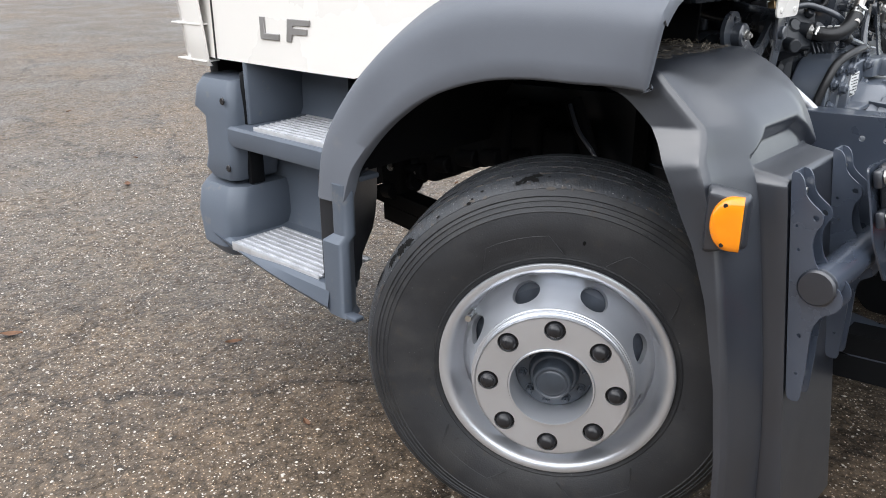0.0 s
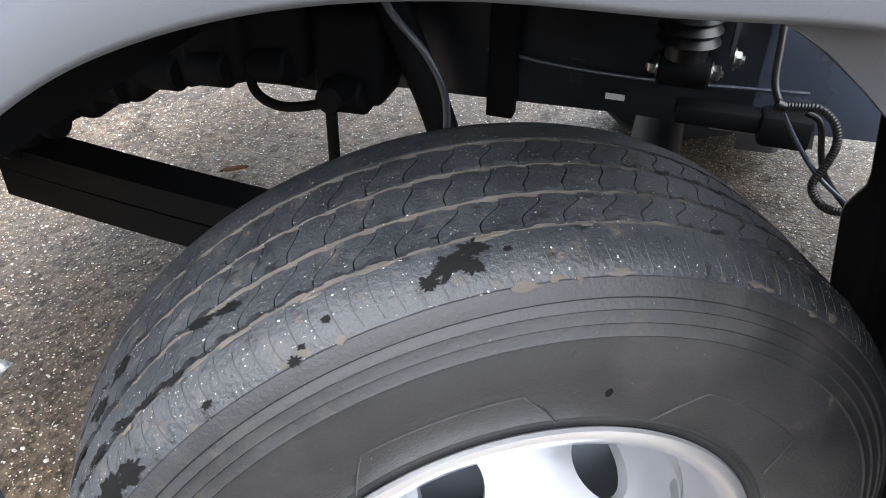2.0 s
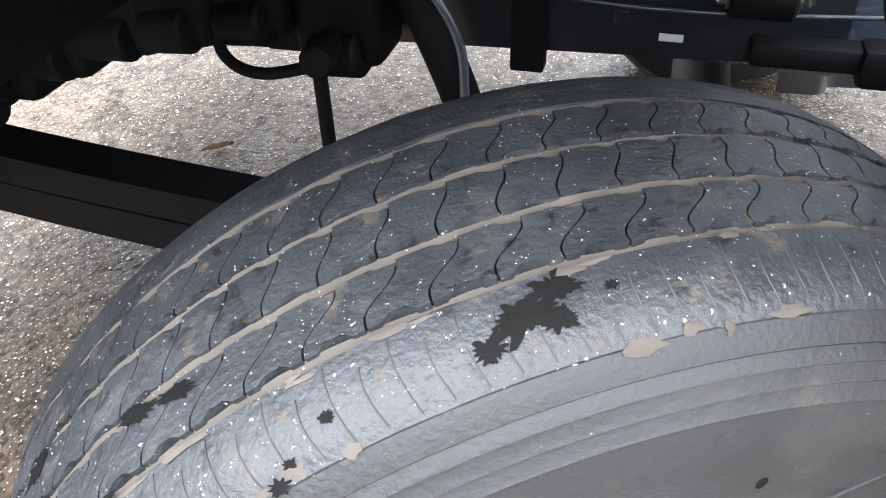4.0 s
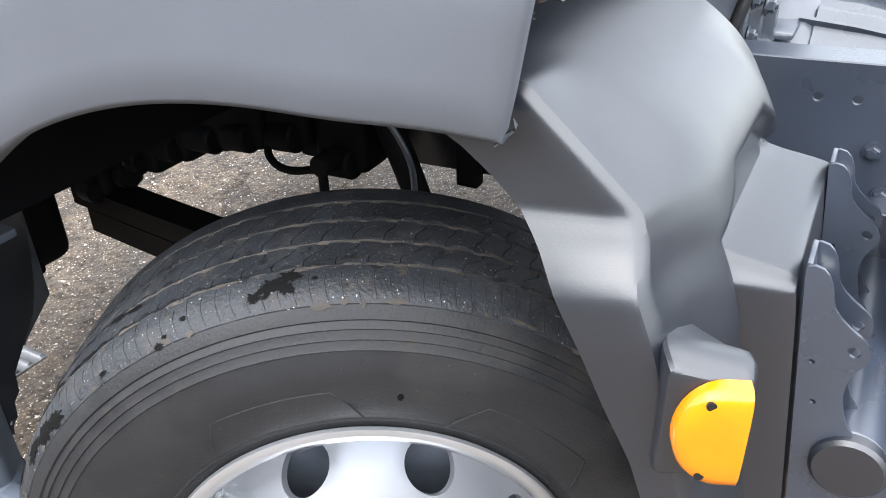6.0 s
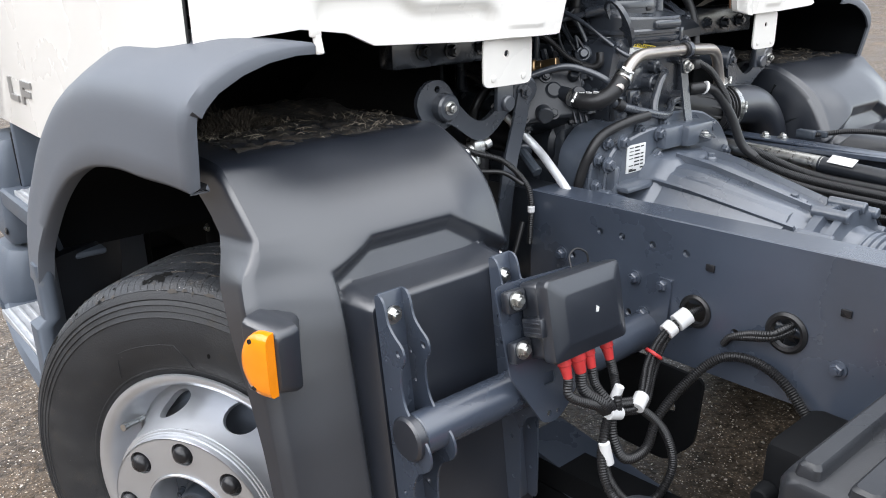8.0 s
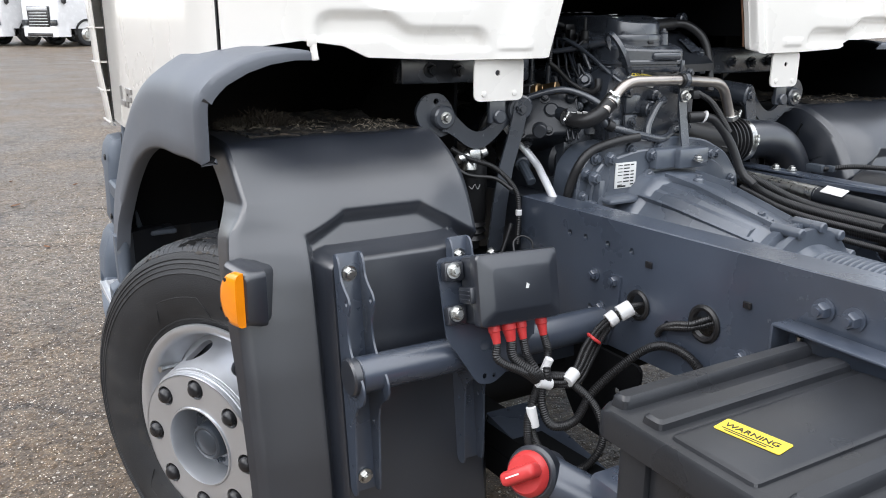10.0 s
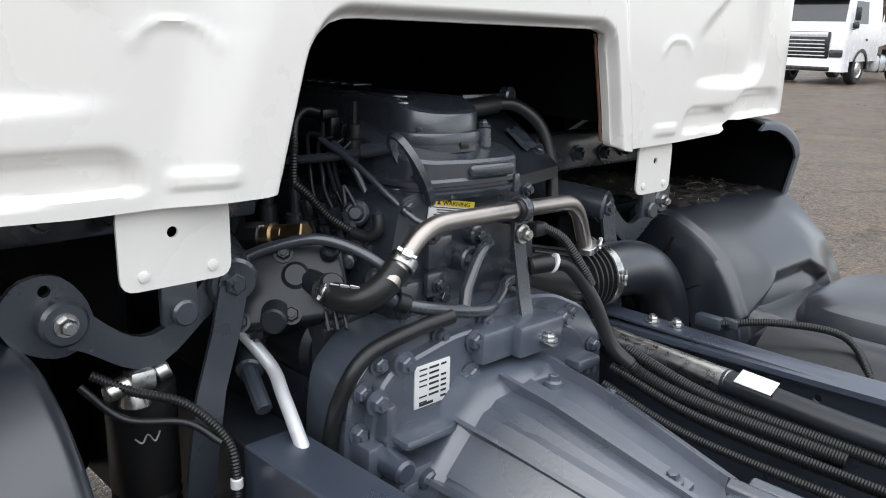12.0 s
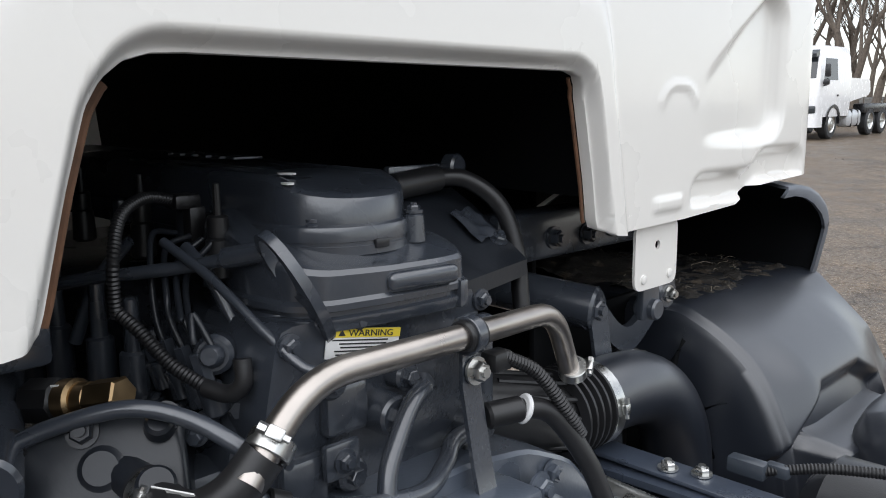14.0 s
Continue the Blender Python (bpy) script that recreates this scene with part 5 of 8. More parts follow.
# grommets and second cable
for x, z, r in ((0.541, 0.815, 0.027), (0.711, 0.832, 0.031)):
    bm = mesh()
    lathe(bm, [(-0.006, r * 0.8), (0.004, r * 0.82), (0.006, r), (0.003, r * 1.16), (-0.001, r * 1.16)], axes((x, -0.421, z), (1, 0, 0), (0, 1, 0)), 28)
    part("grommet", bm, M_RUBBER, left_rail)
for dz in (0.0, 0.012):
    pipe("harness", [(0.712, -0.40, 0.83 + dz), (0.695, -0.436, 0.822 + dz * 0.6), (0.655, -0.436, 0.808 + dz * 0.6), (0.62, -0.432, 0.795), (0.605, -0.428, 0.775)], 0.0055, M_RUBBER, truck, "black cable through the frame hole", ribs=0.001)
# bolts and small parts on the frame
bolts(left_rail, M_CHASSIS, [((0.405, -0.421, 0.842), (0, -1, 0)), ((0.47, -0.421, 0.845), (0, -1, 0)), ((0.43, -0.421, 0.775), (0, -1, 0)), ((0.80, -0.421, 0.80), (0, -1, 0)), ((0.22, -0.421, 0.842), (0, -1, 0))], 0.011, 0.012)
bolts(left_rail, M_CHASSIS, [((0.940, -0.421, 0.932), (0, -1, 0)), ((0.990, -0.421, 0.932), (0, -1, 0))], 0.014, 0.018)
bm = mesh()
plate(bm, rounded([(0.455, 0.86), (0.49, 0.86), (0.486, 0.78), (0.46, 0.70), (0.44, 0.70)], 0.006, 2), [], Matrix(((1, 0, 0, 0), (0, 0, -1, -0.4205), (0, 1, 0, 0), (0, 0, 0, 1))), 0.005)
part("gusset", bm, M_CHASSIS, left_rail)
for x, z in ((0.563, 0.905), (0.80, 0.896), (1.07, 0.93)):
    bm = mesh()
    box(bm, (x, -0.4225, z), (0.017, 0.005, 0.013), 0.002)
    part("plug", bm, M_NUT, left_rail)

# ---- battery box ----
bx = pose(0.930, -0.845, 0.0)
bm = mesh()
box(bm, (0.43, 0.195, 0.655), (0.83, 0.365, 0.44), 0.02, bx, 3)
bbox = part("battery_box", bm, M_BOX, truck, "black plastic battery box beside the frame", angle=40)
for k in range(7):
    bm = mesh()
    box(bm, (0.055 + 0.12 * k, 0.010, 0.63), (0.050, 0.016, 0.40), 0.006, bx)
    part("front_rib", bm, M_BOX, bbox)
for k in range(4):
    bm = mesh()
    box(bm, (0.010, 0.060 + 0.09 * k, 0.63), (0.014, 0.04, 0.40), 0.005, bx)
    part("side_rib", bm, M_BOX, bbox)
bm = mesh()
loft(bm, [[bx @ Vector((x, y, z)) for x, y in rounded([(-q, -q), (0.86 + q, -q), (0.86 + q, 0.385 + q), (-q, 0.385 + q)], 0.025, 4)] for z, q in ((0.828, 0.004), (0.832, 0.009), (0.862, 0.009), (0.872, 0.004), (0.876, -0.006))])
lidb = part("lid", bm, M_BOX, bbox, "ribbed black box lid", angle=40)
# raised fields and ribs on the lid, deep grooves between them
for x, w, h in ((0.020, 0.030, 0.018), (0.080, 0.036, 0.014), (0.176, 0.128, 0.008), (0.288, 0.030, 0.018), (0.345, 0.036, 0.014), (0.445, 0.130, 0.008), (0.555, 0.030, 0.018), (0.612, 0.036, 0.014), (0.715, 0.130, 0.008), (0.825, 0.030, 0.018)):
    bm = mesh()
    loft(bm, [[bx @ Vector((a, b, 0.874 + z)) for a, b in rounded([(x - w / 2 + q, 0.004 + q), (x + w / 2 - q, 0.004 + q), (x + w / 2 - q, 0.378 - q), (x - w / 2 + q, 0.378 - q)], 0.008, 3)] for z, q in ((0.0, 0.0), (h * 0.7, 0.002), (h, 0.006))])
    part("lid_rib", bm, M_BOX, lidb, angle=30)
lw = bx @ pose(0.128, 0.060, 0.8826, 0, 0, 10)
bm = mesh()
plate(bm, rounded([(0, 0), (0.085, 0), (0.085, 0.034), (0, 0.034)], 0.002, 1), [], lw, 0.0008)
part("warning_label", bm, M_YELLOW, lidb, "yellow warning label")
text_mesh("WARNING", 0.0145, lw @ Matrix.Translation((0.006, 0.014, 0.0012)), M_INK, lidb)
for k in range(2):
    bm = mesh()
    box(bm, (0.040, 0.009 - 0.0045 * k, 0.0011), (0.066 - 0.012 * k, 0.0016, 0.0004), 0, lw)
    part("print_line", bm, M_INK, lidb)
bm = mesh()
box(bm, (0.40, 0.392, 0.902), (0.88, 0.046, 0.005), 0.002, bx)
box(bm, (0.40, 0.413, 0.880), (0.88, 0.005, 0.044), 0.001, bx)
box(bm, (-0.038, 0.392, 0.880), (0.005, 0.046, 0.044), 0.001, bx)
part("strap", bm, M_CHASSIS, bbox, "dark steel retaining strap")
bm = mesh()
cyl(bm, bx @ Vector((-0.012, 0.405, 0.80)), bx @ Vector((-0.012, 0.405, 0.885)), 0.006, 0.006, 10, 0.001)
part("strap_bolt", bm, M_ZINC, bbox, "long bright strap bolt")
# battery switch on its bracket
sw = Vector((0.712, -0.800, 0.640))
d = Vector((0.35, -0.85, 0.38)).normalized()
bm = mesh()
cyl(bm, sw - d * 0.03, sw, 0.046, 0.046, 32, 0.005)
cyl(bm, sw - d * 0.075, sw - d * 0.028, 0.036, 0.036, 24, 0.004)
swi = part("battery_switch", bm, M_BLACKPL, truck, "round black battery switch with red knob")
bm = mesh()
cyl(bm, sw, sw + d * 0.018, 0.038, 0.035, 32, 0.004)
x, y, _ = frame_of(d)
mk = Matrix((x, y, d)).transposed().to_4x4()
mk.translation = sw + d * 0.030
box(bm, (0, 0, 0), (0.066, 0.024, 0.036), 0.009, mk @ pose(0, 0, 0, 0, 0, 35), 3)
part("knob", bm, M_RED, swi, "red turning knob")
bm = mesh()
box(bm, (0.006, 0.0, 0.0185), (0.026, 0.0025, 0.001), 0.0, mk @ pose(0, 0, 0, 0, 0, 35))
part("knob_mark", bm, M_LABEL, swi)
bm = mesh()
cyl(bm, sw - d * 0.03, sw + Vector((0.08, 0.10, -0.05)), 0.038, 0.036, 24, 0.004)
box(bm, (0.86, -0.70, 0.60), (0.16, 0.07, 0.12), 0.012)
part("switch_bracket", bm, M_CHASSIS, swi)


# ---- gearbox ----


def gpt(x, a, r):
    """A point round the gearbox axis: a in degrees from the top, towards the near side for minus."""
    return Vector((x, -0.035 + r * math.sin(radians(a)), 0.795 + r * math.cos(radians(a))))


def facet(a, r):
    """An eight-sided casting with rounded corners."""
    k = (a + 22.5) % 45 - 22.5
    return r * (0.72 / math.cos(radians(k)) + 0.30)


bm = mesh()
rings = []
for x, r in ((0.200, 0.205), (0.225, 0.203), (0.26, 0.200), (0.275, 0.190), (0.34, 0.186), (0.46, 0.160), (0.55, 0.139), (0.575, 0.136), (0.58, 0.152), (0.60, 0.154), (0.605, 0.140), (0.615, 0.140), (0.62, 0.150), (0.635, 0.150), (0.64, 0.118), (0.66, 0.112), (0.76, 0.104)):
    rings.append([bm.verts.new(gpt(x, i * 7.5, facet(i * 7.5, r) if x < 0.57 else r)) for i in range(48)])
stitch(bm, rings, True)
bm.faces.new(rings[-1])
gearbox = part("gearbox", bm, M_GEARBOX, truck, "dark grey cast gearbox between the frame rails", angle=30)
# bell housing with its flange
bm = mesh()
rear = [(-0.296, 0.70), (-0.302, 0.93), (-0.298, 0.985), (-0.290, 1.025), (-0.272, 1.045), (-0.245, 1.068), (-0.13, 1.082), (0.03, 1.082), (0.12, 1.068), (0.20, 1.03), (0.255, 0.965), (0.265, 0.88), (0.26, 0.70), (0.15, 0.58), (-0.22, 0.58)]
loft(bm, [[Vector((x, -0.035 + (y + 0.035) * k, 0.80 + (z - 0.80) * k)) for y, z in rounded(rear, 0.02, 2)] for x, k in ((0.085, 0.98), (0.09, 1.0), (0.180, 1.0), (0.184, 0.985))])
bell = part("flywheel_housing", bm, M_GEARBOX, truck, "dark grey cast flywheel housing with bolts", angle=35)
bm = mesh()
loft(bm, [[Vector((x, -0.035 + (y + 0.035) * k, 0.795 + (z - 0.795) * k)) for y, z in rounded([(-0.275, 0.72), (-0.275, 0.96), (-0.255, 1.035), (-0.12, 1.062), (0.06, 1.05), (0.17, 1.0), (0.215, 0.90), (0.215, 0.72), (0.10, 0.60), (-0.18, 0.60)], 0.03, 3)] for x, k in ((0.184, 1.0), (0.200, 1.0), (0.204, 0.985))])
part("bell_flange", bm, M_GEARBOX, bell, angle=35)
bolts(bell, M_GEARBOX, [((0.206, y, z), (1, 0, 0)) for y, z in ((-0.262, 0.80), (-0.262, 0.88), (-0.268, 1.003), (-0.222, 1.045), (-0.096, 0.995), (-0.09, 1.045), (0.045, 1.030), (0.107, 1.035), (0.185, 0.93), (0.195, 0.83))], 0.013, 0.014)
bolts(bell, M_GEARBOX, [((0.186, y, z), (1, 0, 0)) for y, z in ((-0.284, 0.955), (-0.278, 1.012), (-0.250, 1.045), (-0.14, 1.060), (-0.05, 1.062), (0.155, 1.03), (0.225, 0.955), (-0.284, 0.86))], 0.011, 0.012)
# bosses and ribs on the castings
for y, z, w, h, t in ((-0.280, 0.925, 0.030, 0.05, 0.030), (-0.272, 0.86, 0.05, 0.03, 0.05), (-0.245, 0.875, 0.03, 0.04, 0.06), (0.02, 1.035, 0.10, 0.05, 0.05), (-0.05, 1.036, 0.085, 0.050, 0.034), (-0.18, 0.950, 0.15, 0.014, 0.060), (-0.255, 0.945, 0.020, 0.11, 0.03), (-0.10, 0.985, 0.035, 0.035, 0.024), (0.16, 0.95, 0.06, 0.02, 0.04)):
    bm = mesh()
    box(bm, (0.184 + t / 2, y, z), (t + 0.02, w, h), 0.007)
    part("boss", bm, M_GEARBOX, bell)
for a, w in ((-62, 0.012), (-38, 0.010), (-12, 0.010), (16, 0.010), (42, 0.012)):
    bm = mesh()
    pts = []
    for x, r in ((0.25, 0.205), (0.34, 0.194), (0.46, 0.168), (0.56, 0.146)):
        c = gpt(x, a, facet(a, r))
        pts.append(c)
    n = gpt(0, a, 1) - gpt(0, a, 0)
    tn = Vector((1, 0, 0)).cross(n)
    loft(bm, [[p - n * 0.02 - tn * w / 2, p - n * 0.02 + tn * w / 2, p + n * 0.004 + tn * w * 0.3, p + n * 0.004 - tn * w * 0.3] for p in pts])
    part("casting_rib", bm, M_GEARBOX, gearbox)
bm = mesh()
loft(bm, [[gpt(x, a, r) for a, r in ((-58, q), (-58, q + 0.026), (-30, q + 0.030), (-2, q + 0.026), (-2, q))] for x, q in ((0.275, 0.175), (0.36, 0.165), (0.54, 0.126))])
part("inspection_cover", bm, M_GEARBOX, gearbox, angle=30)
for i in range(14):
    a = i * 360 / 14 + 8
    bm = mesh()
    cyl(bm, gpt(0.570, a, 0.153), gpt(0.645, a, 0.153), 0.012, seg=12, bevel=0.003)
    part("lug", bm, M_GEARBOX, gearbox)
bm = mesh()
box(bm, (0.222, -0.190, 0.880), (0.056, 0.150, 0.070), 0.008)
part("ledge", bm, M_GEARBOX, bell)
# sensors on top of the box
for x, a in ((0.30, 4), (0.52, -8), (0.34, 30)):
    bm = mesh()
    r = lerp_table([(0.25, 0.20), (0.56, 0.14)], x)[0]
    cyl(bm, gpt(x, a, r - 0.01), gpt(x, a, r + 0.012), 0.015, 0.013, 16, 0.003)
    cyl(bm, gpt(x, a, r + 0.010), gpt(x, a, r + 0.020), 0.008, 0.008, 6, 0.001)
    part("sensor", bm, M_GEARBOX, gearbox)
# ribbed output housing
bm = mesh()
prof = [(0.655, 0.0)]
for i in range(26):
    prof += [(0.665 + 0.013 * i, 0.108), (0.668 + 0.013 * i, 0.114), (0.673 + 0.013 * i, 0.114), (0.676 + 0.013 * i, 0.108)]
prof += [(1.02, 0.112), (1.18, 0.106), (1.20, 0.09), (1.25, 0.06), (2.6, 0.055), (2.6, 0)]
lathe(bm, prof, axes((0.0, -0.035, 0.795), (0, 1, 0), (-1, 0, 0)), 48)
part("output_housing", bm, M_GEARBOX, gearbox, "ribbed cast output housing and drive shaft", angle=40)
# type plate on the bell housing
bm = mesh()
box(bm, (0.2055, -0.170, 1.002), (0.003, 0.066, 0.062), 0.001)
tp = part("type_plate", bm, M_LABEL, bell, "white printed type plate")
for i in range(7):
    for j, (y, w) in enumerate(((-0.188, 0.014), (-0.168, 0.018), (-0.150, 0.010))):
        if (i * 3 + j) % 7 == 5:
            continue
        bm = mesh()
        box(bm, (0.2072, y, 1.027 - 0.0080 * i), (0.0006, w, 0.003 if j else 0.002))
        part("print_line", bm, M_INK, tp)
bm = mesh()
box(bm, (0.2072, -0.182, 0.9755), (0.0006, 0.026, 0.004))
part("print_line", bm, M_INK, tp)

for y, z in ((-0.262, 0.925), (-0.215, 0.893)):
    bm = mesh()
    cyl(bm, (0.195, y, z), (0.262, y, z - 0.004), 0.021, 0.017, 20, 0.004)
    part("plug", bm, M_CHASSIS, bell)

# ---- engine ----
bm = mesh()
box(bm, (-0.42, -0.045, 0.86), (1.00, 0.44, 0.52), 0.03)
box(bm, (-0.35, -0.045, 1.14), (0.80, 0.27, 0.20), 0.02)
engine = part("engine", bm, M_ENGINE, truck, "dark grey diesel engine under the cab opening")
# rear gear case
bm = mesh()
loft(bm, [[Vector((x, y, z)) for y, z in rounded([(-0.175, 1.00), (-0.185, 1.16), (-0.165, 1.252), (0.085, 1.252), (0.105, 1.16), (0.115, 1.00)], 0.015, 2)] for x in (0.0, 0.124, 0.130)])
part("gear_case", bm, M_ENGINE, engine, "cast rear gear case", angle=35)
for y, z, r, h in ((-0.031, 1.182, 0.016, 0.022), (-0.056, 1.150, 0.022, 0.034), (-0.120, 1.195, 0.016, 0.02), (0.06, 1.20, 0.018, 0.02), (0.07, 1.10, 0.02, 0.03), (-0.10, 1.10, 0.018, 0.02)):
    bm = mesh()
    cyl(bm, (0.124, y, z), (0.130 + h, y, z), r, r * 0.95, 22, 0.003)
    cyl(bm, (0.128 + h, y, z), (0.138 + h, y, z), r * 0.5, r * 0.5, 6, 0.001)
    part("plug", bm, M_ENGINE, engine)
for y, z, w, h in ((-0.10, 1.165, 0.05, 0.05), (-0.15, 1.08, 0.05, 0.10), (0.02, 1.06, 0.16, 0.03), (0.09, 1.16, 0.03, 0.12)):
    bm = mesh()
    box(bm, (0.134, y, z), (0.02, w, h), 0.006)
    part("boss", bm, M_ENGINE, engine)
bolts(engine, M_ENGINE, [((0.131, y, z), (1, 0, 0)) for y, z in ((-0.165, 1.03), (-0.168, 1.13), (-0.155, 1.235), (0.04, 1.245), (0.095, 1.235), (0.10, 1.04), (-0.03, 1.02), (-0.08, 1.245))], 0.009, 0.010)
# gear cover on top of it
bm = mesh()
cov = [(-0.06, -0.135), (0.05, -0.150), (0.112, -0.140), (0.135, -0.116), (0.147, -0.050), (0.151, 0.020), (0.148, 0.055), (0.10, 0.075), (-0.06, 0.07)]
loft(bm, [[Vector((0.04 + (x - 0.04) * k, -0.035 + (y + 0.035) * k, z - 0.20 * max(0.0, z - 1.27) / 0.028 * (x - 0.138))) for x, y in rounded(cov, 0.015, 3)] for z, k in ((1.240, 1.0), (1.248, 1.03), (1.252, 1.03), (1.254, 0.985), (1.258, 0.985), (1.260, 1.03), (1.266, 1.03), (1.270, 1.0), (1.292, 0.995), (1.297, 0.97), (1.299, 0.90), (1.300, 0.78))])
gc = part("gear_cover", bm, M_ENGINE, engine, "black ribbed gear cover", angle=24)
bm = mesh()
box(bm, (0, 0, 0), (0.016, 0.085, 0.020), 0.007, axes((0.151, -0.010, 1.279), (1, -0.12, 0), (0.12, 1, 0)), 3)
part("cover_bead", bm, M_ENGINE, gc)
bm = mesh()
box(bm, (0.150, 0.045, 1.254), (0.012, 0.012, 0.03), 0.003)
part("clip", bm, M_ENGINE, gc)
# side shield with foil, exhaust side
bm = mesh()
rows = []
for y in (0.062, 0.10, 0.15, 0.20, 0.235):
    dx = -0.25 * (y - 0.062)
    rows.append([Vector((x, y, z)) for x, z in ((-0.06, 1.335), (-0.01 + dx, 1.338), (0.03 + dx, 1.318), (0.085 + dx, 1.282), (0.125 + dx, 1.255), (0.125 + dx, 1.235), (-0.06, 1.235))])
loft(bm, rows)
sh = part("heat_shield", bm, M_BLACKST, engine, "dark steel heat shield", angle=20)
bm = mesh()
rows = []
for i in range(15):
    row = []
    for j in range(15):
        y, u = 0.160 + 0.0042 * i, 0.40 + 0.042 * j
        x = 0.010 + 0.080 * u - 0.25 * (y - 0.062)
        row.append(Vector((x, y, 1.333 - 0.052 * u + 0.004 + 0.010 * noise.noise(Vector((x * 55, y * 55, 2))))))
    rows.append(row)
grid(bm, rows)
part("foil_patch", bm, M_ENGINE, sh, "crumpled dark glossy foil", angle=25)
bolts(sh, M_ENGINE, [((0.051, 0.212, 1.279), (0.55, 0, 0.8)), ((0.085, 0.09, 1.280), (0.55, 0, 0.8))], 0.010, 0.010)
# valve cover
def stadium(k, x0=-0.78, xr=0.028, yc=-0.030, hw=0.086, n=14):
    out = [(xr + hw * k * math.sin(math.pi * i / n), yc + hw * k * math.cos(math.pi * i / n) * -1) for i in range(n + 1)]
    return out + [(x0, yc + hw * k), (x0, yc - hw * k)]


bm = mesh()
top = lambda x, z: z - 0.010 - max(0.0, z - 1.345) * 0.52 * step(-0.02, 0.11, x)
loft(bm, [[Vector((x, y, top(x, z))) for x, y in stadium(k)] for z, k in ((1.312, 1.0), (1.321, 1.0), (1.3215, 0.985), (1.325, 0.985), (1.3255, 1.0), (1.336, 1.0), (1.340, 0.985), (1.342, 0.93), (1.384, 0.915), (1.391, 0.895), (1.395, 0.84), (1.396, 0.7))])
vc = part("valve_cover", bm, M_ENGINE, engine, "black moulded valve cover with rounded end", angle=30)
for x, y in ((0.074, -0.084), (0.095, 0.030), (-0.12, -0.119), (-0.12, 0.059), (-0.30, -0.119), (-0.48, -0.119)):
    bm = mesh()
    cyl(bm, (x, y, 1.302), (x, y, 1.335), 0.013, 0.011, 16, 0.003)
    part("cover_boss", bm, M_ENGINE, vc)
bolts(vc, M_ENGINE, [((x, y, 1.335), (0, 0, 1)) for x, y in ((0.074, -0.084), (0.095, 0.030), (-0.12, -0.119), (-0.12, 0.059))], 0.0075, 0.008)
for x, y, a in ((0.025, -0.080, 20), (0.050, -0.096, -15)):
    bm = mesh()
    plate(bm, [(0.011 * math.cos(i * 0.6283) * (1 + 0.2 * math.sin(i * 3)), 0.006 * math.sin(i * 0.6283)) for i in range(10)], [], pose(x, y, top(x, 1.3958), 0, 0, a), 0.0016)
    part("paint_spot", bm, M_LABEL, vc)
for i in range(6):
    bm = mesh()
    box(bm, (-0.32 + 0.034 * i, -0.025, 1.3870), (0.022, 0.040, 0.004), 0.0015)
    part("raised_mark", bm, M_ENGINE, vc)
bm = mesh()
box(bm, (0.110, -0.03, 1.312), (0.012, 0.018, 0.010), 0.002)
part("clip", bm, M_NUT, vc)
# breather hose behind the cover
pipe("breather_hose", [(-0.008, 0.045, 1.345), (-0.008, 0.10, 1.352), (-0.008, 0.155, 1.357), (0.008, 0.200, 1.354), (0.035, 0.235, 1.32), (0.055, 0.245, 1.26), (0.07, 0.24, 1.18)], 0.0115, M_RUBBER, engine, "black rubber breather hose")
sleeve("hose_collar", (-0.008, 0.09, 1.351), (-0.008, 0.165, 1.3575), 0.0165, M_RUBBER, engine)
bm = mesh()
box(bm, (-0.020, 0.14, 1.368), (0.012, 0.10, 0.014), 0.003)
cyl(bm, (-0.019, 0.192, 1.370), (0.001, 0.196, 1.370), 0.017, 0.017, 20, 0.003)
part("hose_bracket", bm, M_ENGINE, engine)
# lifting eye
bm = mesh()
out = []
for i in range(28):
    a = i / 28 * math.tau
    out.append((0.035 * math.cos(a), 0.063 * math.sin(a)))
plate(bm, out, [[(0.020 * math.cos(a), 0.026 + 0.031 * math.sin(a)) for a in [k / 24 * math.tau for k in range(24)]]], axes((0.115, -0.130, 1.284), (1, -0.15, 0), (0, -0.485, 0.875)), 0.010)
part("lifting_eye", bm, M_ENGINE, engine, "dark steel lifting eye", angle=50)
bm = mesh()
loft(bm, [[Vector((x, y, z)) for x, y in rounded([(0.03, -0.190 + q), (0.09, -0.180 + q), (0.113, -0.130), (0.03, -0.130)], 0.01, 2)] for z, q in ((1.09, -0.02), (1.16, 0.0), (1.255, 0.035))])
part("eye_foot", bm, M_ENGINE, engine, angle=40)
# pipes over the near side of the engine
pipe("fuel_pipe", [(-0.20, -0.30, 1.245), (-0.10, -0.262, 1.276), (0.0, -0.190, 1.294), (0.046, -0.164, 1.305)], 0.0068, M_ENGINE, engine)
sleeve("fuel_fitting", (0.043, -0.166, 1.305), (0.088, -0.141, 1.316), 0.0105, M_ENGINE, engine)
pipe("fuel_pipe", [(-0.02, -0.195, 1.318), (0.047, -0.181, 1.288), (0.11, -0.167, 1.247), (0.150, -0.156, 1.222), (0.166, -0.145, 1.217)], 0.0048, M_ENGINE, engine)
pipe("fuel_pipe", [(-0.02, -0.172, 1.31), (0.02, -0.170, 1.287), (0.042, -0.160, 1.245), (0.054, -0.154, 1.229), (0.076, -0.150, 1.231)], 0.0062, M_ENGINE, engine)
pipe("fuel_pipe", [(-0.16, -0.17, 1.30), (-0.13, -0.22, 1.265), (-0.15, -0.24, 1.20)], 0.007, M_ENGINE, engine)
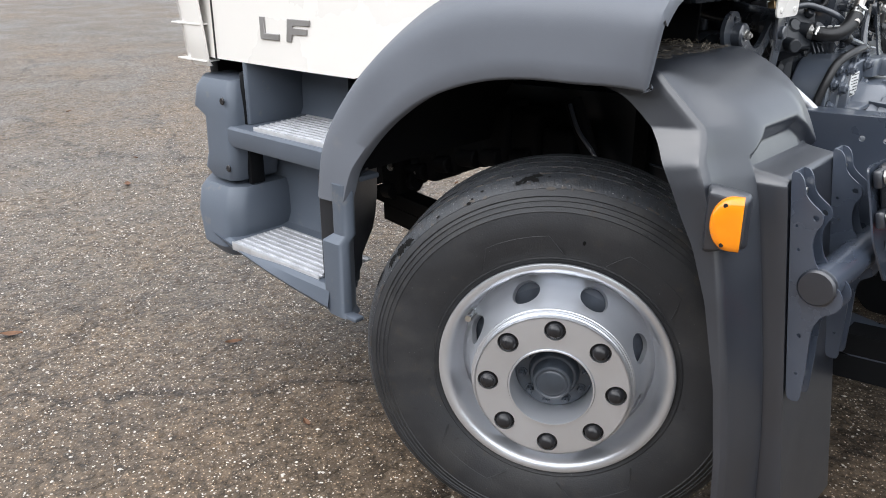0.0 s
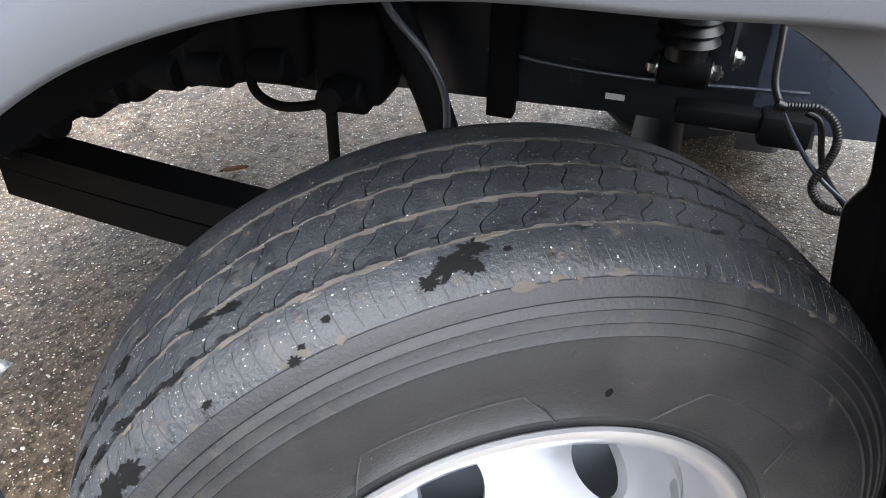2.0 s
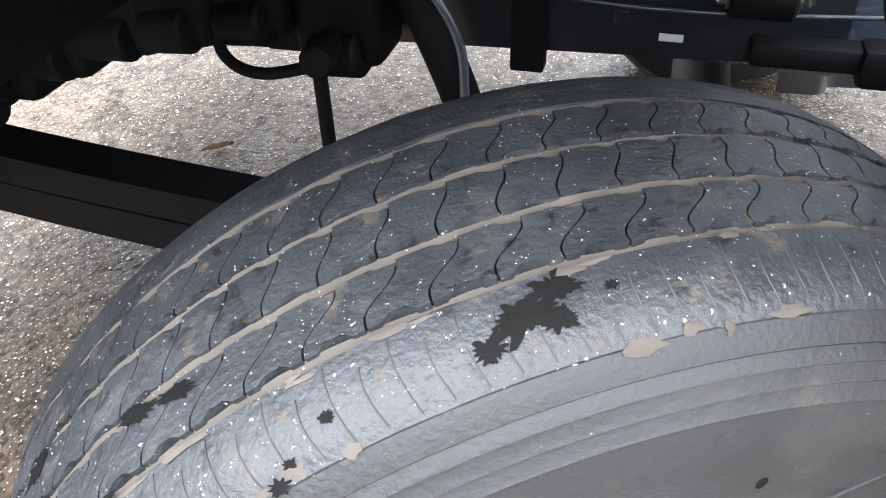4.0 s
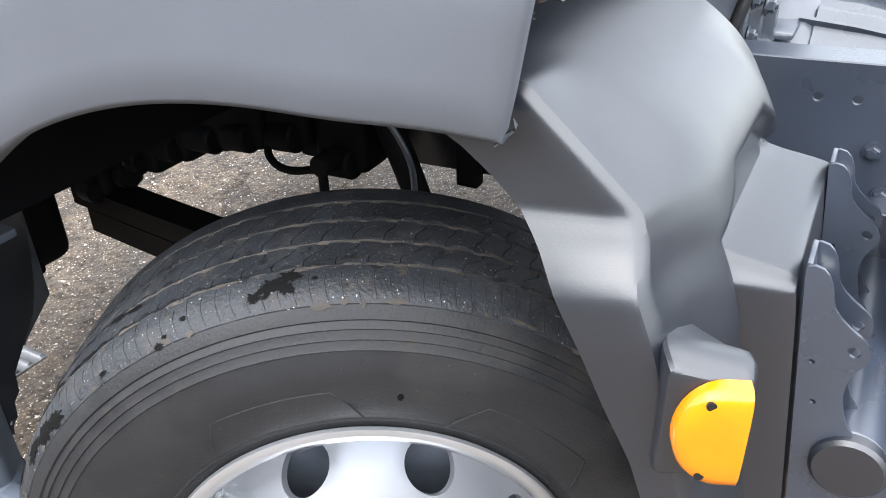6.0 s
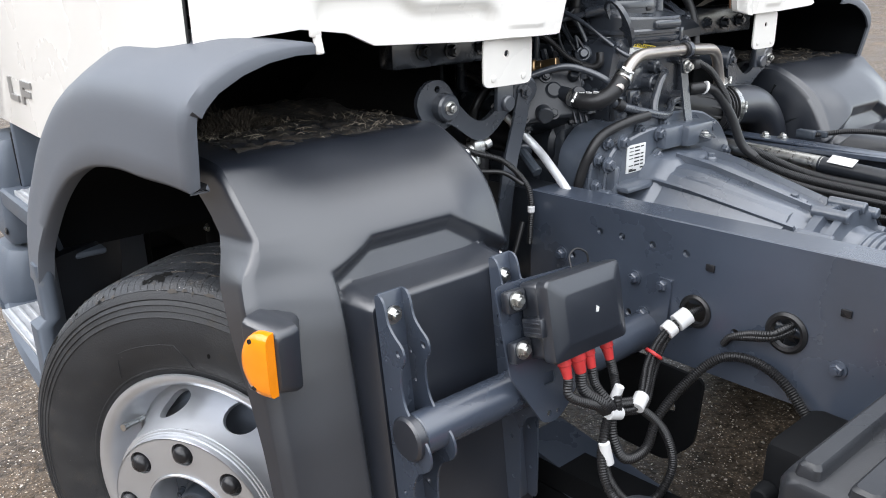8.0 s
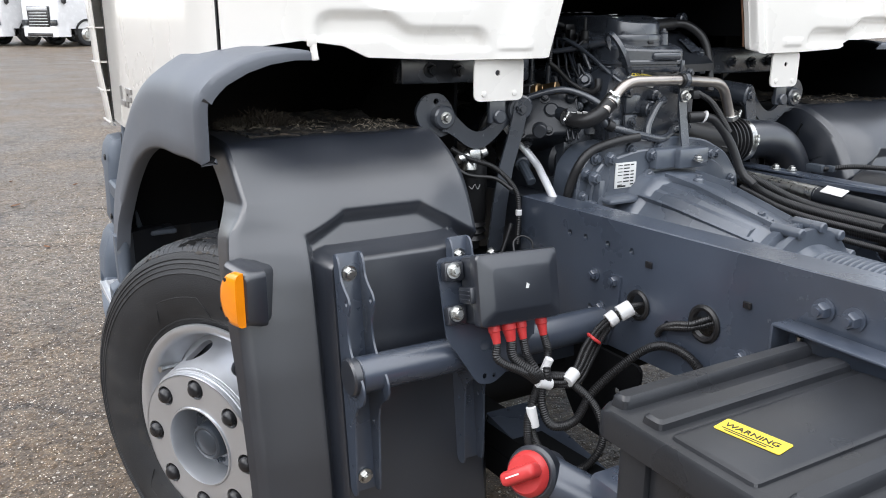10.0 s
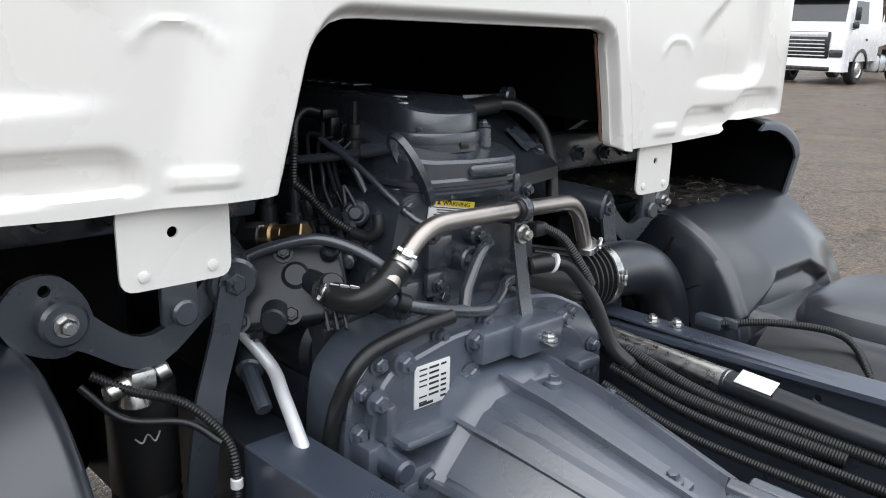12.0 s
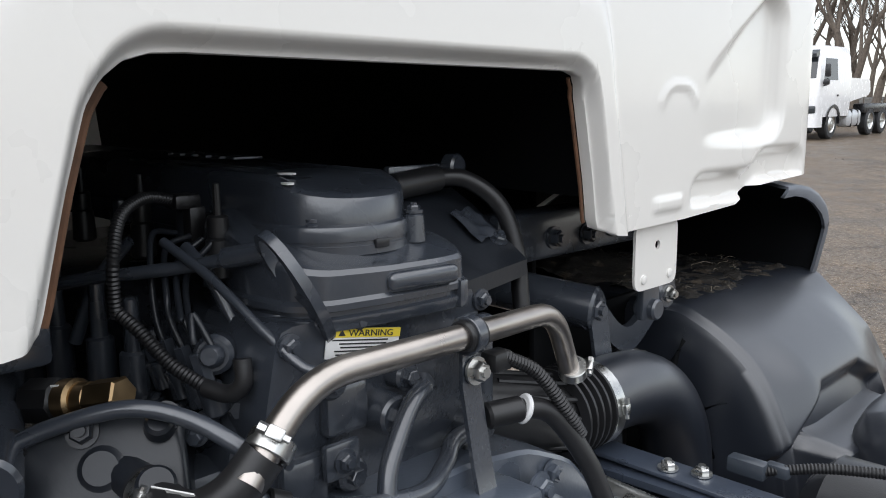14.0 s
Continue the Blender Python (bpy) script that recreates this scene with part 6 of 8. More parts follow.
pipe("wiring_sleeve", [(-0.085, -0.150, 1.350), (-0.065, -0.190, 1.357), (-0.035, -0.228, 1.345), (-0.005, -0.250, 1.312), (-0.005, -0.252, 1.28), (-0.008, -0.250, 1.255)], 0.0052, M_RUBBER, engine, "black corrugated injector harness", ribs=0.0012)
pipe("wiring_sleeve", [(-0.008, -0.250, 1.260), (0.012, -0.240, 1.245), (0.045, -0.225, 1.215), (0.080, -0.208, 1.197)], 0.0056, M_RUBBER, engine, "black corrugated injector harness", ribs=0.0012)
pipe("wiring_elbow", [(0.076, -0.209, 1.197), (0.098, -0.198, 1.194), (0.109, -0.190, 1.205), (0.106, -0.188, 1.226)], 0.0085, M_RUBBER, engine)
bm = mesh()
box(bm, (-0.085, -0.140, 1.348), (0.030, 0.030, 0.016), 0.004)
box(bm, (-0.080, -0.130, 1.318), (0.020, 0.020, 0.05), 0.004)
part("connector", bm, M_RUBBER, engine)
bm = mesh()
cyl(bm, (0.03, -0.165, 1.215), (0.066, -0.195, 1.222), 0.021, 0.019, 20, 0.004)
cyl(bm, (0.066, -0.195, 1.222), (0.074, -0.203, 1.224), 0.012, 0.010, 12, 0.002)
part("sensor", bm, M_ENGINE, engine)
for x in (-0.008, -0.185, -0.365, -0.525):
    bm = mesh()
    cyl(bm, (x, -0.142, 1.275), (x, -0.142, 1.318), 0.015, 0.013, 16, 0.003)
    cyl(bm, (x, -0.142, 1.316), (x, -0.142, 1.340), 0.011, 0.011, 16, 0.002)
    cyl(bm, (x, -0.142, 1.338), (x, -0.142, 1.372), 0.0042, 0.0035, 10, 0.001)
    part("injector_cap", bm, M_RUBBER, engine)
for k, x in enumerate((-0.055, -0.015, 0.020, 0.050)):
    pipe("injection_line", [(x - 0.03 - 0.008 * k, -0.150, 1.315), (x - 0.02 - 0.012 * k, -0.180, 1.318 - 0.012 * k), (x + 0.01, -0.198 - 0.004 * k, 1.285 - 0.016 * k), (x + 0.028 - 0.010 * k, -0.203, 1.235 + 0.008 * k), (x + 0.045 - 0.006 * k, -0.194, 1.19 + 0.01 * k)], 0.0032, M_BLACKST, engine, "thin steel injection line")
    bm = mesh()
    cyl(bm, (x + 0.006, -0.205, 1.225), (x + 0.012, -0.199, 1.195), 0.0085, 0.0085, 6, 0.001)
    cyl(bm, (x + 0.012, -0.199, 1.195), (x + 0.016, -0.192, 1.165), 0.012, 0.012, 14, 0.002)
    part("line_nut", bm, M_ENGINE, engine)
for x, y, z, r in ((0.062, -0.165, 1.165, 0.016), (0.085, -0.175, 1.125, 0.02), (0.02, -0.215, 1.145, 0.018), (0.07, -0.215, 1.155, 0.012), (-0.02, -0.225, 1.15, 0.014)):
    bm = mesh()
    cyl(bm, (x - 0.02, y + 0.02, z), (x + 0.016, y - 0.012, z + 0.004), r, r * 0.9, 18, 0.003)
    cyl(bm, (x + 0.014, y - 0.010, z + 0.004), (x + 0.024, y - 0.018, z + 0.005), r * 0.55, r * 0.55, 6, 0.001)
    part("banjo_bolt", bm, M_ENGINE, engine)
for x, y, z0, z1 in ((-0.06, -0.215, 1.15, 1.26), (-0.12, -0.225, 1.14, 1.28), (-0.20, -0.24, 1.12, 1.30), (-0.30, -0.24, 1.10, 1.28)):
    bm = mesh()
    cyl(bm, (x, y, z0), (x, y, z0 + 0.5 * (z1 - z0)), 0.016, 0.014, 16, 0.003)
    cyl(bm, (x, y, z0 + 0.45 * (z1 - z0)), (x, y, z1), 0.009, 0.008, 12, 0.002)
    part("fuel_connector", bm, M_ENGINE, engine)
# air compressor
bm = mesh()
cm = axes((0.035, -0.288, 1.102), (0.5, 0.85, 0.1), (-0.4, 0.2, 0.85))
box(bm, (0, 0.012, 0), (0.15, 0.100, 0.12), 0.014, cm, 3)
cyl(bm, (-0.20, -0.23, 1.03), (0.05, -0.22, 1.02), 0.06, 0.06, 32, 0.01)
comp = part("compressor", bm, M_BLACKST, truck, "dark cast air compressor beside the engine", angle=40)
bm = mesh()
box(bm, (0, 0.013, 0.060), (0.158, 0.106, 0.016), 0.008, cm, 3)
part("compressor_head", bm, M_BLACKST, comp, angle=40)
for p, q, r in (((0.012, 0.022, 0.066), (0.012, 0.022, 0.073), 0.019), ((-0.020, -0.022, 0.060), (-0.024, -0.040, 0.094), 0.019), ((0.060, 0.045, 0.066), (0.062, 0.050, 0.082), 0.013), ((0.050, -0.010, 0.066), (0.058, 0.0, 0.10), 0.018)):
    bm = mesh()
    cyl(bm, cm @ Vector(p), cm @ Vector(q), r, r * 0.9, 20, 0.003)
    part("plug", bm, M_BLACKST, comp)
for k in range(3):
    bm = mesh()
    box(bm, (0.045 + 0.012 * k, -0.045, 0.068), (0.005, 0.03, 0.012), 0.002, cm)
    part("fin", bm, M_BLACKST, comp)
bolts(comp, M_BLACKST, [(cm @ Vector((x, y, 0.068)), cm.col[2].xyz) for x in (-0.066, 0.0, 0.066) for y in (-0.030, 0.054)], 0.010, 0.010)
bolts(comp, M_BLACKST, [(cm @ Vector((x, -0.038, z)), -cm.col[1].xyz) for x in (-0.05, 0.05) for z in (-0.04, 0.03)], 0.010, 0.012)
bm = mesh()
cyl(bm, (0.08, -0.29, 1.146), (0.125, -0.286, 1.140), 0.017, 0.017, 16, 0.003)
part("hose_nozzle", bm, M_BLACKST, comp)
bm = mesh()
cyl(bm, (0.004, -0.307, 1.1925), (0.022, -0.2985, 1.196), 0.0190, 0.0190, 24, 0.003)
cyl(bm, (0.020, -0.2995, 1.1955), (0.036, -0.292, 1.1985), 0.0150, 0.0150, 24, 0.002)
cyl(bm, (0.034, -0.293, 1.198), (0.066, -0.278, 1.206), 0.0165, 0.0165, 6, 0.002)
cyl(bm, (0.048, -0.287, 1.198), (0.052, -0.284, 1.15), 0.013, 0.013, 16, 0.002)
part("brass_fitting", bm, M_BRASS, comp, "brass pipe fitting")
bm = mesh()
cyl(bm, (-0.030, -0.322, 1.187), (0.006, -0.306, 1.193), 0.0215, 0.021, 8, 0.003)
part("fitting_collar", bm, M_RUBBER, comp)
bm = mesh()
box(bm, (0, 0, 0), (0.034, 0.006, 0.003), 0.001, axes((-0.002, -0.318, 1.206), (0.9, 0.4, 0.15), (0.2, -0.5, 0.3)))
part("paint_mark", bm, M_LABEL, comp)
pipe("air_pipe", [(-0.025, -0.318, 1.188), (-0.04, -0.344, 1.176), (-0.05, -0.378, 1.155), (-0.06, -0.41, 1.11), (-0.07, -0.42, 1.03)], 0.011, M_RUBBER, truck, "black air pipe")
pipe("air_pipe", [(0.035, -0.362, 1.176), (0.055, -0.332, 1.190), (0.091, -0.288, 1.203), (0.122, -0.253, 1.194), (0.158, -0.229, 1.175), (0.178, -0.205, 1.145)], 0.0075, M_ENGINE, truck, "dark painted air pipe over the compressor")
pipe("pipe_elbow", [(0.040, -0.356, 1.180), (0.028, -0.370, 1.168), (0.024, -0.366, 1.145), (0.028, -0.350, 1.12)], 0.012, M_RUBBER, truck, "black ribbed pipe elbow", ribs=0.001)
# steel coolant pipe and rubber hose
pipe("steel_pipe", [(0.204, -0.246, 1.160), (0.190, -0.176, 1.224), (0.189, 0.012, 1.222), (0.155, 0.196, 1.208), (0.137, 0.258, 1.108)], 0.0130, M_STEEL, truck, "bare brownish steel coolant pipe", seg=24, soft=False, rad=0.045)
pipe("rubber_hose", [(0.199, -0.226, 1.178), (0.193, -0.250, 1.152), (0.175, -0.272, 1.136), (0.148, -0.282, 1.134), (0.110, -0.286, 1.142)], 0.0185, M_RUBBER, truck, "thick black rubber coolant hose", seg=22)
for i in range(3):
    bm = mesh()
    box(bm, (0, 0, 0), (0.012, 0.006, 0.0012), 0.0, axes((0.176 - 0.016 * i, -0.280 - 0.004 * i, 1.155 - 0.002 * i), (-0.8, -0.55, 0.1), (0.3, -0.5, 0.8)))
    part("hose_print", bm, M_LABEL, truck)


def clamp(a, b, r, parent, worm=(0, 0, 1)):
    """A worm-drive hose clamp: band and screw housing."""
    a, b = Vector(a), Vector(b)
    bm = mesh()
    cyl(bm, a, b, r, r, 32, 0.001)
    w = Vector(worm).normalized()
    c = (a + b) / 2 + w * (r + 0.004)
    d = (b - a).normalized()
    t = d.cross(w)
    box(bm, (0, 0, 0), (0.015, 0.011, 0.008), 0.0025, axes(c, t, d))
    cyl(bm, c - t * 0.008, c - t * 0.015, 0.0045, 0.0045, 6)
    cyl(bm, c + t * 0.007, c + t * 0.013, 0.003, 0.003, 8)
    part("hose_clamp", bm, M_ZINC, parent, "bright steel hose clamp", angle=40)


clamp((0.1975, -0.224, 1.176), (0.1950, -0.213, 1.187), 0.0200, truck, (0.6, -0.2, 0.6))
clamp((0.126, -0.2845, 1.138), (0.113, -0.286, 1.141), 0.0200, truck, (0.6, -0.6, 0.2))
clamp((0.142, 0.253, 1.124), (0.138, 0.260, 1.111), 0.0185, truck, (0.7, 0.3, 0.2))
# hanger of the steel pipe
bm = mesh()
cyl(bm, (0.190, 0.004, 1.2220), (0.187, 0.028, 1.2215), 0.0165, 0.0190, 28, 0.002)
part("pipe_cushion", bm, M_RUBBER, truck)
bm = mesh()
cyl(bm, (0.189, 0.010, 1.2218), (0.1875, 0.023, 1.2216), 0.0200, 0.0205, 28, 0.001)
part("pipe_band", bm, M_ENGINE, truck, "painted steel pipe clamp")
bm = mesh()
pts = [(0.196, 1.225), (0.196, 1.180), (0.212, 1.10), (0.222, 1.060), (0.232, 1.046), (0.285, 1.040)]
loft(bm, [[Vector((x - 0.012, 0.012, z - 0.012)), Vector((x - 0.012, 0.038, z - 0.012)), Vector((x - 0.017, 0.038, z - 0.014)), Vector((x - 0.017, 0.012, z - 0.014))] for x, z in pts])
hang = part("pipe_hanger", bm, M_ENGINE, truck, "dark flat steel hanger strap")
bolts(hang, M_ZINC, [((0.186, 0.028, 1.182), (1, 0, 0.05))], 0.011, 0.013)
bolts(hang, M_ZINC, [((0.250, 0.026, 1.030), (0, 0, 1))], 0.010, 0.010)
bm = mesh()
box(bm, (0.231, 0.032, 1.0345), (0.006, 0.012, 0.001), 0)
part("paint_mark", bm, M_LABEL, hang)
# hard lines below the pipe
pipe("oil_pipe", [(0.178, -0.235, 1.14), (0.180, -0.211, 1.121), (0.195, -0.16, 1.105), (0.195, -0.06, 1.082), (0.17, 0.0, 1.085), (0.152, 0.033, 1.096), (0.153, 0.085, 1.102)], 0.0095, M_ENGINE, engine)
pipe("oil_pipe", [(0.150, -0.010, 1.172), (0.160, -0.018, 1.170), (0.172, -0.045, 1.165), (0.180, -0.070, 1.140), (0.188, -0.090, 1.115), (0.195, -0.099, 1.09)], 0.0095, M_ENGINE, engine)
sleeve("oil_pipe_collar", (0.179, -0.216, 1.125), (0.184, -0.198, 1.116), 0.0135, M_RUBBER, engine)
bm = mesh()
box(bm, (0.150, -0.116, 1.122), (0.010, 0.040, 0.036), 0.004)
tab = part("pipe_tab", bm, M_ENGINE, engine)
bolts(tab, M_ENGINE, [((0.155, -0.116, 1.122), (1, 0, 0))], 0.009, 0.009)
pipe("vent_hose", [(0.205, -0.135, 1.092), (0.20, -0.20, 1.085), (0.188, -0.262, 1.066), (0.18, -0.295, 1.03), (0.165, -0.312, 0.96), (0.155, -0.314, 0.86)], 0.011, M_RUBBER, truck, "black hose round the flywheel housing")
pipe("vent_hose", [(0.195, 0.075, 1.130), (0.21, 0.12, 1.118), (0.235, 0.155, 1.06), (0.26, 0.175, 0.99), (0.29, 0.19, 0.96)], 0.0115, M_RUBBER, truck, "black rubber heater hose")
pipe("vent_hose", [(0.19, 0.065, 1.19), (0.205, 0.105, 1.165), (0.225, 0.135, 1.115), (0.23, 0.15, 1.09)], 0.0068, M_RUBBER, truck, "black corrugated sleeve", ribs=0.0012)
pipe("vent_hose", [(0.283, 0.187, 0.966), (0.31, 0.20, 0.945), (0.38, 0.215, 0.925), (0.48, 0.228, 0.915), (0.62, 0.236, 0.91)], 0.0095, M_RUBBER, truck, "black corrugated heater hose sleeve", ribs=0.0014)
sleeve("hose_ring", (0.20, 0.085, 1.130), (0.202, 0.090, 1.128), 0.0165, M_TIE, truck, "white hose ring")
bm = mesh()
cyl(bm, (0.185, 0.045, 1.128), (0.200, 0.085, 1.130), 0.0145, 0.014, 14, 0.003)
part("quick_coupling", bm, M_RUBBER, truck)
bm = mesh()
box(bm, (0.185, 0.062, 1.185), (0.025, 0.030, 0.022), 0.006)
part("sensor", bm, M_RUBBER, engine)
# warning label on the gear case
bm = mesh()
lm = axes((0.1325, -0.116, 1.218), (0.08, 0.985, -0.168), (0.0, 0.168, 0.985))
lm = lm @ Matrix.Diagonal((0.80, 0.64, 1, 1))
box(bm, (0.05, 0.018, 0.0), (0.105, 0.046, 0.002), 0.0005, lm)
lab = part("warning_label", bm, M_LABEL, engine, "white and yellow warning label")
bm = mesh()
box(bm, (0.05, 0.034, 0.0012), (0.105, 0.014, 0.001), 0, lm)
part("label_head", bm, M_YELLOW, engine)
text_mesh("WARNING", 0.0135, lm @ Matrix.Translation((0.026, 0.0292, 0.002)), M_INK, engine)
bm = mesh()
plate(bm, [(0, 0), (0.010, 0), (0.005, 0.009)], [], lm @ Matrix.Translation((0.012, 0.0295, 0.0018)), 0.0004)
part("warning_triangle", bm, M_INK, engine)
for i in range(5):
    bm = mesh()
    box(bm, (0.045 + 0.004 * (i % 2), 0.023 - 0.0055 * i, 0.0013), (0.080 - 0.012 * (i % 3), 0.002, 0.0006), 0, lm)
    part("print_line", bm, M_INK, engine)

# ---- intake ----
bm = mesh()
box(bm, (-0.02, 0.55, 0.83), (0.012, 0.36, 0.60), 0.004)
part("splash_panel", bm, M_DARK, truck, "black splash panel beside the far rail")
bm = mesh()
path = smooth_path([(0.06, 0.14, 1.075), (0.08, 0.20, 1.06), (0.098, 0.275, 1.045), (0.103, 0.32, 1.041)], 6)
tube(bm, path, 0.050, 32)
bel = part("intake_bellows", bm, M_RUBBER, truck, "black rubber intake bellows with ribs", angle=60)
for k in range(5):
    bm = mesh()
    lathe(bm, [(0.0, 0.050), (0.003, 0.0625), (0.007, 0.0625), (0.010, 0.050)], axes((0.1015, 0.262 + 0.0145 * k, 1.0435), (1, 0, 0), (0, -1, 0)), 36)
    part("ring_rib", bm, M_RUBBER, bel)
for k in range(7):
    a = radians(-75 + 27 * k)
    bm = mesh()
    tube(bm, [Vector((0.070 + 0.052 * math.cos(a) * 0.8, 0.17, 1.067 + 0.052 * math.sin(a))), Vector((0.099 + 0.052 * math.cos(a), 0.270, 1.046 + 0.052 * math.sin(a)))], 0.004, 8)
    part("rib", bm, M_RUBBER, bel)
bm = mesh()
tube(bm, smooth_path([(0.103, 0.32, 1.041), (0.105, 0.40, 1.042), (0.108, 0.475, 1.03), (0.110, 0.535, 0.99), (0.112, 0.575, 0.92), (0.115, 0.585, 0.82)], 8), 0.054, 36)
part("intake_elbow", bm, M_BLACKPL, truck, "black plastic intake elbow", angle=60)
clamp((0.103, 0.332, 1.041), (0.104, 0.352, 1.041), 0.0595, truck, (0.85, 0, 0.1))
bm = mesh()
cyl(bm, (0.34, 0.535, 0.875), (0.95, 0.545, 0.875), 0.105, 0.105, 40, 0.03)
box(bm, (0.66, 0.54, 0.82), (0.30, 0.22, 0.20), 0.04)
part("air_filter", bm, M_BOX, truck, "black plastic air filter housing beside the far rail")
bm = mesh()
tube(bm, [Vector((-0.06, 0.320, 0.955)), Vector((0.1, 0.292, 0.953)), Vector((0.42, 0.276, 0.948))], 0.019, 24, 0.0012, 0.006)
part("exhaust_flex", bm, M_ZINC, truck, "steel flexible exhaust pipe", angle=60)
bm = mesh()
tube(bm, [Vector((0.41, 0.276, 0.948)), Vector((0.60, 0.277, 0.938)), Vector((1.3, 0.285, 0.92))], 0.020, 24)
part("rail_pipe", bm, M_BLACKST, truck, "dark pipe along the far rail", angle=60)
bm = mesh()
box(bm, (0, 0, 0), (0.060, 0.030, 0.002), 0.0005, axes((0.465, 0.268, 0.9655), (1, 0, -0.05), (0, 0.9, 0.42)))
part("pipe_label", bm, M_LABEL, truck, "white label on the pipe")
for k, (y, z) in enumerate(((0.20, 0.90), (0.225, 0.885), (0.18, 0.875), (0.24, 0.92))):
    pipe("rail_cable", [(0.26, y - 0.02, z + 0.05), (0.40, y, z + 0.01), (0.60, y + 0.01, z), (0.9, y + 0.02, z - 0.005), (1.6, y + 0.02, z)], 0.0065 + 0.0025 * (k % 2), M_RUBBER, truck, "black corrugated cable along the rail", ribs=0.0012)
bm = mesh()
box(bm, (0.38, 0.365, 0.972), (0.9, 0.05, 0.006), 0.002)
part("rail_plate", bm, M_CHASSIS, truck)
bolts(truck, M_ZINC, [((0.22, 0.36, 0.976), (0, 0, 1)), ((0.26, 0.375, 0.976), (0, 0, 1))], 0.010, 0.010)
# black tank behind the far mudguard
bm = mesh()
loft(bm, [[Vector((x, y, z)) for x, y in rounded([(0.31 + q, 0.68 + q), (0.83 - q, 0.68 + q), (0.83 - q, 1.08 - q), (0.31 + q, 1.08 - q)], 0.13, 8)] for z, q in ((0.40, 0.02), (0.43, 0.0), (0.94, 0.0), (0.97, 0.012), (0.985, 0.04))])
tank = part("side_tank", bm, M_BLACKPL, truck, "black plastic tank on the far side", angle=40)
bm = mesh()
lathe(bm, [(0.0, 0.055), (0.003, 0.055), (0.004, 0.050), (0.002, 0.046), (0.002, 0)], axes((0.50, 0.97, 0.984), (1, 0, 0), (0, 0, -1)), 32)
part("tank_badge", bm, M_BLACKPL, tank)
pipe("sensor_cable", [(0.32, 0.42, 0.985), (0.40, 0.46, 1.0), (0.50, 0.50, 0.995), (0.56, 0.47, 0.95), (0.58, 0.45, 0.90)], 0.006, M_RUBBER, truck, "black corrugated sensor cable", ribs=0.001)
bm = mesh()
box(bm, (0.30, 0.42, 0.985), (0.05, 0.022, 0.022), 0.004)
box(bm, (0.335, 0.43, 0.988), (0.03, 0.016, 0.016), 0.003)
part("connector", bm, M_HUB, truck, "grey electrical connector")

